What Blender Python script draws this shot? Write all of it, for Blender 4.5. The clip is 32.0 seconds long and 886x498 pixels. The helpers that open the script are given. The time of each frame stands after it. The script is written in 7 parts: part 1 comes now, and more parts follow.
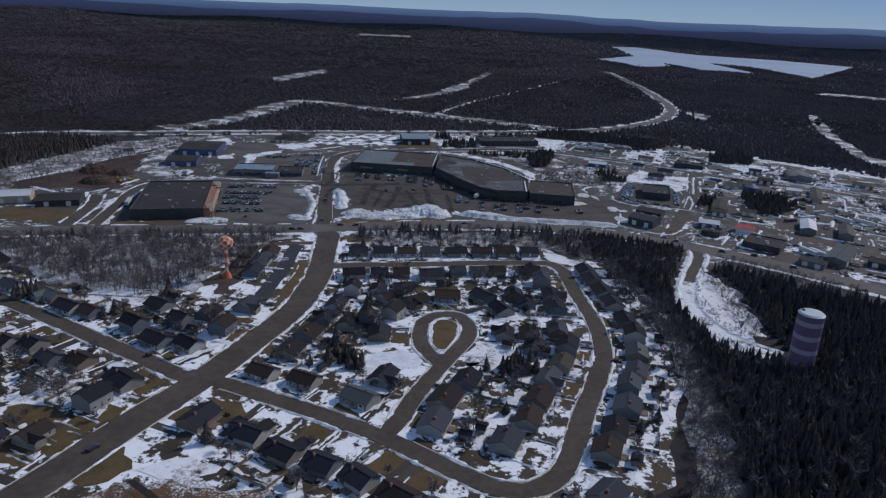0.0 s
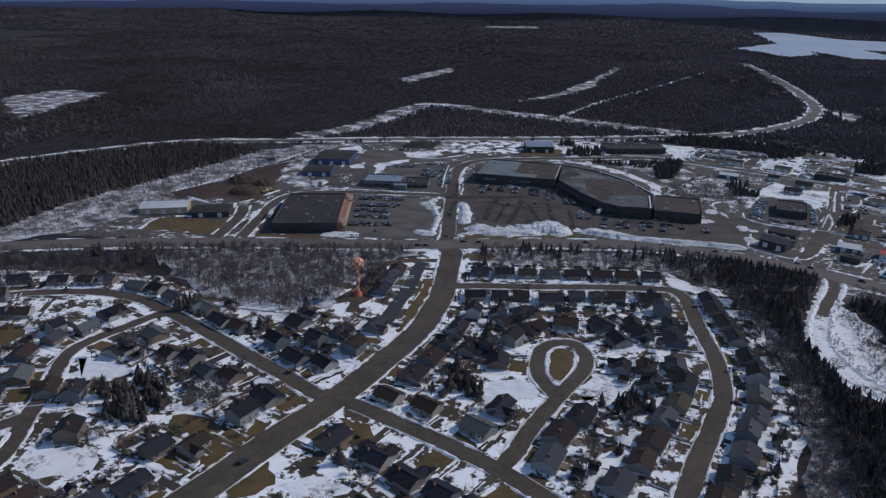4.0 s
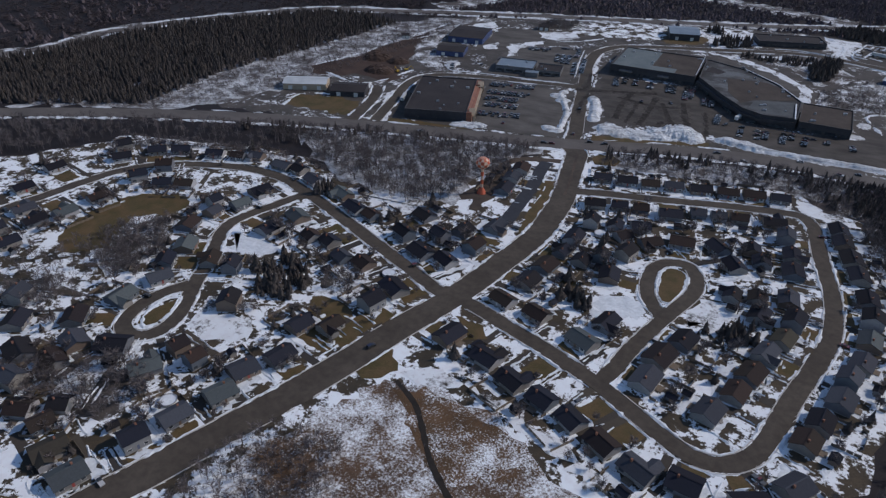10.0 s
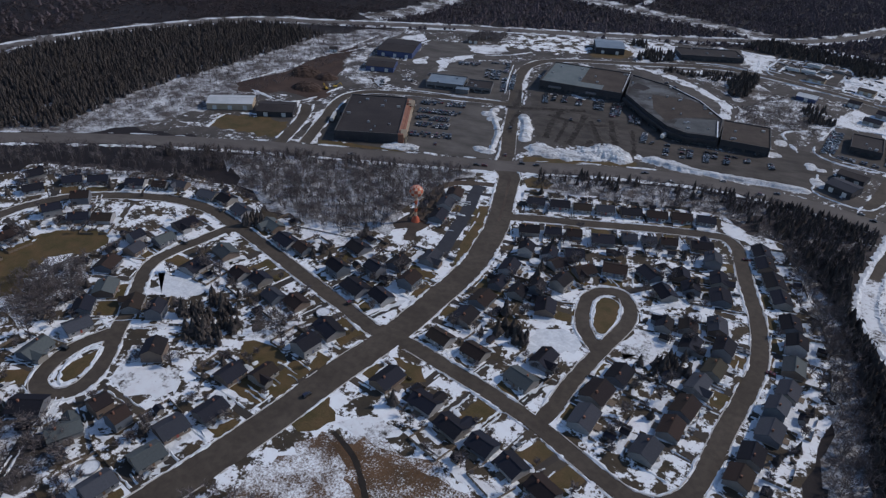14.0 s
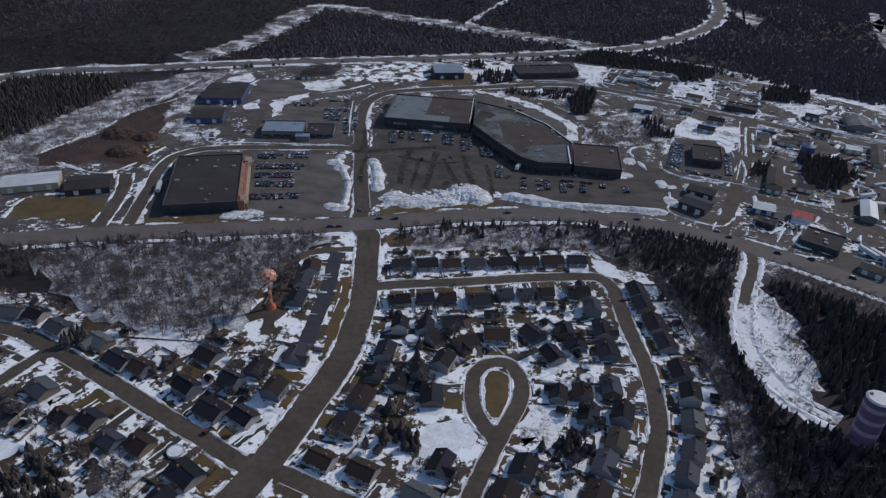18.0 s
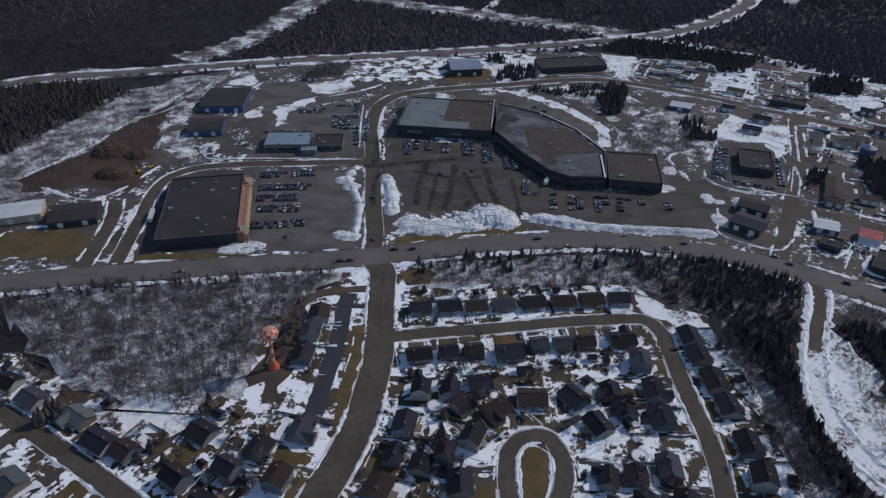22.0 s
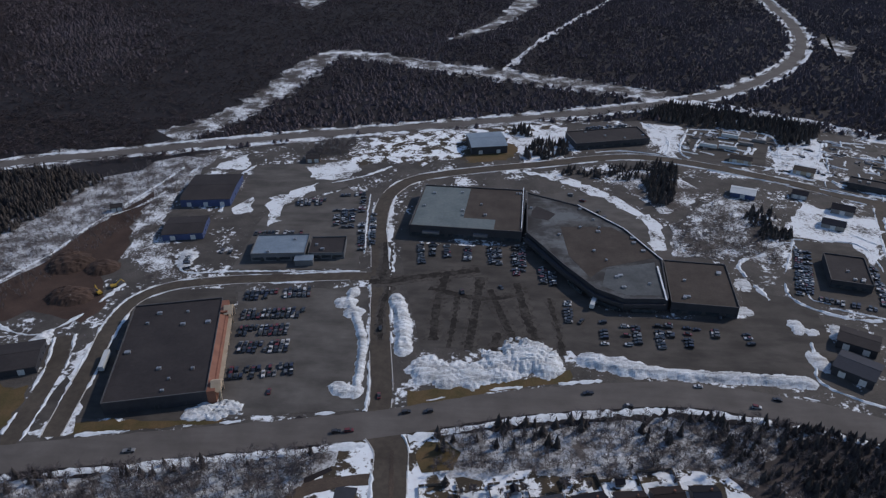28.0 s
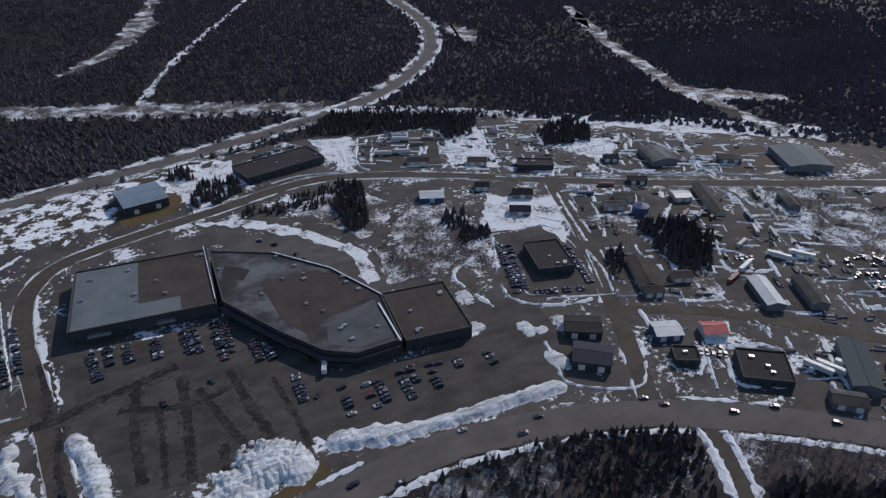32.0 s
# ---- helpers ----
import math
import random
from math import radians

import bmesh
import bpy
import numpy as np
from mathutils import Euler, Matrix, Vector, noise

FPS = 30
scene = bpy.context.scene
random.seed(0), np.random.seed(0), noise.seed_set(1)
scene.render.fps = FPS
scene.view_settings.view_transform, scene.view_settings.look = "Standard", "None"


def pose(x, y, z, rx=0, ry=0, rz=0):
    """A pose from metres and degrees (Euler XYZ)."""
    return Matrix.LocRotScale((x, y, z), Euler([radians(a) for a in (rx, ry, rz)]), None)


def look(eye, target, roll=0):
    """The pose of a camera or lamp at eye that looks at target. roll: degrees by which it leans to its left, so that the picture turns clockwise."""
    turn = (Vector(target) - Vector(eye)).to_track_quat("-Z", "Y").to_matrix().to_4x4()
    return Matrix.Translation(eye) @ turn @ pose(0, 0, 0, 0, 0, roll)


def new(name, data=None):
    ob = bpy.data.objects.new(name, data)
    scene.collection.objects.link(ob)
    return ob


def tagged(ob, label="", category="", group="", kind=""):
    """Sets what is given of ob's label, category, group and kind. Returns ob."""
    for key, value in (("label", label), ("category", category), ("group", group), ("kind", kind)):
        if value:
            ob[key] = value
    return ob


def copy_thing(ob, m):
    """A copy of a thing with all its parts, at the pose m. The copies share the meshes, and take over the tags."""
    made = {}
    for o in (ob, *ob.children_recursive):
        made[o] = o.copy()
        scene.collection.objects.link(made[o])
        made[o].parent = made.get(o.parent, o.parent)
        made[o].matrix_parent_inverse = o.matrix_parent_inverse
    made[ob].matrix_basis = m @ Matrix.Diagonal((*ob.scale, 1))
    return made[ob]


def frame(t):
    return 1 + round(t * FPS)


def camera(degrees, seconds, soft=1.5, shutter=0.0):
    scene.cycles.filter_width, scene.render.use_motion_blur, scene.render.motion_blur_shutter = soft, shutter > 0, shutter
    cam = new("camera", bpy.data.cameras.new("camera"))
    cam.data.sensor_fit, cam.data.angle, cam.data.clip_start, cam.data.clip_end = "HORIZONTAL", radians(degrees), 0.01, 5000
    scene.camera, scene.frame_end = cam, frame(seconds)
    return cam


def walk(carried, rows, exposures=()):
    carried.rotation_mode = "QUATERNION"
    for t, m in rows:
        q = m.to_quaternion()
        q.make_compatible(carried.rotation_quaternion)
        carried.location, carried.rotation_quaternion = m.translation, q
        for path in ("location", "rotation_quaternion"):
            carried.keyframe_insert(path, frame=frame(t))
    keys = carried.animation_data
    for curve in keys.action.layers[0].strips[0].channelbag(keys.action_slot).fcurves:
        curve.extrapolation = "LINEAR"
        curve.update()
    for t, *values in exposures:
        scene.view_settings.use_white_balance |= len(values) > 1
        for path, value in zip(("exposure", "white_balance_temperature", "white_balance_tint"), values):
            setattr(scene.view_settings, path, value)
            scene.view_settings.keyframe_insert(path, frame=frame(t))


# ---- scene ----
cam = camera(64.3, 32.0, 1.3)
METRES, EYE, TILT, LEAN, TURN = 400.0, 151.0, -20.3, -2.3, 0.0
PATH = [
    (0, (-1.813, 1.556, 154.426), (-1.807, 3.447, 153.776), 2.7),
    (0.5, (-1.65, 0.206, 158.379), (-1.712, 2.098, 157.733), 1.9),
    (1, (-1.248, -1.502, 162.072), (-1.396, 0.383, 161.421), 1.5),
    (1.5, (0.097, -3.728, 166.608), (-0.069, -1.85, 165.94), 1.0),
    (2, (-0.884, -2.806, 170.044), (-1.069, -0.936, 169.358), 1.2),
    (2.5, (-0.733, -3.171, 172.852), (-0.986, -1.311, 172.162), 0.9),
    (3, (-0.997, -3.436, 175.488), (-1.245, -1.575, 174.796), 0.9),
    (3.5, (-1.879, -4.09, 177.783), (-2.15, -2.234, 177.091), 0.8),
    (4, (-1.871, -4.306, 179.938), (-2.204, -2.46, 179.245), 0.7),
    (4.5, (-0.994, -4.466, 181.957), (-1.386, -2.632, 181.262), 0.3),
    (6.5, (-1.194, -5.819, 193.361), (-1.67, -4.012, 192.649), 0.2),
    (7, (-1.839, -7.033, 195.343), (-2.345, -5.261, 194.565), 0.2),
    (7.5, (-2.019, -8.23, 197.881), (-2.554, -6.507, 197.017), 0.3),
    (8, (-1.923, -8.892, 200.917), (-2.492, -7.218, 199.983), 0.4),
    (8.5, (-1.88, -9.819, 203.717), (-2.457, -8.173, 202.738), 0.6),
    (9, (-2.113, -10.315, 205.859), (-2.687, -8.683, 204.854), 0.8),
    (9.5, (-2.444, -10.58, 208.292), (-3.029, -8.969, 207.262), 1.0),
    (10, (-2.553, -10.956, 210.615), (-3.154, -9.365, 209.562), 1.2),
    (10.5, (-2.598, -11.361, 213.072), (-3.196, -9.775, 212.01), 1.4),
    (11, (-2.924, -11.586, 215.042), (-3.52, -10.0, 213.98), 1.6),
    (11.5, (-3.079, -11.431, 216.763), (-3.674, -9.844, 215.702), 1.9),
    (12, (-3.311, -11.272, 218.548), (-3.905, -9.685, 217.486), 1.9),
    (12.5, (-4.448, -9.879, 220.67), (-5.04, -8.292, 219.607), 2.1),
    (13, (-6.407, -6.768, 222.996), (-6.997, -5.181, 221.932), 2.3),
    (13.5, (-7.294, -2.331, 225.108), (-7.891, -0.747, 224.042), 2.4),
    (14, (-8.866, 3.557, 225.655), (-9.287, 5.202, 224.599), 3.1),
    (14.5, (-12.263, 8.623, 227.136), (-12.66, 10.276, 226.083), 3.1),
    (16.5, (-19.361, 36.089, 236.022), (-19.526, 37.788, 234.979), 3.1),
    (17, (-21.151, 42.829, 237.214), (-21.251, 44.536, 236.176), 3.0),
    (17.5, (-22.504, 50.192, 238.461), (-22.541, 51.904, 237.427), 2.8),
    (18, (-23.615, 57.677, 239.356), (-23.641, 59.391, 238.327), 2.4),
    (18.5, (-24.774, 64.022, 239.91), (-24.809, 65.739, 238.884), 2.0),
    (19, (-25.813, 70.824, 239.799), (-25.86, 72.532, 238.759), 1.7),
    (19.5, (-27.4, 76.872, 240.271), (-27.439, 78.431, 239.019), 1.8),
    (20, (-28.763, 85.246, 241.157), (-28.8, 86.731, 239.818), 1.7),
    (20.5, (-29.321, 93.325, 242.156), (-29.361, 94.807, 240.815), 1.4),
    (21, (-29.541, 103.742, 243.161), (-29.591, 105.266, 241.866), 1.1),
    (21.5, (-29.936, 112.692, 242.781), (-29.999, 114.369, 241.692), 0.8),
    (22, (-30.245, 121.427, 243.186), (-30.313, 123.104, 242.097), 0.6),
    (22.5, (-31.043, 132.868, 243.749), (-31.114, 134.548, 242.666), 0.5),
    (23, (-32.593, 141.837, 244.412), (-32.665, 143.521, 243.337), 0.5),
    (23.5, (-33.029, 151.768, 245.291), (-33.107, 153.459, 244.226), 0.3),
    (24, (-33.756, 161.005, 245.783), (-33.837, 162.702, 244.729), 0.2),
    (24.5, (-34.977, 171.008, 245.977), (-35.061, 172.714, 244.935), 0.1),
    (25, (-35.778, 179.946, 245.734), (-35.864, 181.659, 244.706), -0.1),
    (25.5, (-35.621, 189.805, 245.791), (-35.718, 191.523, 244.772), -0.2),
    (27.5, (-38.609, 226.353, 246.18), (-38.719, 228.073, 245.164), -0.6),
    (28, (-39.978, 235.882, 246.551), (-40.091, 237.6, 245.535), -0.6),
    (28.5, (-42.086, 244.442, 246.67), (-42.2, 246.16, 245.654), -0.5),
    (29, (-42.573, 253.973, 246.505), (-42.696, 255.692, 245.489), -0.6),
    (29.5, (-42.489, 263.339, 246.551), (-42.616, 265.056, 245.534), -0.7),
    (30, (-42.909, 272.838, 246.4), (-43.042, 274.555, 245.383), -0.8),
    (30.5, (-41.799, 281.999, 246.152), (-41.797, 283.722, 245.137), -0.7),
    (31, (-41.647, 290.638, 244.925), (-41.401, 292.344, 243.911), -0.1),
    (31.5, (-41.822, 299.147, 243.751), (-41.29, 300.786, 242.735), 0.1),
    (32, (-40.48, 304.806, 242.985), (-39.735, 306.357, 241.965), -0.3),
]
walk(cam, [(t, look(eye, target, roll)) for t, eye, target, roll in PATH], [(0, 0.0, 6650, 17), (6.5, 0.0, 6850, 16.5), (32, 0.0, 6850, 15.5)])

# ---- world, sun ----
SUN_AZ, SUN_EL = 59.0, 37.0          # the sun stands ahead and to the right of the first view
world = bpy.data.worlds.new("world")
scene.world = world
world.use_nodes = True
_nt = world.node_tree
_sky = _nt.nodes.new("ShaderNodeTexSky")
_sky.sky_type, _sky.sun_disc = "NISHITA", False
_sky.sun_elevation, _sky.sun_rotation = radians(SUN_EL), radians(SUN_AZ)
_sky.air_density, _sky.dust_density = 1.0, 0.0
_sky.ozone_density = 3.0
_bg = _nt.nodes["Background"]
_nt.links.new(_sky.outputs[0], _bg.inputs[0])
_bg.inputs[1].default_value = 0.117
sun_lamp = new("sun", bpy.data.lights.new("sun", "SUN"))
sun_lamp.data.energy, sun_lamp.data.angle, sun_lamp.data.color = 2.4, radians(0.6), (1.0, 0.95, 0.88)
_az, _el = radians(SUN_AZ), radians(SUN_EL)
SUN_DIR = Vector((math.sin(_az) * math.cos(_el), math.cos(_az) * math.cos(_el), math.sin(_el)))
sun_lamp.matrix_world = look(SUN_DIR * 900, (0, 0, 0))
RNG = np.random.default_rng(7)


# ---- materials ----
def nodes_of(name):
    m = bpy.data.materials.new(name)
    m.use_nodes = True
    nt = m.node_tree
    return m, nt, nt.nodes["Principled BSDF"]


def noise_node(nt, scale, detail=4.0, rough=0.6, offset=0.0, stretch=None):
    geo = nt.nodes.new("ShaderNodeNewGeometry")
    mp = nt.nodes.new("ShaderNodeMapping")
    mp.inputs["Location"].default_value = (offset, offset * 0.7, offset * 1.3)
    if stretch:
        mp.inputs["Rotation"].default_value = (0, 0, radians(stretch[0]))
        mp.inputs["Scale"].default_value = (stretch[1], stretch[2], 1)
    nt.links.new(geo.outputs["Position"], mp.inputs["Vector"])
    n = nt.nodes.new("ShaderNodeTexNoise")
    n.inputs["Scale"].default_value, n.inputs["Detail"].default_value, n.inputs["Roughness"].default_value = scale, detail, rough
    nt.links.new(mp.outputs[0], n.inputs["Vector"])
    return n.outputs["Fac"]


def ramp(nt, fac, stops, constant=False):
    r = nt.nodes.new("ShaderNodeValToRGB")
    el = r.color_ramp.elements
    while len(el) < len(stops):
        el.new(0.5)
    for e, (p, c) in zip(el, stops):
        e.position, e.color = p, (c if len(c) == 4 else (*c, 1))
    if constant:
        r.color_ramp.interpolation = "CONSTANT"
    nt.links.new(fac, r.inputs[0])
    return r.outputs[0]


def mixed(nt, fac, a, b, how="MIX"):
    m = nt.nodes.new("ShaderNodeMix")
    m.data_type, m.blend_type = "RGBA", how
    for socket, v in ((m.inputs[0], fac), (m.inputs[6], a), (m.inputs[7], b)):
        if hasattr(v, "is_linked") or isinstance(v, bpy.types.NodeSocket):
            nt.links.new(v, socket)
        elif isinstance(v, (int, float)):
            socket.default_value = v
        else:
            socket.default_value = (*v, 1)
    return m.outputs[2]


def bump(nt, bsdf, fac, dist, strength=0.6):
    b = nt.nodes.new("ShaderNodeBump")
    b.inputs["Distance"].default_value, b.inputs["Strength"].default_value = dist, strength
    nt.links.new(fac, b.inputs["Height"])
    nt.links.new(b.outputs[0], bsdf.inputs["Normal"])


def plain(name, a, b, scale=0.5, rough=0.8, dist=0.03, fine=4.0, metal=0.0):
    """Two tones of one surface in coarse patches, with a finer grain over them."""
    m, nt, bs = nodes_of(name)
    col = ramp(nt, noise_node(nt, scale, 3), [(0.3, a), (0.7, b)])
    grain = noise_node(nt, fine, 2, offset=9)
    col = mixed(nt, 0.35, col, ramp(nt, grain, [(0.3, (0.45, 0.45, 0.45)), (0.7, (1, 1, 1))]), "MULTIPLY")
    nt.links.new(col, bs.inputs["Base Color"])
    bs.inputs["Roughness"].default_value, bs.inputs["Metallic"].default_value = rough, metal
    if rough >= 0.8:
        bs.inputs["Specular IOR Level"].default_value = 0.25
    if dist:
        bump(nt, bs, grain, dist)
    return m


def varied(name, tones, rough=0.75, scale=0.8, metal=0.0, coat=0.0):
    """One tone for each object out of the given ones, weathered in patches."""
    m, nt, bs = nodes_of(name)
    info = nt.nodes.new("ShaderNodeObjectInfo")
    col = ramp(nt, info.outputs["Random"], [(i / len(tones), c) for i, c in enumerate(tones)], True)
    col = mixed(nt, 0.5, col, ramp(nt, noise_node(nt, scale, 4), [(0.3, (0.6, 0.6, 0.6)), (0.7, (1, 1, 1))]), "MULTIPLY")
    nt.links.new(col, bs.inputs["Base Color"])
    bs.inputs["Roughness"].default_value, bs.inputs["Metallic"].default_value = rough, metal
    bs.inputs["Coat Weight"].default_value = coat
    if rough >= 0.8:
        bs.inputs["Specular IOR Level"].default_value = 0.2
    return m


SNOW = (0.765, 0.815, 0.85)
DIRTY = (0.42, 0.41, 0.40)


def snowy(name, bare_a, bare_b, cover, soft=0.05, scale=0.06, fine=0.5, bare_scale=0.2, stretch=None, offset=0.0, dim=1.0, mix=0.42):
    """Bare ground of two tones under melting snow; cover: the share that snow hides."""
    m, nt, bs = nodes_of(name)
    big = noise_node(nt, scale, 6, 0.62, offset, stretch)
    small = noise_node(nt, fine, 5, 0.7, offset + 31)
    both = mixed(nt, mix, big, small)
    bare = ramp(nt, noise_node(nt, bare_scale, 4, 0.6, offset + 5), [(0.35, bare_a), (0.65, bare_b)])
    speck = ramp(nt, noise_node(nt, 1.7, 3, 0.7, offset + 3), [(0.35, (0.5, 0.5, 0.5)), (0.65, (1, 1, 1))])
    bare = mixed(nt, 0.7, bare, speck, "MULTIPLY")
    edge = 0.5 + (0.5 - cover) * 0.45
    mask = ramp(nt, both, [(edge - soft, (0, 0, 0)), (edge + soft, (1, 1, 1))])
    white = ramp(nt, noise_node(nt, 0.25, 4, 0.6, offset + 15), [(0.3, (0.70 * dim, 0.72 * dim, 0.75 * dim)), (0.55, tuple(c * dim for c in SNOW))])
    col = mixed(nt, mask, bare, white)
    nt.links.new(col, bs.inputs["Base Color"])
    bs.inputs["Roughness"].default_value, bs.inputs["Specular IOR Level"].default_value = 0.85, 0.3
    bump(nt, bs, both, 0.6, 0.5)
    return m


# floor colour darkened to stand for the shade between the far trees
M_forest = snowy("shade_toned_forest_floor", (0.015, 0.012, 0.014), (0.022, 0.018, 0.020), 0.0, 0.04, 0.02, 0.3)
M_scrub = snowy("scrub_ground", (0.05, 0.044, 0.040), (0.10, 0.087, 0.080), 0.43, 0.045, 0.05, 0.8, dim=0.92)
M_yard = snowy("yard_ground", (0.045, 0.038, 0.028), (0.08, 0.060, 0.038), 0.50, 0.013, 0.08, 0.45, 0.09, mix=0.28)
M_lawn = snowy("dead_lawn", (0.075, 0.06, 0.022), (0.13, 0.085, 0.04), 0.03, 0.03, 0.06, 0.5, 0.1)
M_field = snowy("meadow_ground", (0.08, 0.048, 0.03), (0.14, 0.085, 0.05), 0.46, 0.05, 0.03, 1.1, 0.05)
M_meadow = snowy("meadow_grass", (0.075, 0.045, 0.022), (0.14, 0.08, 0.042), 0.33, 0.04, 0.035, 1.2, 0.08, offset=12)
M_path = plain("trodden_path", (0.02, 0.017, 0.015), (0.032, 0.027, 0.023), 0.3, 0.9, 0.0)
M_dirt = snowy("bare_soil", (0.055, 0.042, 0.034), (0.10, 0.075, 0.058), 0.1, 0.03, 0.03, 0.4, 0.05)
M_snowfield = snowy("snow_field", (0.05, 0.045, 0.04), (0.1, 0.09, 0.08), 0.62, 0.045, 0.06, 0.5, dim=0.9)
M_industry = snowy("gravel_yard", (0.056, 0.051, 0.047), (0.100, 0.090, 0.082), 0.36, 0.02, 0.04, 0.3, 0.06, dim=0.95)
M_snow = plain("old_snow", (0.56, 0.615, 0.665), SNOW, 0.2, 0.75, 0.25, 0.7)
M_pile = snowy("ploughed_snow", (0.24, 0.25, 0.25), (0.38, 0.39, 0.40), 0.56, 0.10, 0.22, 1.1, 0.3, (20, 0.3, 1.3), dim=0.86)
M_ice = plain("lake_ice", (0.30, 0.37, 0.45), (0.42, 0.48, 0.55), 0.004, 0.4, 0.0, 0.02)


def asphalt_material(name, a, b, streak, wear=0.4):
    m, nt, bs = nodes_of(name)
    col = ramp(nt, noise_node(nt, 0.05, 4), [(0.3, a), (0.7, b)])
    worn = ramp(nt, noise_node(nt, 0.3, 4, 0.6, 8, streak), [(0.35, (0.4, 0.4, 0.41)), (0.6, (1, 1, 1))])
    col = mixed(nt, wear, col, worn, "MULTIPLY")
    grit = noise_node(nt, 2.5, 3, 0.7, 4)
    col = mixed(nt, 0.3, col, ramp(nt, grit, [(0.3, (0.6, 0.6, 0.6)), (0.7, (1, 1, 1))]), "MULTIPLY")
    nt.links.new(col, bs.inputs["Base Color"])
    bs.inputs["Roughness"].default_value, bs.inputs["Specular IOR Level"].default_value = 0.9, 0.3
    bump(nt, bs, grit, 0.02)
    return m


M_asphalt = asphalt_material("asphalt_street", (0.057, 0.047, 0.038), (0.092, 0.077, 0.062), (15, 1, 1))
M_highway = asphalt_material("asphalt_highway", (0.095, 0.086, 0.08), (0.135, 0.123, 0.115), (20, 0.15, 0.8), 0.22)
M_lot = asphalt_material("asphalt_lot", (0.056, 0.050, 0.045), (0.092, 0.083, 0.075), (95, 0.12, 0.35), 0.7)
M_carpark = asphalt_material("asphalt_car_park", (0.080, 0.074, 0.068), (0.130, 0.121, 0.112), (95, 0.12, 0.35), 0.6)
M_newlane = asphalt_material("asphalt_new", (0.032, 0.036, 0.046), (0.044, 0.049, 0.060), (80, 1, 1), 0.3)
M_drive = varied("driveway", [(0.062, 0.054, 0.047), (0.05, 0.046, 0.043), (0.078, 0.066, 0.053)], 0.9)
M_roof = varied("shingle_roof", [(0.012, 0.013, 0.021), (0.016, 0.017, 0.024), (0.024, 0.026, 0.037), (0.013, 0.013, 0.018), (0.018, 0.021, 0.033), (0.020, 0.019, 0.022)], 0.92, 1.2)
M_roofs = [
    M_roof,
    varied("brown_shingle_roof", [(0.030, 0.022, 0.021), (0.042, 0.029, 0.026), (0.025, 0.020, 0.022), (0.036, 0.028, 0.024)], 0.92, 1.2),
    varied("grey_shingle_roof", [(0.052, 0.056, 0.070), (0.065, 0.072, 0.088), (0.042, 0.047, 0.060)], 0.92, 1.2),
    varied("pale_green_shingle_roof", [(0.072, 0.086, 0.092), (0.095, 0.112, 0.116), (0.058, 0.068, 0.076)], 0.92, 1.2),
    varied("olive_shingle_roof", [(0.060, 0.055, 0.042), (0.050, 0.044, 0.036)], 0.92, 1.2),
]
M_siding = varied("house_siding", [(0.30, 0.30, 0.30), (0.19, 0.18, 0.17), (0.25, 0.235, 0.215), (0.13, 0.14, 0.16), (0.32, 0.32, 0.33), (0.16, 0.12, 0.095), (0.10, 0.12, 0.145), (0.22, 0.22, 0.22)], 0.7)
M_trim = plain("white_trim", (0.5, 0.5, 0.49), (0.64, 0.64, 0.62), 1, 0.6, 0)
M_brickwork = plain("brick_chimney", (0.20, 0.09, 0.06), (0.28, 0.14, 0.10), 2, 0.9, 0.02, 6)
M_concrete = plain("concrete", (0.26, 0.25, 0.24), (0.36, 0.35, 0.33), 0.3, 0.9, 0.02)
M_wood = plain("weathered_wood", (0.14, 0.11, 0.085), (0.22, 0.18, 0.14), 1.5, 0.85, 0.02)
M_door = varied("door_paint", [(0.3, 0.05, 0.04), (0.6, 0.6, 0.58), (0.08, 0.1, 0.16), (0.12, 0.07, 0.04)], 0.5)
M_metal_dark = plain("dark_metal", (0.04, 0.04, 0.045), (0.08, 0.08, 0.085), 1, 0.5, 0, metal=0.6)
M_metal = plain("galvanised_metal", (0.35, 0.36, 0.38), (0.5, 0.51, 0.53), 1, 0.45, 0, metal=0.7)
M_flatroof = plain("dark_membrane_roof", (0.028, 0.025, 0.027), (0.044, 0.039, 0.040), 0.06, 0.9, 0.02, 0.6)


def stained_roof():
    """Grey membrane with broad dark stains, brown dirt and pale worn areas."""
    m, nt, bs = nodes_of("grey_membrane_roof")
    tone = ramp(nt, noise_node(nt, 0.035, 5, 0.6, 2), [(0.41, (0.02, 0.019, 0.02)), (0.49, (0.042, 0.043, 0.046)), (0.58, (0.115, 0.128, 0.137))])
    dirt = ramp(nt, noise_node(nt, 0.06, 5, 0.7, 23, (35, 0.5, 1.4)), [(0.45, (1, 1, 1)), (0.62, (0.5, 0.44, 0.40))])
    col = mixed(nt, 0.85, tone, dirt, "MULTIPLY")
    col = mixed(nt, 0.4, col, ramp(nt, noise_node(nt, 0.8, 4, 0.7, 5), [(0.3, (0.5, 0.5, 0.5)), (0.7, (1, 1, 1))]), "MULTIPLY")
    nt.links.new(col, bs.inputs["Base Color"])
    bs.inputs["Roughness"].default_value = 0.85
    return m


M_roofgrey = stained_roof()


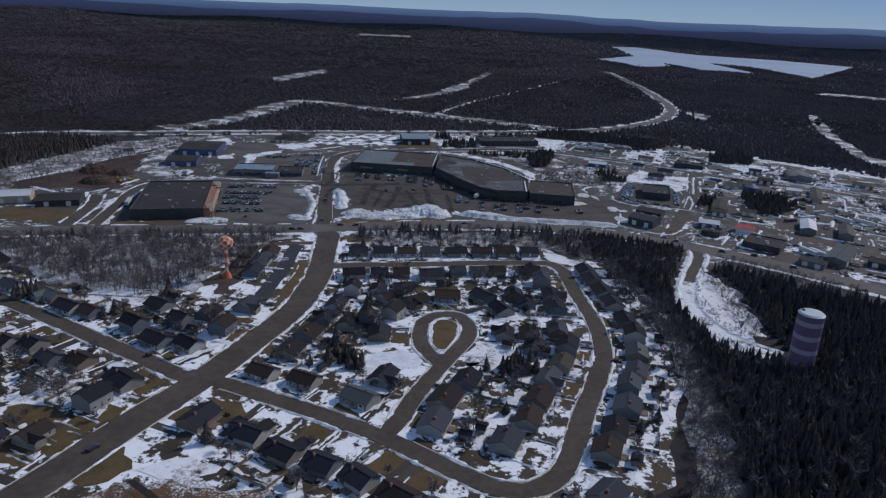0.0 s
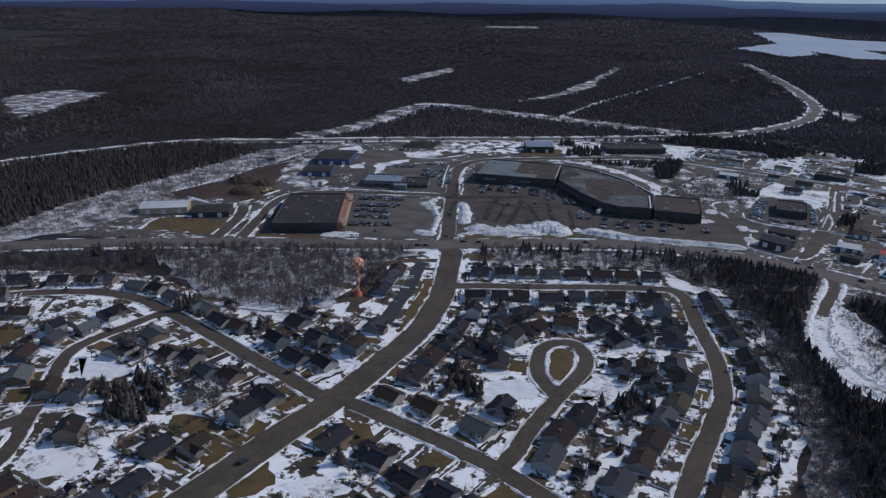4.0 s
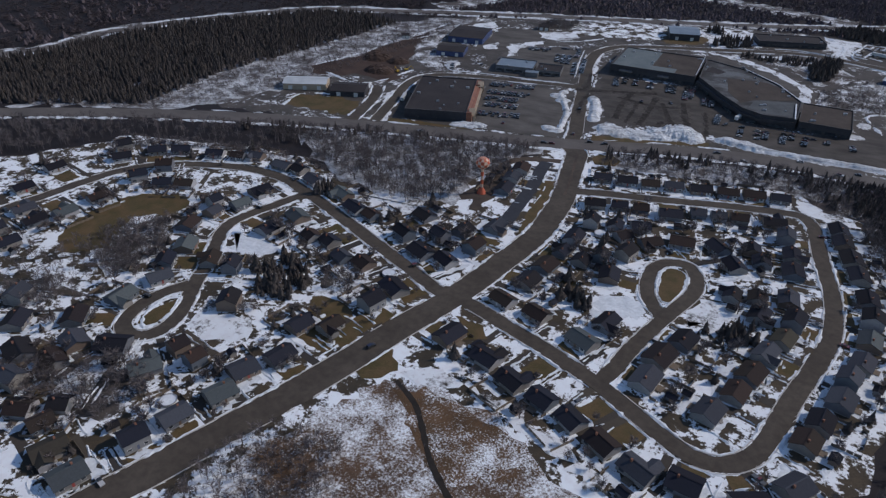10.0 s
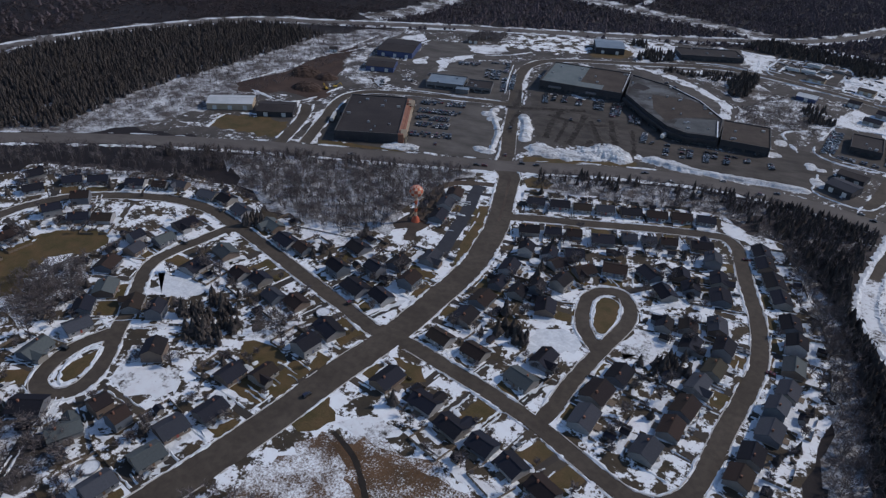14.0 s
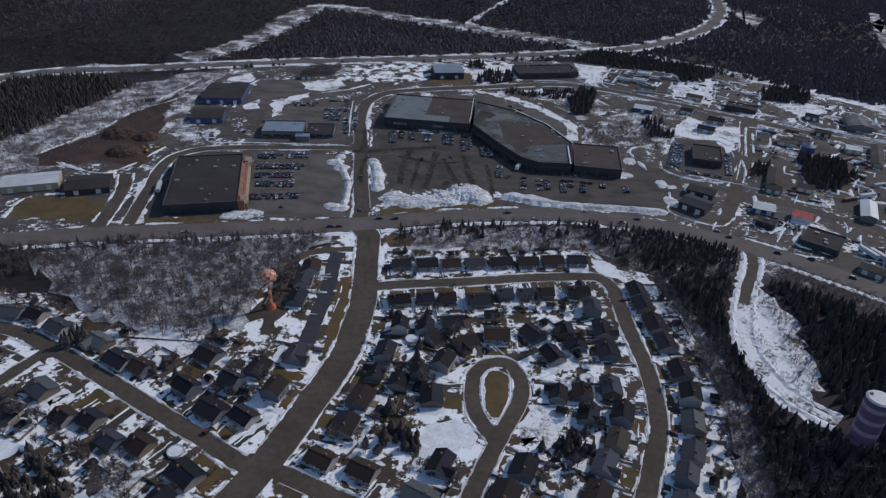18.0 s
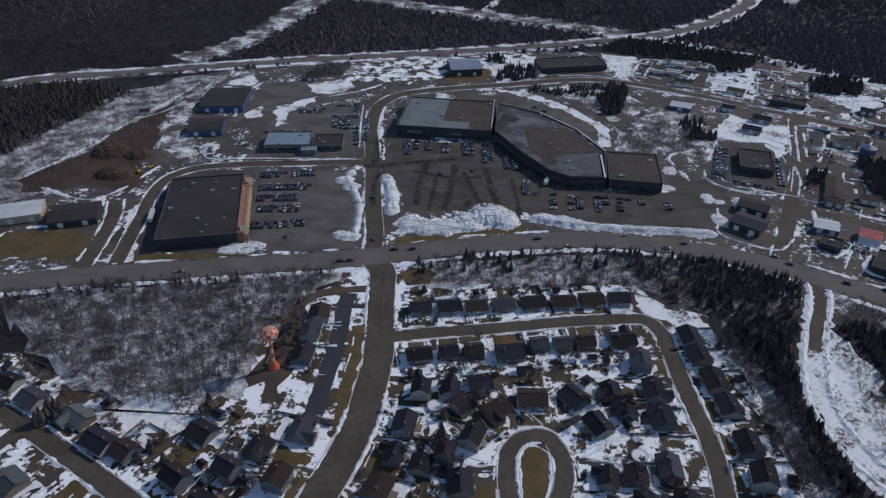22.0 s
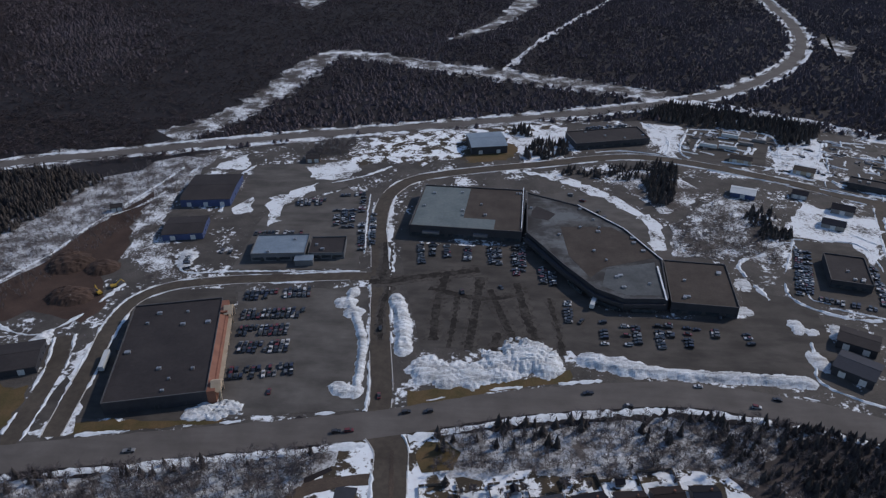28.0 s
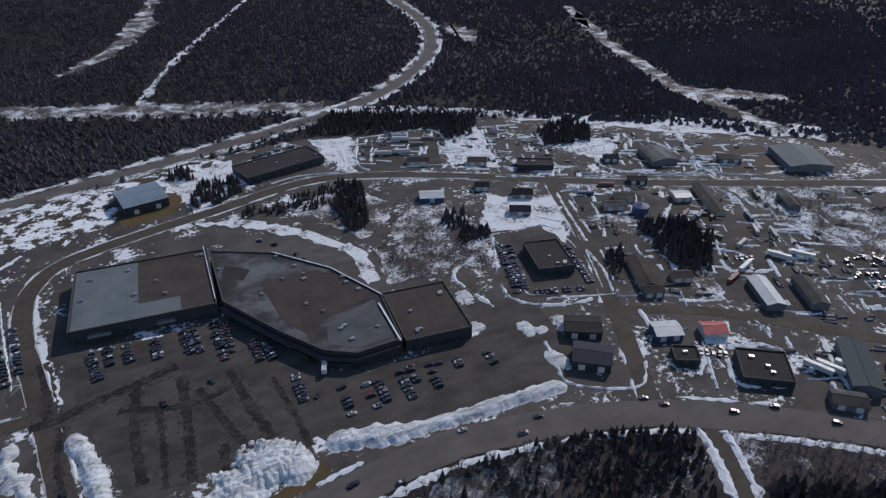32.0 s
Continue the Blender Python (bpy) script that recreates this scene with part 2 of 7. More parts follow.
def wet_material(name, scale, lo, hi):
    """The lot's asphalt, darkened by melt water in soft uneven streaks."""
    m, nt, bs = nodes_of(name)
    dry = ramp(nt, noise_node(nt, 0.05, 4), [(0.3, (0.056, 0.050, 0.045)), (0.7, (0.092, 0.083, 0.075))])
    mask = ramp(nt, noise_node(nt, scale, 6, 0.7, 17), [(lo, (0, 0, 0)), (hi, (1, 1, 1))])
    grit = ramp(nt, noise_node(nt, 2.5, 3, 0.7, 4), [(0.3, (0.7, 0.7, 0.7)), (0.7, (1, 1, 1))])
    col = mixed(nt, 0.6, mixed(nt, mask, dry, (0.021, 0.018, 0.016)), grit, "MULTIPLY")
    nt.links.new(col, bs.inputs["Base Color"])
    bs.inputs["Roughness"].default_value, bs.inputs["Specular IOR Level"].default_value = 0.9, 0.2
    return m


M_wet = wet_material("wet_asphalt", 0.2, 0.30, 0.56)
M_damp = wet_material("damp_asphalt", 0.35, 0.47, 0.72)
M_roofpale = plain("pale_green_roof", (0.10, 0.13, 0.14), (0.15, 0.18, 0.185), 0.06, 0.8, 0.0, 0.5)
M_roofpatchy = plain("pale_stained_roof", (0.055, 0.062, 0.066), (0.11, 0.122, 0.13), 0.07, 0.85, 0.0, 0.6)
M_pit = snowy("pit_soil", (0.045, 0.027, 0.02), (0.08, 0.05, 0.038), 0.06, 0.03, 0.03, 0.4, 0.05)
M_kerb = plain("kerb_concrete", (0.40, 0.39, 0.37), (0.55, 0.54, 0.52), 0.4, 0.9, 0.0)
M_roofblue = plain("pale_blue_steel_roof", (0.17, 0.22, 0.27), (0.24, 0.30, 0.35), 0.1, 0.5, 0.0, 0.8, 0.2)
M_roofbrown = plain("brown_gravel_roof", (0.05, 0.041, 0.036), (0.078, 0.065, 0.057), 0.08, 0.95, 0.02, 0.8)
M_roofwhite = plain("pale_steel_roof", (0.42, 0.46, 0.48), (0.55, 0.58, 0.6), 0.1, 0.5, 0.0)
M_wallgrey = plain("grey_cladding", (0.10, 0.105, 0.115), (0.15, 0.155, 0.165), 0.2, 0.7, 0.0)
M_walldark = plain("dark_cladding", (0.022, 0.023, 0.030), (0.036, 0.037, 0.046), 0.2, 0.7, 0.0)
M_walltan = plain("tan_cladding", (0.34, 0.27, 0.19), (0.44, 0.36, 0.27), 0.2, 0.75, 0.0)
M_wallred = plain("red_cladding", (0.17, 0.065, 0.04), (0.24, 0.10, 0.06), 0.2, 0.7, 0.0)
M_wallblue = plain("blue_cladding", (0.03, 0.05, 0.13), (0.05, 0.08, 0.19), 0.2, 0.6, 0.0)
M_redroof = plain("red_steel_roof", (0.38, 0.05, 0.05), (0.5, 0.09, 0.08), 0.3, 0.5, 0.0)
M_parapet = plain("parapet_flashing", (0.075, 0.075, 0.078), (0.12, 0.12, 0.12), 0.3, 0.9, 0.0)
M_bark = plain("bark", (0.07, 0.058, 0.05), (0.13, 0.11, 0.10), 0.6, 0.95, 0.0)
M_rubber = plain("rubber", (0.015, 0.015, 0.015), (0.03, 0.03, 0.03), 3, 0.9, 0.0)
M_paint = varied("car_paint", [(0.012, 0.012, 0.014), (0.10, 0.105, 0.11), (0.02, 0.022, 0.026), (0.5, 0.5, 0.5), (0.018, 0.022, 0.045), (0.035, 0.036, 0.04), (0.015, 0.015, 0.017), (0.13, 0.02, 0.02), (0.025, 0.025, 0.028), (0.2, 0.2, 0.2), (0.05, 0.045, 0.04)], 0.3, 3, 0.0, 0.6)


def glass_material():
    m, nt, bs = nodes_of("window_glass")
    nt.links.new(ramp(nt, noise_node(nt, 0.4, 2), [(0.3, (0.02, 0.025, 0.03)), (0.7, (0.05, 0.06, 0.07))]), bs.inputs["Base Color"])
    bs.inputs["Roughness"].default_value, bs.inputs["Specular IOR Level"].default_value = 0.08, 0.7
    return m


M_glass = glass_material()


def tree_material(name, tones, patch):
    m, nt, bs = nodes_of(name)
    geo = nt.nodes.new("ShaderNodeNewGeometry")
    col = ramp(nt, geo.outputs["Random Per Island"], [(i / (len(tones) - 1), c) for i, c in enumerate(tones)])
    col = mixed(nt, 0.6, col, ramp(nt, noise_node(nt, patch, 4), [(0.35, (0.5, 0.5, 0.5)), (0.65, (1, 1, 1))]), "MULTIPLY")
    nt.links.new(col, bs.inputs["Base Color"])
    bs.inputs["Roughness"].default_value, bs.inputs["Specular IOR Level"].default_value = 0.95, 0.1
    return m


# haze veil put into the needle tones, the far ones palest and purplish
M_needles = tree_material("far_needles_hazed", [(0.100, 0.082, 0.092), (0.114, 0.098, 0.104), (0.106, 0.087, 0.098)], 0.01)
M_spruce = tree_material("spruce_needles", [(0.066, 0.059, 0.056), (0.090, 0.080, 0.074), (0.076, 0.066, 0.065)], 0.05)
M_thicket = snowy("thicket_ground", (0.06, 0.053, 0.052), (0.12, 0.106, 0.101), 0.42, 0.09, 0.09, 1.0, dim=0.85, offset=57)
M_brush = snowy("brush_ground", (0.035, 0.030, 0.030), (0.07, 0.058, 0.058), 0.24, 0.05, 0.05, 0.8, dim=0.85, offset=23)
M_twigs_near = tree_material("grey_twigs", [(0.10, 0.086, 0.086), (0.16, 0.14, 0.14), (0.22, 0.195, 0.195)], 0.03)
M_twigs = tree_material("bare_twigs", [(0.046, 0.038, 0.041), (0.078, 0.064, 0.068), (0.108, 0.090, 0.095)], 0.008)


# ---- building helpers ----
def part(name, bm, material, parent=None, label=""):
    me = bpy.data.meshes.new(name)
    bm.to_mesh(me)
    bm.free()
    for mm in (material if isinstance(material, (list, tuple)) else [material]):
        me.materials.append(mm)
    ob = new(name, me)
    if parent:
        ob.parent = parent
    if label:
        ob["label"] = label
    return ob


def np_mesh(name, v, f, material):
    """One mesh out of arrays of corners and triangles."""
    me = bpy.data.meshes.new(name)
    v, f = np.asarray(v, np.float32), np.asarray(f, np.int32)
    me.vertices.add(len(v))
    me.vertices.foreach_set("co", v.ravel())
    me.loops.add(f.size)
    me.loops.foreach_set("vertex_index", f.ravel())
    me.polygons.add(len(f))
    me.polygons.foreach_set("loop_start", np.arange(len(f), dtype=np.int32) * f.shape[1])
    me.polygons.foreach_set("use_smooth", np.zeros(len(f), bool))
    me.update(calc_edges=True)
    me.materials.append(material)
    return new(name, me)


def box(bm, x0, x1, y0, y1, z0, z1):
    vs = [bm.verts.new((x, y, z)) for z in (z0, z1) for x, y in ((x0, y0), (x1, y0), (x1, y1), (x0, y1))]
    for q in ((3, 2, 1, 0), (4, 5, 6, 7), (0, 1, 5, 4), (1, 2, 6, 5), (2, 3, 7, 6), (3, 0, 4, 7)):
        bm.faces.new([vs[i] for i in q])
    return vs


def boxes(*dims):
    bm = bmesh.new()
    for d in dims:
        box(bm, *d)
    return bm


def prism(pts, z0, z1, bm=None):
    bm = bm or bmesh.new()
    lo, hi = [bm.verts.new((x, y, z0)) for x, y in pts], [bm.verts.new((x, y, z1)) for x, y in pts]
    n = len(pts)
    bm.faces.new(hi)
    bm.faces.new(lo[::-1])
    for i in range(n):
        bm.faces.new((lo[i], lo[(i + 1) % n], hi[(i + 1) % n], hi[i]))
    return bm


def cylinder(r0, r1, z0, z1, n=16, x=0, y=0, bm=None):
    bm = bm or bmesh.new()
    a = [bm.verts.new((x + r0 * math.cos(i * math.tau / n), y + r0 * math.sin(i * math.tau / n), z0)) for i in range(n)]
    b = [bm.verts.new((x + r1 * math.cos(i * math.tau / n), y + r1 * math.sin(i * math.tau / n), z1)) for i in range(n)]
    bm.faces.new(a[::-1])
    bm.faces.new(b)
    for i in range(n):
        bm.faces.new((a[i], a[(i + 1) % n], b[(i + 1) % n], b[i]))
    return bm


def smooth_line(pts, step=6.0):
    """A Catmull-Rom line through the given points, evenly stepped."""
    p = np.array(pts, float)
    q = np.vstack([2 * p[0] - p[1], p, 2 * p[-1] - p[-2]])
    out = []
    for i in range(1, len(q) - 2):
        n = max(2, int(np.linalg.norm(q[i + 1] - q[i]) / step))
        for t in np.arange(n) / n:
            a, b, c, d = q[i - 1:i + 3]
            out.append(0.5 * (2 * b + (c - a) * t + (2 * a - 5 * b + 4 * c - d) * t * t + (3 * b - a - 3 * c + d) * t ** 3))
    out.append(p[-1])
    return np.array(out)


def normals_of(line):
    d = np.gradient(line, axis=0)
    d /= np.linalg.norm(d, axis=1)[:, None]
    return np.c_[-d[:, 1], d[:, 0]]


def strip(name, line, width, z, material, label, thick=0.12, wobble=0.0):
    """A road or path: a low slab along a line."""
    n = normals_of(line)
    w = np.full(len(line), width / 2) + (RNG.normal(0, wobble, len(line)) if wobble else 0)
    left, right = line + n * w[:, None], line - n * w[:, None]
    k = len(line)
    zz = z + np.linspace(0, 0.03, k)
    v = np.vstack([np.c_[left, zz], np.c_[right, zz], np.c_[left, zz - thick], np.c_[right, zz - thick]])
    f = []
    for i in range(k - 1):
        f += [(i, i + k, i + k + 1, i + 1), (i + 2 * k, i, i + 1, i + 1 + 2 * k), (i + k, i + 3 * k, i + 1 + 3 * k, i + 1 + k)]
    return tagged(np_mesh(name, v, f, material), label, "", "", "structure")


AREAS = []


def area(name, pts, z, material, label, rough_edge=2.0, step=5.0):
    """A flat patch of ground with an uneven edge."""
    ring = np.array([*pts, pts[0]], float)
    out = []
    for a, b in zip(ring[:-1], ring[1:]):
        n = max(1, int(np.linalg.norm(b - a) / step))
        for i in range(n):
            out.append(a + (b - a) * i / n + (RNG.normal(0, rough_edge, 2) if rough_edge else 0))
    AREAS.append(name)
    z += (len(AREAS) % 23) * 0.0022
    bm = bmesh.new()
    vs = [bm.verts.new((x, y, z)) for x, y in out]
    face = bm.faces.new(vs)
    face.normal_update()
    if face.normal.z < 0:
        face.normal_flip()
    bmesh.ops.triangulate(bm, faces=[face])
    return tagged(part(name, bm, material), label, "", "", "structure")


def inside(poly, xy):
    x, y = xy[:, 0], xy[:, 1]
    hit = np.zeros(len(xy), bool)
    for (x0, y0), (x1, y1) in zip(poly, poly[1:] + poly[:1]):
        cross = (y0 > y) != (y1 > y)
        hit ^= cross & (x < (x1 - x0) * (y - y0) / ((y1 - y0) or 1e-9) + x0)
    return hit


def distance_to(line, xy):
    best = np.full(len(xy), 1e9)
    for a, b in zip(line[:-1], line[1:]):
        d = b - a
        t = np.clip(((xy - a) @ d) / (d @ d), 0, 1)
        best = np.minimum(best, np.linalg.norm(xy - a - t[:, None] * d, axis=1))
    return best


def mound(name, lumps, material, label, category, step=1.5, rough=0.35, jag=1.0):
    """Heaped snow or soil: overlapping lumps (x, y, rx, ry, height) as one uneven surface."""
    l = np.array(lumps, float)
    x0, x1 = (l[:, 0] - l[:, 2]).min() - 2, (l[:, 0] + l[:, 2]).max() + 2
    y0, y1 = (l[:, 1] - l[:, 3]).min() - 2, (l[:, 1] + l[:, 3]).max() + 2
    xs, ys = np.arange(x0, x1, step), np.arange(y0, y1, step)
    gx, gy = np.meshgrid(xs, ys)
    h = np.zeros_like(gx)
    warp = np.array([[noise.noise((x * 0.12, y * 0.12, 3.0)) for x in xs] for y in ys])
    fine = np.array([[noise.noise((x * 0.45, y * 0.45, 8.0)) for x in xs] for y in ys])
    for x, y, rx, ry, hh in l:
        d2 = ((gx - x) / rx) ** 2 + ((gy - y) / ry) ** 2 + (warp * 1.1 + fine * 0.7) * jag * min(1.0, rx / 12)
        h += (hh * np.clip(1.1 - d2, 0, 1) ** 0.9) ** 3
    h = np.minimum(np.cbrt(h), l[:, 4].max() * 1.1)
    crease = np.array([[abs(noise.noise((x * 0.10 + y * 0.06, y * 0.34 - x * 0.1, 5.0))) for x in xs] for y in ys])
    h *= 1.12 - 0.55 * np.clip(0.35 - crease, 0, 1)
    h = np.where(h > 0.05, h * (1 + rough * fine + rough * warp), 0)
    keep = h > 0.05
    idx = np.arange(gx.size).reshape(gx.shape)
    f = []
    for j in range(len(ys) - 1):
        for i in range(len(xs) - 1):
            if keep[j, i] or keep[j, i + 1] or keep[j + 1, i] or keep[j + 1, i + 1]:
                f.append((idx[j, i], idx[j, i + 1], idx[j + 1, i + 1], idx[j + 1, i]))
    v = np.c_[gx.ravel(), gy.ravel(), h.ravel() + 0.02]
    used = np.unique(f)
    back = np.zeros(gx.size, int)
    back[used] = np.arange(len(used))
    ob = np_mesh(name, v[used], back[np.array(f)], material)
    return tagged(ob, label, category)


# ---- plan ----
HIGHWAY = smooth_line([(-900, 150), (-640, 300), (-520, 365), (-445, 398), (-359, 428), (-265, 452), (-177, 468), (-92, 484), (-25, 502), (32, 511), (64, 513), (92, 509), (120, 503), (148, 494), (172, 483), (195, 469), (216, 455), (248, 430), (330, 360), (480, 210), (700, 0)])
MAIN_N = smooth_line([(-91, 484), (-90, 505), (-97, 551), (-104, 603), (-110, 644), (-116, 684), (-117, 720), (-111, 746), (-93, 768), (-44, 786), (10, 800), (60, 815), (100, 818), (148, 802), (200, 774), (251, 741), (310, 706), (390, 664), (471, 624), (640, 540)])
MAIN_S = smooth_line([(-91, 484), (-81, 470), (-79, 449), (-76, 420), (-74, 393), (-75, 368), (-77, 346), (-82, 325), (-88, 306), (-94, 286), (-102, 263), (-116, 231), (-128, 200), (-141, 170), (-153, 145), (-165, 120), (-181, 88), (-203, 34), (-238, -66)])
WEST_ST = smooth_line([(-101, 264), (-114, 270), (-133, 282), (-152, 293), (-169, 303), (-201, 322), (-228, 337), (-256, 350), (-280, 353), (-302, 350), (-327, 342), (-349, 329), (-362, 314), (-371, 292), (-379, 266), (-388, 241), (-405, 180), (-425, 80)])
EAST_ST = smooth_line([(-102, 268), (-92, 264), (-74, 256), (-50, 245), (-30, 235), (-19, 229), (-8, 221), (7, 211), (20, 203), (31, 202), (40, 207), (47, 217), (53, 233), (58, 248), (64, 264), (71, 282), (77, 300), (80, 318), (81, 337), (80, 357), (78, 379), (77, 402), (75, 421), (68, 431), (50, 430), (16, 425), (-17, 418), (-49, 413), (-75, 407)])
CLOSE_ST = smooth_line([(-20, 230), (-16, 240), (-9, 262), (-2, 280), (5, 297), (13, 316), (14, 331), (9, 343), (-1, 343), (-9, 333), (-10, 315), (-7, 302), (0, 290)], 3)
NW_ST = smooth_line([(-229, 335), (-238, 316), (-248, 295), (-250, 280), (-244, 263), (-235, 243), (-230, 227), (-224, 213), (-219, 198), (-220, 185), (-229, 179), (-239, 184), (-242, 198), (-239, 211), (-231, 224)], 3)
TOWER_LANE = smooth_line([(-86, 451), (-103, 448), (-117, 442), (-124, 428), (-126, 405), (-124, 378), (-122, 357)], 3)
SIDE_LANE = smooth_line([(-97, 446), (-98, 432), (-97, 416), (-97, 396), (-98, 374), (-99, 350)], 3)
SERVICE = smooth_line([(-106, 616), (-132, 615), (-169, 611), (-204, 607), (-236, 599), (-253, 583), (-256, 557), (-250, 514), (-244, 468)])
ACCESS = smooth_line([(-262, 458), (-265, 490), (-269, 518), (-278, 545)])
RAIL_RD = smooth_line([(-900, 380), (-660, 475), (-623, 587), (-552, 694), (-470, 776), (-375, 809), (-281, 839), (-180, 868), (-73, 894), (40, 926), (162, 970), (232, 1010), (307, 1088), (363, 1177), (400, 1290), (415, 1413), (428, 1560), (438, 1850), (440, 2066)], 12)
POWER_CUT = smooth_line([(-340, 850), (-308, 890), (-276, 974), (-254, 1100), (-226, 1148), (-118, 1099), (-15, 1055), (79, 1015), (150, 985)], 8)
CUT_2 = smooth_line([(-21, 1070), (18, 1182), (74, 1311), (166, 1497), (300, 1800)], 8)
TANK_RD = smooth_line([(180, 478), (173, 454), (158, 422), (146, 391), (141, 368), (144, 344), (152, 326), (166, 312)], 4)
CROSS_E = smooth_line([(163, 492), (174, 515), (186, 541), (199, 571), (218, 610), (233, 648), (248, 695), (262, 734)], 6)
CROSS_E2 = smooth_line([(196, 566), (231, 550), (258, 531), (290, 500), (340, 455)], 6)
NORTH_TOWN = [(-420, 440), (-270, 455), (-90, 487), (30, 515), (130, 500), (260, 425), (330, 380), (600, 330), (640, 560), (560, 665), (437, 785), (330, 860), (215, 915), (40, 905), (-180, 855), (-300, 815), (-330, 700), (-360, 560)]
SOUTH_TOWN = [(-100, 478), (-60, 482), (60, 478), (100, 440), (112, 380), (110, 290), (88, 220), (50, 175), (-10, 140), (-60, 100), (-120, 40), (-260, 20), (-470, 60), (-520, 250), (-430, 320), (-395, 372), (-270, 385), (-230, 365), (-170, 345), (-140, 362), (-128, 420)]
MEADOW = [(-104, 198), (-88, 205), (-60, 192), (-35, 178), (-8, 160), (5, 120), (-60, 60), (-140, 80), (-140, 140), (-118, 178)]

# ---- ground sheet ----
def terrain(x, y):
    r = np.hypot(x, y - 400)
    roll = 14 * np.sin(x * 0.0021 + 1) * np.cos(y * 0.0017) + 9 * np.sin(x * 0.005 + y * 0.0031)
    lake = np.clip((np.hypot(x - 1000, y - 2700) - 900) / 700, 0, 1)
    return np.clip((r - 1100) / 2600, 0, 1) ** 1.4 * (roll + 12) * lake + np.clip((r - 3600) / 1300, 0, 1) ** 2 * 70


def graded(lo, hi, mid0, mid1, fine, grow):
    a = list(np.arange(mid0, mid1 + 1, fine))
    s = fine
    while a[-1] < hi:
        s *= grow
        a.append(a[-1] + s)
    s = fine
    while a[0] > lo:
        s *= grow
        a.insert(0, a[0] - s)
    return np.array(a)


gx, gy = np.meshgrid(graded(-5200, 5200, -700, 800, 30, 1.12), graded(-5200, 5600, -100, 1200, 30, 1.12))
gi = np.arange(gx.size).reshape(gx.shape)
gv = np.c_[gx.ravel(), gy.ravel(), terrain(gx, gy).ravel()]
gf = np.stack([gi[:-1, :-1], gi[:-1, 1:], gi[1:, 1:], gi[1:, :-1]], -1).reshape(-1, 4)
tagged(np_mesh("ground", gv, gf, M_forest), "forest floor darkened for tree shade with thin patches of old snow", "", "", "structure")

area("ground_town", NORTH_TOWN, 0.03, M_industry, "gravel and thawing soil between the shops and workshops", 4, 12)
area("ground_yards", SOUTH_TOWN, 0.03, M_yard, "house yards of dead grass under melting snow", 3, 12)
area("ground_meadow", MEADOW, 0.06, M_field, "brown meadow with patches of wet snow", 2.5, 6)
area("ground_scrub", [(-540, 372), (-400, 425), (-372, 470), (-330, 560), (-290, 700), (-275, 810), (-335, 790), (-375, 740), (-425, 600), (-445, 500)], 0.05, M_thicket, "scrub land of grey brush and snow", 5, 14)
area("ground_wood", [(-265, 440), (-105, 474), (-118, 440), (-135, 400), (-140, 362), (-170, 345), (-212, 362), (-262, 395), (-300, 420)], 0.05, M_thicket, "snowy floor of a bare wood", 4, 10)
area("ground_pit", [(-363, 572), (-342, 609), (-332, 633), (-327, 669), (-305, 735), (-296, 711), (-297, 676), (-283, 636), (-292, 617), (-268, 576), (-275, 556), (-313, 569), (-319, 558), (-351, 552)], 0.06, M_pit, "bare brown soil of a gravel pit", 1.5, 8)
area("ground_clearing", [(168, 438), (173, 416), (177, 393), (170, 340), (152, 312), (140, 322), (138, 350), (134, 372), (140, 398), (156, 430)], 0.05, M_snowfield, "clearing covered with crusted snow", 2, 5)
area("ground_north", [(-95, 800), (20, 830), (60, 850), (30, 905), (-70, 880), (-150, 860), (-160, 800)], 0.05, M_yard, "rough grass with snow by the railway road", 4, 12)

# ---- roads ----
strip("road_highway", HIGHWAY, 18.5, 0.16, M_highway, "worn grey highway of several lanes", wobble=0.25)
strip("road_main_north", MAIN_N, 11, 0.14, M_asphalt, "grey asphalt street past the shops", wobble=0.2)
strip("road_main_south", MAIN_S, 15.0, 0.14, M_asphalt, "wide brownish asphalt street through the houses", wobble=0.3)
strip("road_west_street", WEST_ST, 8.6, 0.13, M_asphalt, "asphalt street between snowy yards", wobble=0.2)
strip("road_east_street", EAST_ST, 8.4, 0.13, M_asphalt, "asphalt street looping round a block of houses", wobble=0.2)
strip("road_close", CLOSE_ST, 7.6, 0.12, M_asphalt, "dead-end street round a grassy island", wobble=0.15)
strip("road_northwest", NW_ST, 7.6, 0.12, M_asphalt, "dead-end street round a small snowy island", wobble=0.15)
strip("road_tower_lane", TOWER_LANE, 6.5, 0.12, M_dirt, "brown gravel lane to the water tower", wobble=0.3)
strip("road_side_lane", SIDE_LANE, 9.0, 0.11, M_newlane, "dark bluish asphalt lane between small houses", wobble=0.25)
strip("road_service", SERVICE, 9, 0.12, M_asphalt, "service road behind the large shop", wobble=0.2)
strip("road_access", ACCESS, 9, 0.12, M_asphalt, "short access road to the workshops", wobble=0.2)
strip("road_railway", RAIL_RD, 13, 0.12, M_highway, "far road bending into the forest", wobble=0.4)
strip("ground_power_cut", POWER_CUT, 42, 0.08, M_scrub, "snowy cut through the forest for a power line", wobble=5)
strip("ground_forest_cut", CUT_2, 9, 0.07, M_snowfield, "narrow snowy track through the forest", wobble=2)
strip("ground_railway_verge", RAIL_RD, 34, 0.06, M_scrub, "snowy verge of the far road", wobble=3)
strip("road_tank", TANK_RD[:18], 7, 0.12, M_asphalt, "narrow road with snow at both edges", wobble=0.2)
strip("road_tank_snowy", TANK_RD[17:], 6, 0.125, M_snowfield, "narrow road hidden under packed snow", wobble=0.4)
strip("road_cross_east", CROSS_E, 10, 0.13, M_asphalt, "asphalt street through the workshops", wobble=0.2)
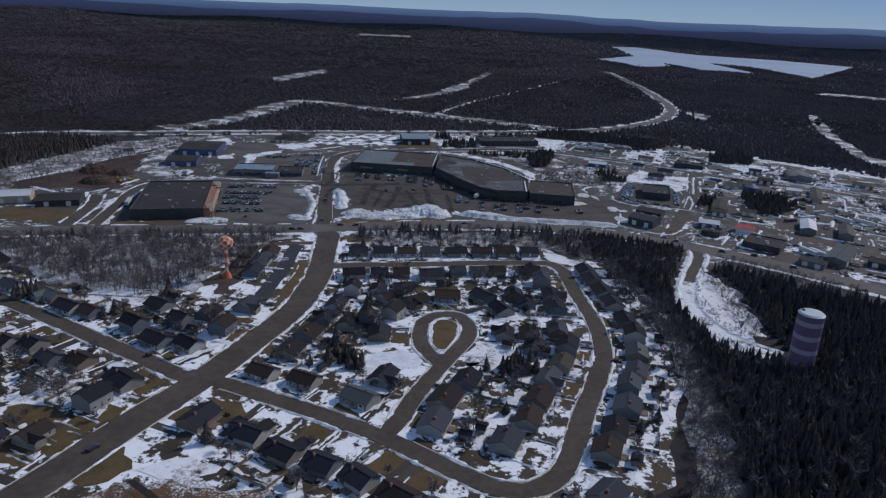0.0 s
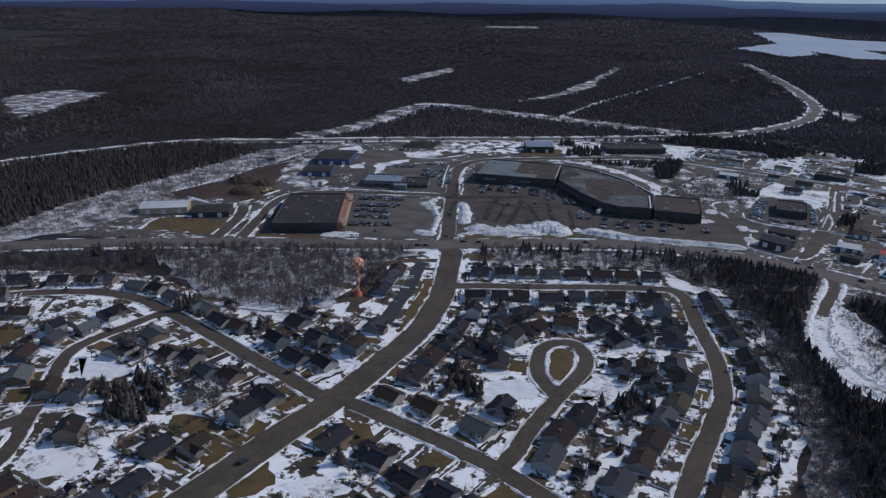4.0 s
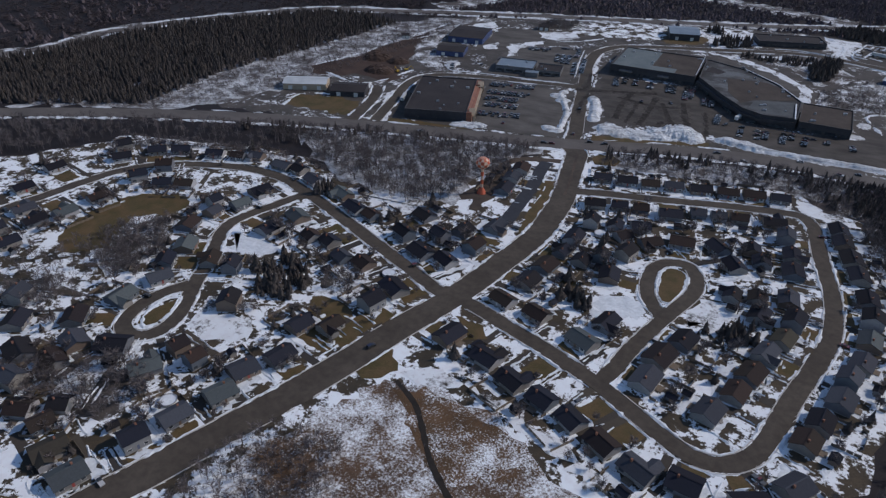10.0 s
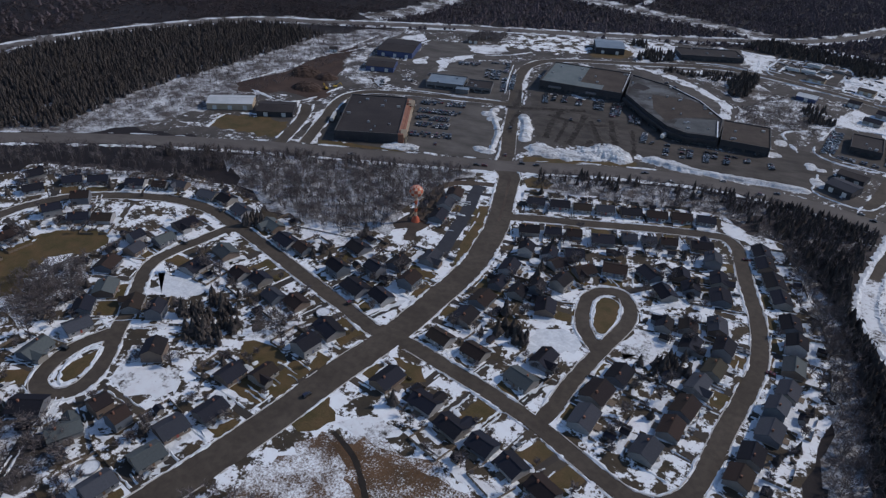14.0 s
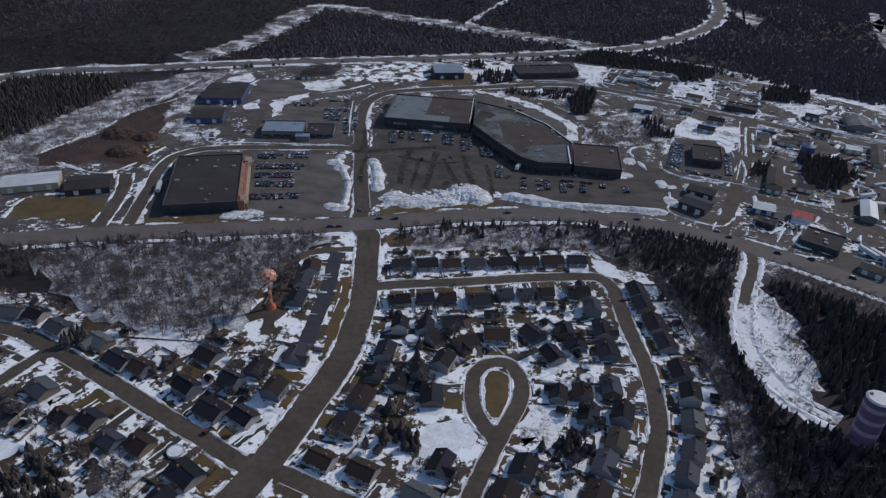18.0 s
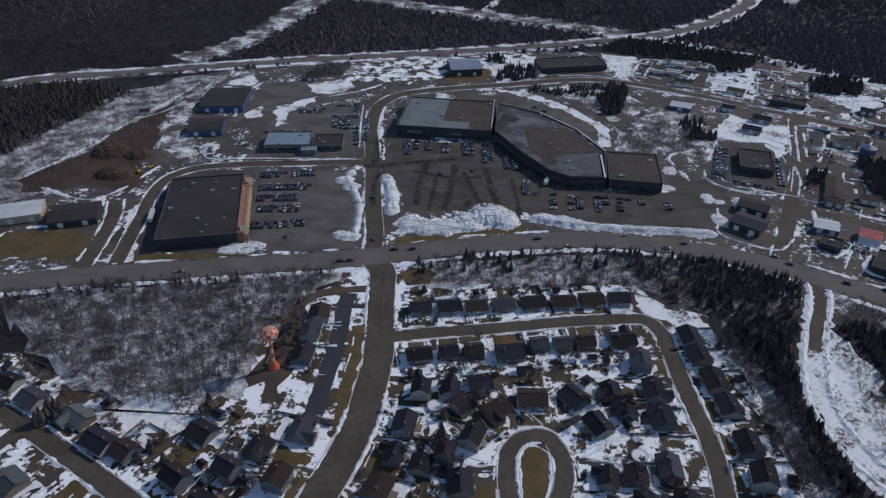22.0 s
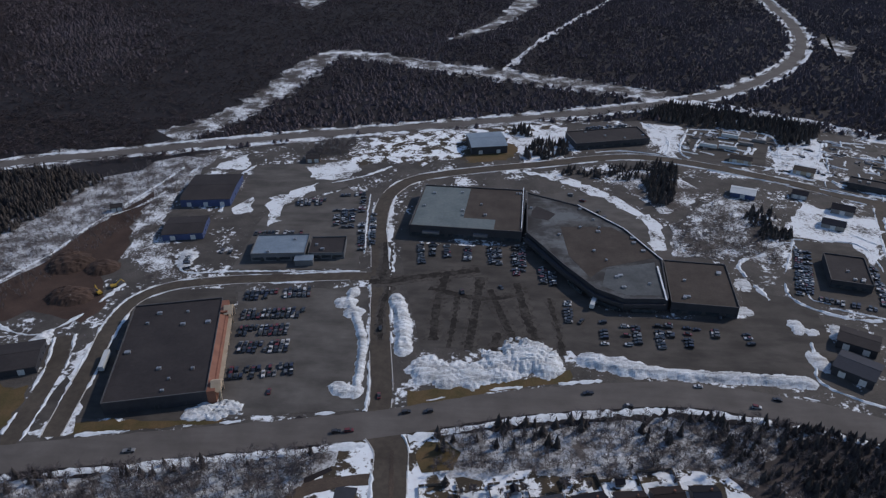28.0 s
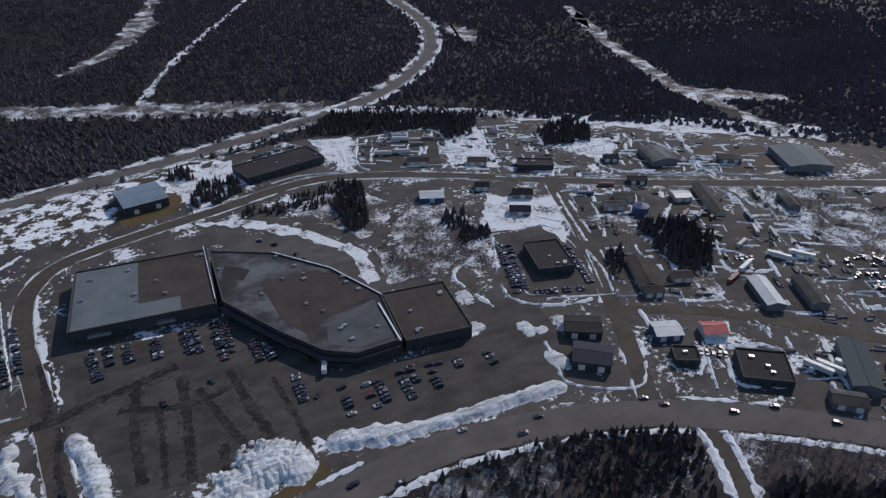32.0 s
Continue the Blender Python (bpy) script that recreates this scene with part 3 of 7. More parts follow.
strip("road_cross_east_two", CROSS_E2, 9, 0.12, M_asphalt, "asphalt side street between workshops", wobble=0.2)
STREETS = [HIGHWAY, MAIN_N, MAIN_S, WEST_ST, EAST_ST, CLOSE_ST, NW_ST, SERVICE, ACCESS, TANK_RD, CROSS_E, CROSS_E2]



def on_own_road(p, edge, reach, apart):
    """Which edge points lie on another stretch of the same street."""
    gap = np.linalg.norm(edge[:, None] - p[None], axis=2)
    k = np.arange(len(p))
    return ((gap < reach) & (np.abs(k[:, None] - k[None]) > apart)).any(axis=1)


def kerbs(name, line, offset, label, sides=(-1, 1)):
    """Low concrete kerbs along a street, broken at side streets and driveways."""
    p = smooth_line(line[::max(1, int(8 / max(1.0, np.linalg.norm(line[1] - line[0]))))], 2.5)
    n = normals_of(p)
    others = [l for l in STREETS if l is not line]
    vs, fs = [], []
    for side in sides:
        near = np.min([distance_to(l, p + n * side * offset) for l in others], axis=0) < 8.5
        near |= on_own_road(p, p + n * side * offset, offset * 0.92, 12)
        prev = False
        for i in range(len(p)):
            if near[i] or noise.noise((p[i][0] * 0.09, p[i][1] * 0.09, side * 7.0)) > 0.32:
                prev = False
                continue
            b0 = len(vs)
            o0, o1 = side * offset, side * (offset + 0.45)
            vs += [(*(p[i] + n[i] * o0), 0.02), (*(p[i] + n[i] * o0), 0.3), (*(p[i] + n[i] * o1), 0.3), (*(p[i] + n[i] * o1), 0.02)]
            if prev:
                fs += [(b0 - 4 + k, b0 + k, b0 + k + 1, b0 - 3 + k) for k in range(3)]
            prev = True
    return tagged(np_mesh(name, vs, fs, M_kerb), label, "", "", "structure")


for line_, off_, lab_ in ((MAIN_S, 7.7, "wide street"), (WEST_ST, 4.5, "west street"), (EAST_ST, 4.4, "east street"), (CLOSE_ST, 4.0, "dead-end street"), (MAIN_N, 5.7, "street past the shops"), (NW_ST, 4.0, "northwest street"), (SERVICE, 4.7, "service road")):
    kerbs("kerb", line_, off_, "pale concrete kerb along the " + lab_)
strip("road_median", smooth_line([(-80, 468), (-76, 430), (-74, 400)], 3), 1.6, 0.24, M_dirt, "narrow dirt median in the street", wobble=0.2)

area("pavement_shop_lot", [(-90, 612), (-98, 660), (-2, 655), (14, 616), (30, 588), (44, 578), (115, 580), (120, 610), (160, 600), (150, 520), (20, 530), (10, 545), (-74, 545), (-80, 575)], 0.09, M_lot, "wide worn asphalt lot before the shops", 0.5, 8)
area("pavement_west_lot", [(-192, 595), (-112, 604), (-96, 494), (-170, 484)], 0.09, M_carpark, "asphalt car park beside the large shop", 0.5, 8)
area("pavement_back_lot", [(-8, 728), (26, 750), (70, 730), (92, 690), (100, 660), (76, 634), (56, 672), (28, 708)], 0.09, M_carpark, "asphalt yard behind the shops", 0.6, 8)
area("pavement_dealer_lot", [(-205, 620), (-122, 624), (-126, 730), (-150, 745), (-205, 700)], 0.09, M_carpark, "asphalt yard full of parked cars", 0.6, 8)
area("pavement_north_lot", [(-205, 705), (-150, 750), (-165, 795), (-235, 790), (-240, 690)], 0.08, M_carpark, "asphalt yard behind a workshop", 0.6, 8)
area("pavement_shop_west", [(-262, 480), (-170, 482), (-195, 600), (-250, 590)], 0.08, M_lot, "asphalt around the large shop", 0.6, 8)
area("pavement_east_dealer", [(162, 640), (176, 600), (206, 588), (228, 640), (205, 668), (176, 668)], 0.09, M_lot, "asphalt yard of a car dealer", 0.6, 8)
area("pavement_east_yards", [(215, 600), (290, 520), (345, 470), (400, 520), (360, 610), (300, 690), (262, 700)], 0.07, M_lot, "asphalt and gravel among workshops", 1.5, 10)

# ---- trees ----
def unit_mesh(tris):
    t = np.array(tris, float)
    return t.reshape(-1, 3), np.arange(len(t) * 3).reshape(-1, 3)


def conifer_shape(seed, tiers, sides):
    r = np.random.default_rng(seed)
    t = []
    for k in range(tiers):
        z0, z1 = 0.10 + 0.80 * k / tiers, min(1.0, 0.10 + 0.80 * (k + 1.9) / tiers)
        rad = 0.26 * (1 - k / (tiers + 0.3)) * r.uniform(0.85, 1.15)
        turn = r.uniform(0, 6)
        for i in range(sides):
            a, b = turn + i * math.tau / sides, turn + (i + 1) * math.tau / sides
            ra, rb = rad * r.uniform(0.6, 1.2), rad * r.uniform(0.6, 1.2)
            t.append([(ra * math.cos(a), ra * math.sin(a), z0 - r.uniform(0, 0.05)), (rb * math.cos(b), rb * math.sin(b), z0 - r.uniform(0, 0.05)), (0, 0, z1)])
    return unit_mesh(t)


def bare_shape(seed, limbs, width=0.016):
    r = np.random.default_rng(seed)
    t = []
    for i in range(3):
        a, b = i * math.tau / 3, (i + 1) * math.tau / 3
        t.append([(0.022 * math.cos(a), 0.022 * math.sin(a), 0), (0.022 * math.cos(b), 0.022 * math.sin(b), 0), (0, 0, 0.8)])
    for i in range(limbs):
        z = r.uniform(0.22, 0.72)
        a = r.uniform(0, math.tau)
        ln = r.uniform(0.18, 0.42) * (1.1 - 0.5 * z)
        out = np.array((math.cos(a) * ln, math.sin(a) * ln, r.uniform(0.25, 0.9) * ln + 0.05))
        p = np.array((0, 0, z))
        side = np.cross(out, (0, 0, 1.0))
        side = side / np.linalg.norm(side) * width
        t.append([p + side, p - side, p + out])
        q = p + out * 0.45
        for s in (-1, 1):
            o2 = out * 0.5 + side * s * r.uniform(4, 12) + np.array((0, 0, r.uniform(0.02, 0.14)))
            t.append([q + (0, 0, width), q - (0, 0, width), q + o2])
    return unit_mesh(t)


def planted(name, xy, heights, shapes, material, label, category="trees", widen=1.0):
    """Trees of a wood as one mesh: each a turned and scaled copy of one of the shapes."""
    vs, fs, base = [], [], 0
    kind = RNG.integers(0, len(shapes), len(xy))
    zs = terrain(xy[:, 0], xy[:, 1])
    for k, (sv, sf) in enumerate(shapes):
        pick = np.where(kind == k)[0]
        if not len(pick):
            continue
        a = RNG.uniform(0, math.tau, len(pick))
        h = heights[pick]
        w = h * widen * RNG.uniform(0.8, 1.2, len(pick))
        x = (sv[None, :, 0] * np.cos(a)[:, None] - sv[None, :, 1] * np.sin(a)[:, None]) * w[:, None] + xy[pick, 0][:, None]
        y = (sv[None, :, 0] * np.sin(a)[:, None] + sv[None, :, 1] * np.cos(a)[:, None]) * w[:, None] + xy[pick, 1][:, None]
        z = sv[None, :, 2] * h[:, None] + zs[pick][:, None]
        vs.append(np.stack([x, y, z], -1).reshape(-1, 3))
        fs.append((sf[None] + (np.arange(len(pick)) * len(sv))[:, None, None]).reshape(-1, 3) + base)
        base += len(vs[-1])
    return tagged(np_mesh(name, np.vstack(vs), np.vstack(fs), material), label, category, "", "stuff")


def scatter(poly, spacing, keep_off=(), off=9.0, patchy=0.0):
    p = np.array(poly, float)
    (x0, y0), (x1, y1) = p.min(0), p.max(0)
    n = int((x1 - x0) * (y1 - y0) / spacing ** 2)
    xy = np.c_[RNG.uniform(x0, x1, n), RNG.uniform(y0, y1, n)]
    xy = xy[inside(list(map(tuple, poly)), xy)]
    for line in keep_off:
        xy = xy[distance_to(line, xy) > off]
    if patchy:
        xy = xy[np.array([noise.noise((x * 0.025, y * 0.025, 5.0)) > patchy - 0.5 for x, y in xy], bool)]
    return xy


CONIFERS = [conifer_shape(s, 5, 8) for s in range(6)]
CONIFERS_FAR = [conifer_shape(s + 20, 2, 5) for s in range(6)]
BARE = [bare_shape(s + 40, 14) for s in range(8)]
BARE_FAR = [bare_shape(s + 60, 5, 0.035) for s in range(8)]


def wood(name, poly, spacing, lo, hi, kind, label, off=9.0, far=False, patchy=0.0, widen=1.0):
    xy = scatter(poly, spacing, STREETS + [RAIL_RD], off, patchy)
    h = RNG.uniform(lo, hi, len(xy))
    if kind == "conifer":
        return planted(name, xy, h, CONIFERS_FAR if far else CONIFERS, M_needles if far else M_spruce, label, "conifers", widen)
    return planted(name, xy, h, BARE_FAR if far else BARE, M_twigs if far else M_twigs_near, label, "bare trees", widen)


EAST_WOOD = [(110, 426), (134, 436), (150, 428), (138, 400), (130, 370), (134, 345), (136, 318), (150, 306), (190, 290), (260, 200), (180, 120), (110, 100), (92, 150), (108, 210), (120, 262), (126, 330), (122, 380)]
EAST_EDGE = [(112, 430), (124, 380), (128, 330), (122, 262), (110, 210), (94, 150), (70, 170), (92, 214), (106, 262), (112, 330), (110, 380), (102, 420)]
area("ground_wood_edge", EAST_EDGE, 0.05, M_thicket, "snowy brush between gardens and the spruce wood", 3, 8)
wood("conifer_wood", EAST_WOOD, 2.8, 6.5, 9.5, "conifer", "dense dark spruce wood beside the houses", 6)
wood("bare_wood", EAST_EDGE, 2.6, 5, 9, "bare", "bare brush between gardens and wood", 8)
wood("bare_wood", EAST_WOOD, 7, 7, 11, "bare", "bare birches among the spruces", 6)
BRUSH_E = [(60, 470), (108, 498), (172, 474), (182, 470), (216, 446), (264, 404), (244, 388), (182, 432), (160, 440), (134, 432), (108, 432), (80, 448)]
area("ground_highway_brush", BRUSH_E, 0.055, M_brush, "snowy brush land beside the highway", 3, 8)
wood("bare_wood", BRUSH_E, 3.0, 3, 6, "bare", "brown leafless brush beside the highway", 11)
wood("conifer_wood", [(96, 488), (108, 496), (172, 474), (184, 466), (176, 440), (160, 440), (134, 432), (108, 434)], 4.0, 4, 7, "conifer", "dark young spruces beside the highway", 9)
EAST_WOOD_2 = [(184, 432), (246, 388), (300, 370), (420, 240), (420, 60), (260, 180), (190, 290), (172, 326), (180, 390), (174, 430)]
wood("conifer_wood", EAST_WOOD_2, 3.3, 6.5, 9.5, "conifer", "dark spruce wood along the highway", 12)
wood("conifer_wood", [(60, 480), (108, 500), (170, 476), (165, 462), (110, 440), (80, 450)], 6.0, 4, 7, "conifer", "young spruces along the highway", 11)
wood("bare_wood", [(170, 436), (176, 416), (179, 393), (172, 345), (158, 320), (156, 345), (162, 372), (164, 400), (164, 425)], 2.3, 2, 5, "bare", "dark brush at the edge of the snowy clearing", 4)
wood("bare_wood", [(150, 418), (158, 412), (152, 380), (152, 350), (160, 335), (154, 330), (147, 346), (146, 372), (150, 396)], 2.0, 1.5, 3, "bare", "low brush in the snowy clearing", 4)
area("ground_garden_brush", [(-58, 454), (58, 462), (80, 456), (108, 490), (60, 497), (-58, 479)], 0.07, M_thicket, "snowy brush between gardens and the highway", 2, 6)
wood("bare_wood", [(-60, 486), (60, 500), (110, 496), (80, 455), (60, 462), (-60, 455)], 3.4, 4, 8, "bare", "bare trees behind the gardens", 11)
wood("conifer_wood", [(-60, 486), (60, 500), (110, 496), (100, 478), (-60, 468)], 8, 5, 9, "conifer", "spruces behind the gardens", 11)
wood("bare_wood", [(-265, 440), (-105, 474), (-118, 440), (-135, 400), (-142, 365), (-170, 348), (-212, 365), (-262, 398), (-340, 420)], 3.0, 5, 9, "bare", "bare grey wood standing in snow", 12)
wood("conifer_wood", [(-340, 420), (-265, 440), (-105, 474), (-108, 464), (-265, 428), (-340, 408)], 7, 4, 8, "conifer", "row of young spruces along the highway", 12)
wood("bare_wood", [(-640, 270), (-520, 345), (-445, 385), (-340, 420), (-270, 395), (-400, 375), (-430, 325), (-520, 255)], 5, 5, 10, "bare", "bare scrub wood by the highway", 12)
wood("conifer_wood", [(-640, 320), (-543, 375), (-436, 424), (-427, 522), (-394, 620), (-355, 752), (-410, 775), (-480, 745), (-575, 640), (-632, 500), (-660, 440)], 3.6, 6, 9, "conifer", "dense dark spruce wood by the railway road", 14)
wood("bare_wood", [(-540, 372), (-400, 425), (-372, 470), (-330, 560), (-290, 700), (-275, 810), (-335, 790), (-375, 740), (-425, 600), (-445, 500)], 3.9, 2.5, 5, "bare", "low grey brush standing in snow", 12)

CLEARINGS = [[(-938, 1027), (-901, 1145), (-808, 1132), (-774, 950), (-767, 860)], [(2, 1420), (30, 1560), (95, 1860), (105, 1790), (60, 1600), (25, 1400)], [(-374, 1472), (-298, 1731), (-275, 1640), (-330, 1405)], [(-111, 1194), (-43, 1257), (49, 1450), (30, 1500), (8, 1495), (-20, 1366), (-56, 1291)], [(404, 1236), (430, 1262), (440, 1190), (400, 1120)], [(512, 905), (547, 859), (606, 798), (586, 787), (536, 815), (501, 820)], [(658, 1277), (582, 1074), (530, 881), (524, 722), (505, 722), (501, 861), (560, 1081), (640, 1280)], [(-420, 3300), (-180, 3400), (-200, 3560), (-440, 3500)], [(820, 1650), (1000, 1560), (1080, 1600), (900, 1720)]]
for k_, poly_ in enumerate(CLEARINGS):
    lift = max(0.4, float(np.max([terrain(x_, y_) for x_, y_ in poly_])) + 0.5)
    area("ground_clearing_far", poly_, lift, M_scrub, "snowy clearing in the far forest", 7, 16)
DEV = CLEARINGS + [NORTH_TOWN, SOUTH_TOWN, [(-640, 320), (-543, 375), (-400, 425), (-330, 560), (-275, 810), (-410, 775), (-575, 640), (-660, 440)]]


def far_wood(name, x0, x1, y0, y1, spacing, lo, hi, shapes, material, label, widen, density):
    n = int((x1 - x0) * (y1 - y0) / spacing ** 2)
    xy = np.c_[RNG.uniform(x0, x1, n), RNG.uniform(y0, y1, n)]
    for poly in DEV + [EAST_WOOD, EAST_WOOD_2, LAKE_OUTLINE]:
        xy = xy[~inside(poly, xy)]
    for line, off in ((HIGHWAY, 16), (RAIL_RD, 15), (POWER_CUT, 18), (CUT_2, 4)):
        xy = xy[distance_to(line, xy) > off + RNG.normal(0, 2.5, len(xy))]
    k = np.array([noise.noise((x * 0.004, y * 0.004, 2.0)) for x, y in xy])
    east = np.clip(xy[:, 0] / 900, -0.35, 0.35) * density
    xy = xy[density * k + east + RNG.normal(0, 0.25, len(xy)) > -0.1]
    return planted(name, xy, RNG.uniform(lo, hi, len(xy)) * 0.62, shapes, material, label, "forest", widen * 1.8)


LAKE_OUTLINE = [(522, 2614), (610, 2293), (735, 2410), (740, 2553), (787, 2285), (951, 2252), (941, 2664), (1051, 2546), (1077, 2150), (1584, 2853), (1392, 3094), (1079, 3236), (949, 3715), (801, 3692), (725, 2910)]
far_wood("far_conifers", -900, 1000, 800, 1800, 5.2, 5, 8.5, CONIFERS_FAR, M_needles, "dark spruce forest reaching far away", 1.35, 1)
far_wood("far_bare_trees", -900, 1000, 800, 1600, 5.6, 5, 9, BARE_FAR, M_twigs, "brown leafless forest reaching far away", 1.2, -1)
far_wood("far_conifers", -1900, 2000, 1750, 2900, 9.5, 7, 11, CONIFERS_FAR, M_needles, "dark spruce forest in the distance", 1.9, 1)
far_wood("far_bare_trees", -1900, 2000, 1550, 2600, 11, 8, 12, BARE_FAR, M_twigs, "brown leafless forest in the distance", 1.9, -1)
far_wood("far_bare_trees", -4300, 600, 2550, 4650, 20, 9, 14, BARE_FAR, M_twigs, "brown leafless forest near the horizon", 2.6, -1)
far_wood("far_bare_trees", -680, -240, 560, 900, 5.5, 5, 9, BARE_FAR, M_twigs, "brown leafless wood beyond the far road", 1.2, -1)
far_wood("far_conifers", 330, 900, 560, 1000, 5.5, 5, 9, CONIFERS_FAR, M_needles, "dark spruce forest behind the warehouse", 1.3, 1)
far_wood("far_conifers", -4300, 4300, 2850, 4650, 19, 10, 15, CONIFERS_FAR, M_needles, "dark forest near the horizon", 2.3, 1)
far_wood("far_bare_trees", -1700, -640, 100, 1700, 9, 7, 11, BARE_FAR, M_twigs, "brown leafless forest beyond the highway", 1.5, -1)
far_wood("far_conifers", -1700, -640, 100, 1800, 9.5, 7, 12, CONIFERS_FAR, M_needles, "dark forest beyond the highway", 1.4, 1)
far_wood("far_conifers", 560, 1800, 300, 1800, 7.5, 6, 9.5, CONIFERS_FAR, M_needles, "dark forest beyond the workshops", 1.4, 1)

# frozen lake
def sheet(name, pts, z, material, label, rough_edge=4, step=20):
    return area(name, pts, z, material, label, rough_edge, step)


sheet("lake", LAKE_OUTLINE, 1.5, M_ice, "frozen lake under pale blue snow", 6, 60)

# hills at the edge of sight, haze painted in as a glowing gradient
def glowing_haze_material(name, low, high, z0, z1):
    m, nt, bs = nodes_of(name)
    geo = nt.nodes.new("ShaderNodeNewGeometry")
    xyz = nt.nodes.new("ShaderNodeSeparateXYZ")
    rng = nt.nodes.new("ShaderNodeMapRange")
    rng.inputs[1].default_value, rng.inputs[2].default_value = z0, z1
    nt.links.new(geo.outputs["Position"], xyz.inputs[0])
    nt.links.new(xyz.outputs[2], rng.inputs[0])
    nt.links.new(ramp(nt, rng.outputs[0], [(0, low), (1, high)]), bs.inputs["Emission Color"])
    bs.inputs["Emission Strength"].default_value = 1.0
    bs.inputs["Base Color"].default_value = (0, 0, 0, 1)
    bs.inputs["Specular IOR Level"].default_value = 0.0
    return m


def curtain(name, radius, base, height, uneven, material, label):
    """Far hills or sky, as a tall band round the place."""
    bm = bmesh.new()
    prev = None
    for i in range(181):
        a = radians(-75 + i * 150 / 180)
        x, y = radius * math.sin(a), radius * math.cos(a)
        h = height * (1 + uneven * (noise.noise((a * 5, 1.0, 0)) + 0.4 * noise.noise((a * 23, 4.0, 0))))
        now = bm.verts.new((x, y, base)), bm.verts.new((x, y, h))
        if prev:
            bm.faces.new((prev[0], now[0], now[1], prev[1]))
        prev = now
    return tagged(part(name, bm, material), label, "", "", "structure")


# the hills' blue is haze put into emission colour; the sky band glows too
curtain("backdrop_near_hills", 4750, 0, 92, 0.35, glowing_haze_material("near_hills_painted_haze", (0.018, 0.026, 0.06), (0.03, 0.048, 0.11), 40, 110), "dark wooded hills far away in painted blue haze")
curtain("backdrop_hills", 4820, 0, 132, 0.12, glowing_haze_material("far_hills_painted_haze", (0.03, 0.06, 0.14), (0.08, 0.14, 0.26), 70, 140), "hills on the horizon with blue haze painted in")
curtain("backdrop_sky", 4900, 60, 900, 0.0, glowing_haze_material("clear_sky", (0.24, 0.37, 0.50), (0.13, 0.25, 0.46), 130, 420), "pale blue sky over the horizon")

# ---- commercial buildings ----
LOTS = []


def at_pose(ob, x, y, turn):
    ob.matrix_basis = pose(x, y, 0, 0, 0, turn)
    return ob


def flat_building(name, label, category, x, y, w, d, turn, h, wall, roof, parapet=0.7, units=6, doors=3, glass=0, outline=None, seed=1, flash=M_parapet):
    """A low commercial building: wall, sunken flat roof, parapet coping, rooftop units, doors and shop windows on its south side."""
    r = random.Random(seed)
    top = new(name)
    tagged(top, label, category)
    pts = outline or [(-w / 2, -d / 2), (w / 2, -d / 2), (w / 2, d / 2), (-w / 2, d / 2)]
    n = len(pts)
    c = Vector((sum(p[0] for p in pts) / n, sum(p[1] for p in pts) / n))
    inner = [((Vector(p) - c) * 0.985 + c)[:] for p in pts]
    bm = bmesh.new()
    rings = [[bm.verts.new((px, py, z)) for px, py in ring] for ring, z in ((pts, 0), (pts, h), (inner, h), (inner, h - parapet))]
    for a, b in zip(rings[:-1], rings[1:]):
        for i in range(n):
            bm.faces.new((a[i], a[(i + 1) % n], b[(i + 1) % n], b[i]))
    part("wall", bm, wall, top)
    part("roof", prism(inner, h - parapet - 0.3, h - parapet + 0.02), roof, top)
    for i in range(n):
        a, b = Vector(pts[i]), Vector(pts[(i + 1) % n])
        d2 = (b - a).normalized()
        nrm = Vector((-d2.y, d2.x)) * 0.22
        bm = prism([(a - nrm)[:], (b - nrm)[:], (b + nrm)[:], (a + nrm)[:]], h + 0.003, h + 0.13)
        part("coping", bm, flash, top, "pale metal coping")
    xs, ys = [p[0] for p in inner], [p[1] for p in inner]
    poly = [tuple(p) for p in inner]
    placed = 0
    for _ in range(units * 8):
        ux, uy = r.uniform(min(xs) + 3, max(xs) - 3), r.uniform(min(ys) + 3, max(ys) - 3)
        if placed >= units or not inside(poly, np.array([[ux, uy]]))[0]:
            continue
        s = r.uniform(0.7, 1.5)
        z = h - parapet + 0.02
        part("rooftop_unit", boxes((ux - s, ux + s, uy - s * 0.7, uy + s * 0.7, z, z + 1.1), (ux - s * 0.5, ux + s * 0.5, uy - s * 0.4, uy + s * 0.4, z + 1.1, z + 1.3)), M_metal, top, "grey air unit")
        placed += 1
    y0 = min(p[1] for p in pts)
    for i in range(doors):
        dx = -w / 2 + w * (i + 0.7) / (doors + 0.4)
        part("door", boxes((dx - 1.2, dx + 1.2, y0 - 0.06, y0 + 0.1, 0.05, 2.5)), M_metal_dark, top)
    for i in range(glass):
        dx = -w / 2 + w * (i + 0.5) / glass
        part("window", boxes((dx - w / glass * 0.4, dx + w / glass * 0.4, y0 - 0.04, y0 + 0.1, 1.0, 3.0)), M_glass, top)
    LOTS.append((x, y, w, d, turn))
    return at_pose(top, x, y, turn)


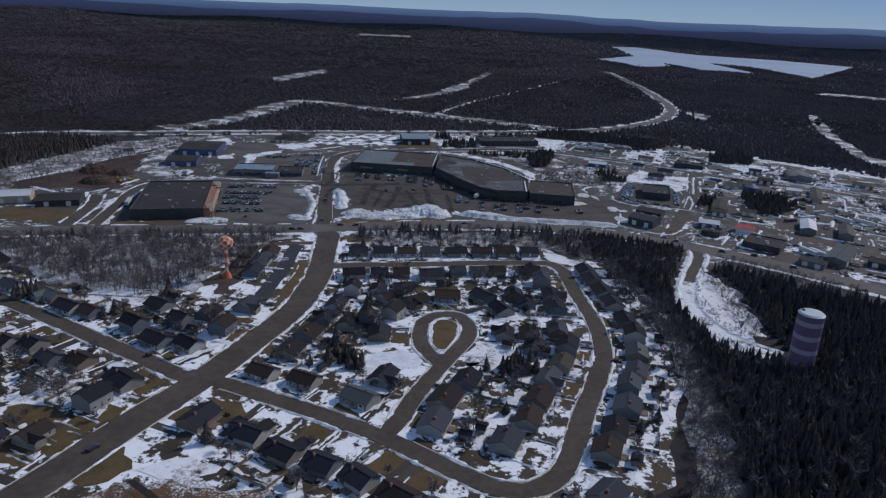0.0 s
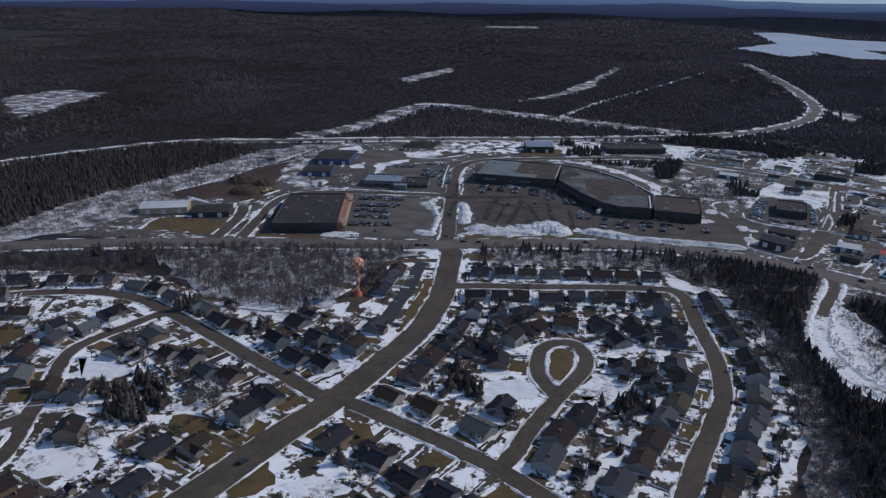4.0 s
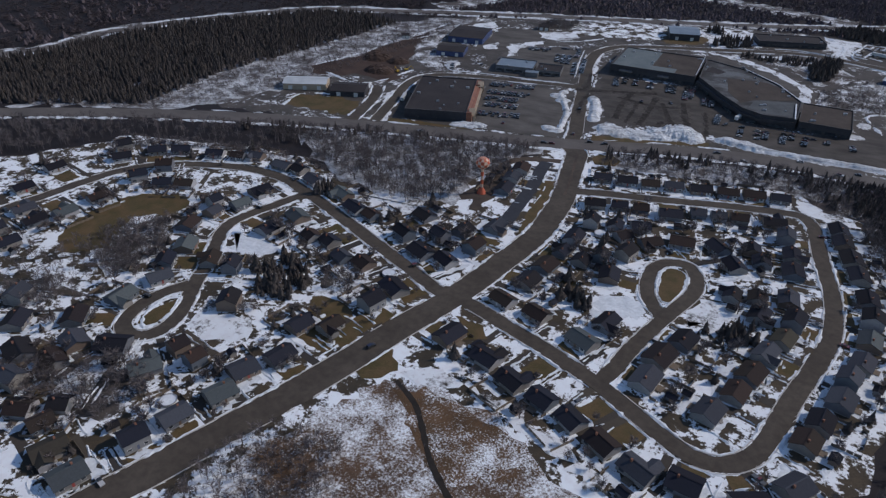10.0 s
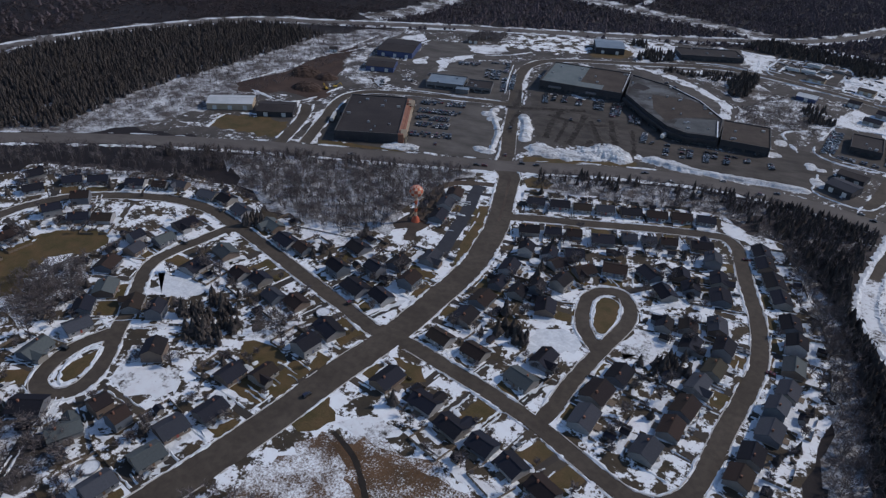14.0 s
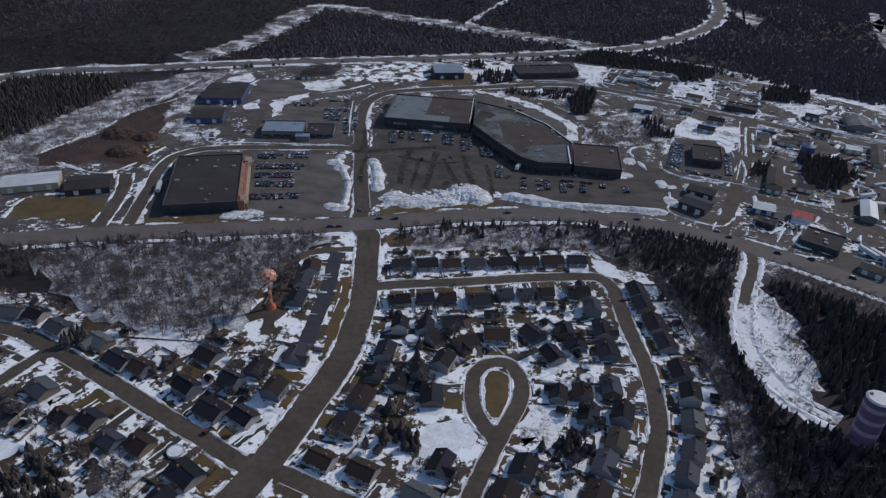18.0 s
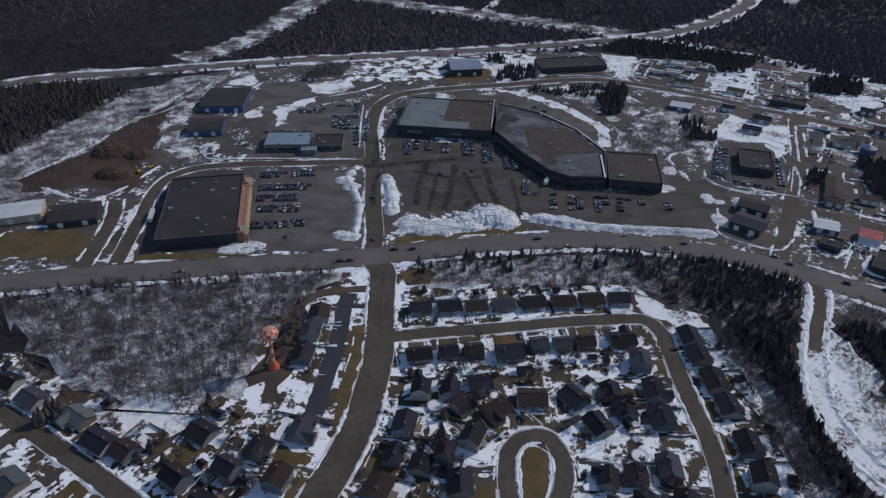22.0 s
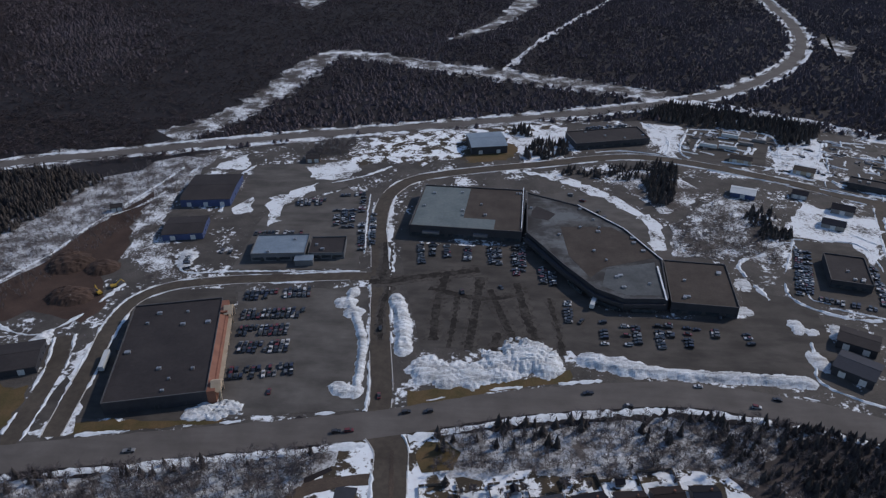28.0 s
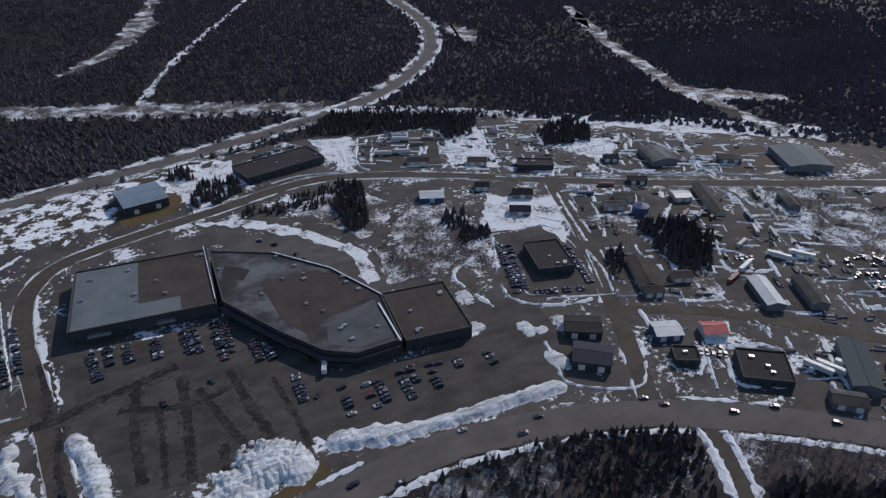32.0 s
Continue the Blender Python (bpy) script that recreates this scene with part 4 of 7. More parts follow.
def gable_building(name, label, category, x, y, w, d, turn, h, rise, wall, roof, doors=2, windows=4):
    """A shed with a low pitched roof, its ridge along the width."""
    top = new(name)
    tagged(top, label, category)
    bm = bmesh.new()
    for sx in (-1, 1):
        vs = [bm.verts.new((sx * w / 2, yy, zz)) for yy, zz in ((-d / 2, 0), (d / 2, 0), (d / 2, h), (0, h + rise), (-d / 2, h))]
        bm.faces.new(vs if sx > 0 else vs[::-1])
    bm.verts.ensure_lookup_table()
    for a, b in ((0, 1), (1, 2), (4, 0)):
        bm.faces.new([bm.verts[i] for i in (a, a + 5, b + 5, b)])
    part("wall", bm, wall, top)
    for s in (-1, 1):
        e, o = 0.5, 0.18
        slope = rise / (d / 2)
        bm = bmesh.new()
        prof = [(0, h + rise + 0.02), (s * (d / 2 + e), h - slope * e + 0.02), (s * (d / 2 + e), h - slope * e + o), (0, h + rise + o)]
        a = [bm.verts.new((-w / 2 - e, yy, zz)) for yy, zz in prof]
        b = [bm.verts.new((w / 2 + e, yy, zz)) for yy, zz in prof]
        bm.faces.new(a)
        bm.faces.new(b[::-1])
        for i in range(4):
            bm.faces.new((a[i], b[i], b[(i + 1) % 4], a[(i + 1) % 4]))
        bmesh.ops.recalc_face_normals(bm, faces=bm.faces)
        part("roof_slope", bm, roof, top)
    part("ridge_cap", boxes((-w / 2 - 0.5, w / 2 + 0.5, -0.25, 0.25, h + rise + 0.12, h + rise + 0.26)), roof, top)
    for i in range(doors):
        dx = -w / 2 + w * (i + 0.5) / doors
        part("door", boxes((dx - 1.7, dx + 1.7, -d / 2 - 0.08, -d / 2 + 0.1, 0.02, min(3.6, h - 0.6))), M_trim, top, "roller door")
    for i in range(windows):
        dy = -d / 2 + d * (i + 0.5) / windows
        part("window", boxes((w / 2 - 0.1, w / 2 + 0.06, dy - 0.8, dy + 0.8, 1.2, 2.4)), M_glass, top)
    LOTS.append((x, y, w, d, turn))
    return at_pose(top, x, y, turn)


supermarket = flat_building("supermarket", "large shop with a half pale, half brown flat roof", "shop", -50, 700, 79, 66, -5, 9, M_walldark, M_roofbrown, units=9, doors=4, glass=6, seed=2)
mall = flat_building("shopping_mall", "long angled shopping mall with a patched grey flat roof", "shop", 0, 0, 60, 60, 0, 9, M_walldark, M_roofgrey, units=16, doors=0, outline=[(-10, 664), (12, 622), (29, 595), (44, 585), (70, 586), (75, 630), (57, 671), (29, 706), (-7, 726)], seed=3)
flat_building("shop", "brown-roofed square shop at the end of the mall", "shop", 93, 606, 38, 48, -6, 8, M_walldark, M_roofbrown, units=6, doors=3, glass=4, seed=4)
large_shop = flat_building("large_shop", "large dark-roofed shop with a red front", "shop", -210, 530, 50, 84, 13, 8, M_walldark, M_flatroof, units=10, doors=3, seed=5)
flat_building("showroom", "low showroom with a pale blue roof", "showroom", -178, 645, 36, 26, 5, 6, M_wallgrey, M_roofblue, units=2, doors=3, glass=4, seed=6)
flat_building("showroom_annex", "low grey annex of the showroom", "showroom", -146, 647, 24, 22, 5, 5, M_wallgrey, M_flatroof, units=3, doors=2, glass=3, seed=7)
gable_building("workshop", "dark workshop with a low pitched roof", "workshop", -256, 732, 38, 46, 5, 6, 1.5, M_wallblue, M_flatroof, 3)
gable_building("workshop", "dark blue workshop with snow at its wall", "workshop", -254, 670, 28, 26, 9, 5, 1.5, M_wallblue, M_flatroof, 2)
gable_building("hall", "hall with a pale blue steel roof", "hall", -39, 838, 32, 34, 10, 7, 2, M_walldark, M_roofblue, 2)
flat_building("long_building", "long low grey building with parked cars behind", "office", 72, 856, 70, 30, 13, 6, M_walldark, M_flatroof, units=4, doors=4, glass=8, seed=8)
gable_building("workshop", "workshop with a white steel roof and yellow end", "workshop", -336, 518, 38, 20, 20, 5.5, 2, M_walltan, M_roofwhite, 3)
gable_building("workshop", "dark workshop beside the access road", "workshop", -294, 520, 30, 24, 17, 4.5, 2, M_walldark, M_flatroof, 2)
flat_building("car_dealer", "dark flat-roofed car dealer", "showroom", 192, 630, 24, 34, -14, 6, M_walldark, M_flatroof, units=4, doors=2, glass=3, seed=9)
gable_building("workshop", "brown workshop by the crossroads", "workshop", 168, 558, 20, 15, -30, 5, 1.2, M_walldark, M_flatroof, 2)
gable_building("workshop", "grey blue workshop by the highway", "workshop", 157, 534, 20, 17, -38, 5.5, 1.6, M_walldark, M_roofs[2], 2)
gable_building("long_shed", "long tan shed by the cross street", "shed", 235.5, 589, 34, 11, 67, 4, 1.6, M_walltan, M_roofbrown, 3)
gable_building("garage", "small garage with a pale roof", "garage", 208, 535, 15, 13, -20, 4, 1.5, M_wallblue, M_roofwhite, 2)
gable_building("long_shed", "grey long shed with a pale roof", "shed", 287, 537.5, 30, 11, 66, 4.5, 1.6, M_wallgrey, M_roofwhite, 3)
gable_building("long_shed", "grey long shed on the gravel", "shed", 311.5, 526.5, 30, 10, 64, 4.5, 1.6, M_wallgrey, M_roofgrey, 3)
flat_building("shop", "dark brown flat-roofed shop by the highway", "shop", 232, 488, 25, 24, -35, 5, M_walldark, M_flatroof, units=3, doors=2, glass=2, seed=10)
gable_building("house", "dark-roofed house in snow", "house", 227, 720, 15, 11, -27, 4, 2, M_siding, M_roof, 1)
gable_building("house", "small brown house in snow", "house", 211, 697, 15, 10, -27, 3.5, 2, M_siding, M_roof, 1)
flat_building("office", "dark flat-roofed office by the road", "office", 265, 762, 30, 14, -28, 5, M_walldark, M_flatroof, units=3, seed=11)
gable_building("workshop", "grey workshop with a steel roof", "workshop", 368, 730, 30, 22, 76, 5, 2, M_wallgrey, M_roofgrey, 2)
gable_building("warehouse", "large warehouse with a pale green roof", "warehouse", 472, 672, 44, 36, 65, 5.5, 2, M_wallgrey, M_roofpale, 3)
gable_building("workshop", "small blue workshop with a white roof", "workshop", 162, 746, 18, 13, -21, 4, 1.5, M_wallblue, M_roofwhite, 1)
flat_building("shop", "small dark shop among parked cars", "shop", 203, 514, 13, 12, -30, 4, M_walldark, M_flatroof, units=1, doors=1, glass=1, seed=12)
gable_building("long_shed", "long grey-green shed beside trailers", "shed", 276.5, 467, 39, 14, 50, 5, 1.6, M_wallgrey, M_roofs[3], 3)
gable_building("garage", "tan garage with a pale roof", "garage", 293, 680, 14, 12, -25, 4, 1.5, M_walltan, M_roofgrey, 2)
gable_building("garage", "low garage with a white roof", "garage", 333, 662, 13, 12, -21, 4, 1.2, M_walltan, M_roofwhite, 2)
gable_building("long_shed", "long dark shed on gravel ground", "shed", 348, 649, 48, 9, 65.5, 4, 1.2, M_walltan, M_roofgrey, 3)
gable_building("shop", "small shop with a red steel roof", "shop", 232, 524, 13, 11, -23, 4, 2, M_trim, M_redroof, 1)

# ---- houses ----
def house_kind(name, label, w, d, h, rise, wing=None, garage=False, deck=True):
    """A gabled bungalow with its front to -y. Built once, then copied along the streets."""
    top = gable_building(name, label, "house", 0, 0, w, d, 0, h, rise, M_siding, M_roof, 0, 0)
    part("foundation", boxes((-w / 2 - 0.05, w / 2 + 0.05, -d / 2 - 0.05, d / 2 + 0.05, -0.3, 0.45)), M_concrete, top)
    part("door", boxes((-0.5, 0.5, -d / 2 - 0.07, -d / 2 + 0.1, 0.5, 2.55)), M_door, top)
    part("step", boxes((-0.9, 0.9, -d / 2 - 1.3, -d / 2, 0, 0.25), (-0.9, 0.9, -d / 2 - 0.8, -d / 2, 0.25, 0.48)), M_concrete, top)
    for x in (-w * 0.32, w * 0.3):
        win = part("window", boxes((x - 0.95, x + 0.95, -d / 2 - 0.06, -d / 2 + 0.1, 1.25, 2.45)), M_trim, top)
        part("pane", boxes((x - 0.82, x + 0.82, -d / 2 - 0.075, -d / 2 + 0.05, 1.35, 2.35)), M_glass, win)
        if x > 0:
            part("window", boxes((x - 1.2, x + 1.2, d / 2 - 0.1, d / 2 + 0.05, 1.1, 2.35)), M_glass, top)
    part("chimney", boxes((w * 0.18, w * 0.18 + 0.8, 0.4, 1.2, h, h + rise + 0.9)), M_brickwork, top)
    if wing:
        ww, wd = wing
        sub = bmesh.new()
        prism([(-w / 2 + 0.4, -d / 2 - wd), (-w / 2 + 0.4 + ww, -d / 2 - wd), (-w / 2 + 0.4 + ww, -d / 2 + 0.2), (-w / 2 + 0.4, -d / 2 + 0.2)], 0, h - 0.1, sub)
        part("wing_wall", sub, M_siding, top)
        cx = -w / 2 + 0.4 + ww / 2
        bm = bmesh.new()
        for s in (-1, 1):
            prof = [(cx, h + rise * 0.75), (cx + s * (ww / 2 + 0.4), h - 0.25), (cx + s * (ww / 2 + 0.4), h - 0.05), (cx, h + rise * 0.75 + 0.2)]
            a = [bm.verts.new((px, -d / 2 - wd - 0.4, pz)) for px, pz in prof]
            b = [bm.verts.new((px, -0.3, pz)) for px, pz in prof]
            bm.faces.new(a)
            bm.faces.new(b[::-1])
            for i in range(4):
                bm.faces.new((a[i], b[i], b[(i + 1) % 4], a[(i + 1) % 4]))
        bmesh.ops.recalc_face_normals(bm, faces=bm.faces)
        part("wing_roof", bm, M_roof, top)
    if garage:
        part("garage_door", boxes((w / 2 - 4.2, w / 2 - 1.2, -d / 2 - 0.06, -d / 2 + 0.1, 0.1, 2.4)), M_trim, top)
    if deck:
        part("deck", boxes((-2.5, 1.8, d / 2, d / 2 + 3, 0.35, 0.5), (-2.4, -2.2, d / 2 + 2.7, d / 2 + 2.9, 0, 0.35), (1.5, 1.7, d / 2 + 2.7, d / 2 + 2.9, 0, 0.35)), M_wood, top, "grey wooden deck")
    return top


HOUSE_KINDS = [
    house_kind("house", "gabled bungalow with a shingle roof and siding", 12.4, 9.8, 3.0, 2.3),
    house_kind("house", "bungalow with a front wing and a shingle roof", 13.2, 9.2, 3.0, 2.2, wing=(5.5, 3.2)),
    house_kind("house", "bungalow with a built-in garage in a snowy yard", 14.0, 10.2, 3.1, 2.4, garage=True),
    house_kind("house", "two-storey house with a steep shingle roof", 10.8, 9.2, 5.2, 2.6, deck=False),
]


def shed_kind():
    top = gable_building("garden_shed", "small wooden garden shed in a back yard", "shed", 0, 0, 4.2, 3.2, 0, 2.3, 0.9, M_siding, M_roof, 0, 0)
    part("door", boxes((-0.6, 0.6, -1.66, -1.5, 0.05, 2.0)), M_wood, top)
    return top


SHED = shed_kind()
HOUSE_AT = []
USED = set()
ALL_ST = [("e", l) for l in (MAIN_S, WEST_ST, EAST_ST, CLOSE_ST, NW_ST)]


def front_turn(x, y, lines):
    """The turn, in degrees, that puts a house's front square to the nearest street."""
    best = (1e9, 0)
    p = np.array((x, y))
    for line in lines:
        for a, b in zip(line[:-1], line[1:]):
            d = b - a
            t = np.clip(((p - a) @ d) / (d @ d), 0, 1)
            q = a + t * d
            dist = np.linalg.norm(p - q)
            if dist < best[0]:
                along = math.degrees(math.atan2(d[1], d[0]))
                nrm = (q - p) / max(dist, 1e-6)
                front = np.array((math.sin(radians(along)), -math.cos(radians(along))))
                best = (dist, along if front @ nrm > 0 else along + 180)
    return best[1]


def put(kind, x, y, turn, scale=1.0):
    m = pose(x, y, 0, 0, 0, turn) @ Matrix.Diagonal((scale, (0.5 + scale / 2) * random.uniform(0.98, 1.12), 1, 1))
    if id(kind) not in USED:
        USED.add(id(kind))
        kind.matrix_basis = pose(x, y, 0, 0, 0, turn)
        return kind
    return copy_thing(kind, m)


def houses(group, places, lines=None, kinds=(0, 1, 2, 0, 0, 3)):
    """Houses at (x, y, roof tone), each square to its street."""
    for x, y, tone in places:
        k = HOUSE_KINDS[random.choice(kinds)]
        turn = front_turn(x, y, lines or [MAIN_S, WEST_ST, EAST_ST, CLOSE_ST, NW_ST]) + random.uniform(-3, 3)
        room = min([math.hypot(x - a, y - b) for a, b, _ in places if (a, b) != (x, y)] + [17.0])
        ob = tagged(put(k, x, y, turn, max(0.70, min(1.06, room / 17.2)) * random.uniform(0.96, 1.04)), group=group)
        ob["label"] = ROOF_WORDS[tone] + k["label"]
        for child in ob.children:
            if "roof" in child.name or "ridge" in child.name:
                child.material_slots[0].link = "OBJECT"
                child.material_slots[0].material = M_roofs[tone]
        HOUSE_AT.append((x, y, turn))


ROOF_WORDS = ("dark-roofed ", "brown-roofed ", "grey-roofed ", "pale-roofed ", "olive-roofed ")
houses("houses north of the west street", [(-263, 363, 2), (-249, 362, 0), (-232, 352, 2), (-205, 342, 3), (-189, 328, 0), (-176, 324, 1), (-148, 310, 0), (-132, 297, 0), (-116, 294, 0), (-146, 336, 0), (-128, 316, 0), (-118, 328, 0), (-106, 312, 1), (-102, 340, 2), (-373, 331, 0), (-358, 350, 0), (-343, 357, 0), (-317, 361, 0), (-300, 364, 1), (-288, 369, 2)])
houses("houses south of the west street", [(-216, 305, 3), (-224, 286, 0), (-197, 288, 1), (-184, 287, 0), (-170, 275, 2), (-156, 274, 1), (-131, 259, 0), (-340, 310, 0), (-320, 310, 0), (-306, 314, 1), (-272, 300, 0), (-257, 305, 3), (-256, 325, 0), (-266, 290, 2), (-355, 240, 0), (-347, 255, 3), (-349, 216, 0), (-343, 278, 1), (-396, 269, 0)])
houses("houses along the northwest street", [(-270, 272, 1), (-256, 252, 3), (-256, 235, 0), (-248, 221, 2), (-254, 200, 3), (-262, 178, 1), (-219, 243, 0), (-201, 216, 0), (-234, 245, 1), (-230, 169, 0), (-248, 164, 2), (-201, 178, 1), (-206, 162, 3), (-189, 174, 1)])
houses("houses along the lower main street", [(-136, 243, 0), (-146, 219, 1), (-160, 214, 0), (-156, 191, 0), (-166, 177, 2), (-166, 161, 3), (-175, 143, 2), (-181, 127, 0), (-191, 104, 3), (-207, 111, 4), (-221, 120, 1), (-235, 123, 1), (-222, 131, 0), (-252, 134, 2)])
houses("houses north of the upper street", [(-55, 432, 0), (-39, 434, 0), (-24, 435, 1), (-9, 438, 2), (8, 440, 0), (25, 442, 1), (41, 445, 1), (57, 447, 0)])
houses("houses south of the upper street", [(-53, 393, 0), (-38, 396, 0), (-25, 398, 1), (-7, 397, 0), (9, 405, 2), (21, 406, 2), (33, 408, 1), (53, 411, 0), (59, 393, 2), (62, 374, 0), (62, 356, 0)])
houses("houses between the upper street and the close", [(-50, 367, 0), (-36, 369, 0), (-22, 374, 0), (-56, 346, 0), (-30, 359, 1), (-14, 357, 1), (3, 365, 1), (23, 367, 0), (41, 372, 0), (46, 360, 0), (32, 350, 0), (-25, 339, 0)])
houses("houses east of the main street", [(-59, 328, 0), (-64, 310, 1), (-69, 292, 0), (-76, 271, 1), (-57, 266, 1), (-37, 329, 0), (-30, 314, 0), (-47, 323, 0)])
houses("houses round the close", [(32, 320, 0), (44, 322, 1), (45, 307, 0), (12, 272, 0), (3, 256, 1), (-1, 238, 2), (-24, 272, 0), (-32, 254, 3)])
houses("houses inside the bend", [(59, 327, 2), (61, 307, 0), (56, 291, 4), (48, 277, 2), (42, 259, 1), (36, 244, 1), (26, 228, 2)])
houses("houses along the outer bend", [(89, 415, 0), (90, 400, 0), (93, 382, 0), (95, 365, 0), (97, 342, 0), (97, 323, 0), (94, 305, 3), (89, 286, 2), (82, 271, 2), (78, 256, 2), (69, 239, 0), (63, 225, 1), (58, 199, 2), (43, 185, 0)])
houses("houses south of the east street", [(-91, 234, 0), (-70, 225, 0), (-55, 215, 0), (-40, 209, 0), (-26, 202, 0), (-12, 194, 1), (3, 186, 2), (20, 186, 0)])

houses("houses on the western edge", [(-402, 300, 0), (-416, 248, 0), (-372, 248, 2), (-365, 222, 0), (-420, 215, 1), (-376, 200, 0), (-335, 330, 1), (-384, 345, 0)], [WEST_ST])
houses("houses in the southwest", [(-247, 150, 1), (-265, 149, 0), (-285, 165, 0), (-300, 180, 2), (-265, 110, 0), (-240, 95, 1), (-225, 80, 0), (-205, 80, 0)], [NW_ST])
houses("small houses by the side lane", [(-112, 408, 2), (-110, 424, 1), (-112, 390, 0)], [SIDE_LANE], (0,))
for i, (hx, hy, turn) in enumerate(HOUSE_AT):
    if i % 3 == 0:
        back = Matrix.Rotation(radians(turn), 2) @ Vector((random.uniform(-6, 6), random.uniform(11, 14)))
        put(SHED, hx + back.x, hy + back.y, turn + random.choice((0, 90)), random.uniform(0.8, 1.2))

# driveways beside the houses, front lawns down to the kerb, snow behind
LOT_STREETS = ((MAIN_S, 8.0), (WEST_ST, 4.8), (EAST_ST, 4.7), (CLOSE_ST, 4.3), (NW_ST, 4.3))
FRONTS = []
for hx, hy, turn in HOUSE_AT:
    here = np.array([[hx, hy]])
    FRONTS.append(min(max(min(distance_to(l, here)[0] - half for l, half in LOT_STREETS), 6.5), 24.0))
for (hx, hy, turn), reach in zip(HOUSE_AT, FRONTS):
    r = Matrix.Rotation(radians(turn), 2)
    c = r @ Vector((random.choice((-1, 1)) * 9.2, 0))
    ob = part("driveway", boxes((-2.0, 2.0, -reach, 3.5, 0.02, random.uniform(0.075, 0.115))), M_drive)
    ob.matrix_basis = pose(hx + c.x, hy + c.y, 0, 0, 0, turn)
    tagged(ob, "short asphalt driveway beside a house", "", "", "structure")

# ---- ploughed snow ----
mound("snow_mound", [(-68, 525, 11, 11, 2.4), (-58, 520, 10, 8, 2.0), (-44, 523, 14, 10, 2.2), (-29, 532, 13, 12, 3.2), (-15, 539, 15, 15, 4.2), (-5, 534, 9, 12, 3.2)], M_pile, "long heap of ploughed snow by the highway", "snow mound", 0.9, 0.16, 0.7)
def chain(pts, rx, h, step=1.2):
    """Overlapping lumps along a line."""
    return [(x, y, rx * RNG.uniform(0.8, 1.25), rx * RNG.uniform(0.9, 1.5), h * RNG.uniform(0.7, 1.1)) for x, y in smooth_line(pts, step)]


WEST_BANK = chain([(-104, 512), (-104, 522), (-105, 534), (-106, 546), (-110, 560), (-116, 576), (-121, 588), (-120, 597)], 2.3, 1.3) + [(-110, 508, 8, 6, 1.6), (-103.5, 507, 4, 5, 1.6), (-116, 576, 6, 6, 1.7), (-123, 586, 7, 6, 1.6), (-120, 597, 4, 6, 1.5)]
mound("snow_mound", WEST_BANK, M_pile, "bank of ploughed snow along the car park", "snow mound", 0.8, 0.3, 1.2)
mound("snow_mound", chain([(-93, 592), (-88, 577), (-85, 560), (-83, 543)], 4.2, 1.7), M_pile, "bank of ploughed snow beside the street", "snow mound", 0.8, 0.3, 1.2)
mound("snow_mound", chain([(18, 538), (30, 535), (44, 531)], 5.0, 2.2) + chain([(44, 531), (70, 528), (100, 527), (130, 525)], 3.6, 1.6), M_pile, "snow bank between the lot and the highway", "snow mound", 0.9, 0.2, 0.9)


def snow_edges(name, line, offset, label, bare=-0.1, h=0.6, wide=1.6, sides=(-1, 1), cross=True):
    """Uneven ridges of ploughed snow along the edges of a street, broken where cars turn in."""
    p = smooth_line(line[::max(1, int(8 / max(1.0, np.linalg.norm(line[1] - line[0]))))], 1.8)
    n = normals_of(p)
    others = [l for l in STREETS if l is not line]
    vs, fs = [], []
    for side in sides:
        prev = False
        near = np.min([distance_to(l, p + n * side * offset) for l in others], axis=0) < (9.5 if cross else -1)
        if cross and offset > 2:
            near |= on_own_road(p, p + n * side * offset, offset * 0.92, 16)
        for i, (a, m) in enumerate(zip(p, n)):
            if near[i]:
                prev = False
                continue
            s = noise.noise((a[0] * 0.06, a[1] * 0.06, side * 4.0)) - bare
            if s <= 0.02:
                prev = False
                continue
            w = wide * min(1, s * 3) * RNG.uniform(0.35, 1.0)
            o = side * (offset + RNG.uniform(-0.3, 0.4))
            b0 = len(vs)
            vs += [(*(a + m * (o - w)), 0.05), (*(a + m * (o + RNG.uniform(-0.3, 0.3) * w)), 0.1 + RNG.uniform(0.3, 1) * h * min(1, s * 4)), (*(a + m * (o + w)), 0.05)]
            if prev:
                fs += [(b0 - 3, b0, b0 + 1, b0 - 2), (b0 - 2, b0 + 1, b0 + 2, b0 - 1)]
            prev = True
    return tagged(np_mesh(name, vs, fs, M_snow), label, "snow bank", "", "stuff") if fs else None


for line, off, nm in ((MAIN_S, 8.1, "wide street"), (WEST_ST, 5.0, "west street"), (EAST_ST, 4.9, "east street"), (CLOSE_ST, 4.5, "dead-end street"), (NW_ST, 4.5, "northwest street"), (SERVICE, 5.2, "service road"), (MAIN_N, 6.5, "street past the shops"), (TANK_RD, 5.0, "narrow road"), (CROSS_E, 6, "cross street"), (ACCESS, 5.5, "access road")):
    snow_edges("snow_bank", line, off, "broken ridge of ploughed snow along the " + nm)
snow_edges("snow_bank", HIGHWAY, 12.2, "wide snow verge along the highway", -0.45, 0.5, 3.4, (-1,))
snow_edges("snow_bank", HIGHWAY, 11.2, "patchy snow verge along the highway", 0.05, 0.4, 2.0, (1,))
snow_edges("snow_bank", TANK_RD, 5.5, "thick snow bank along the narrow road", -0.6, 0.9, 3.2)
snow_edges("snow_bank", RAIL_RD, 12, "snowy edge of the far road", -0.2, 0.6, 4.0)

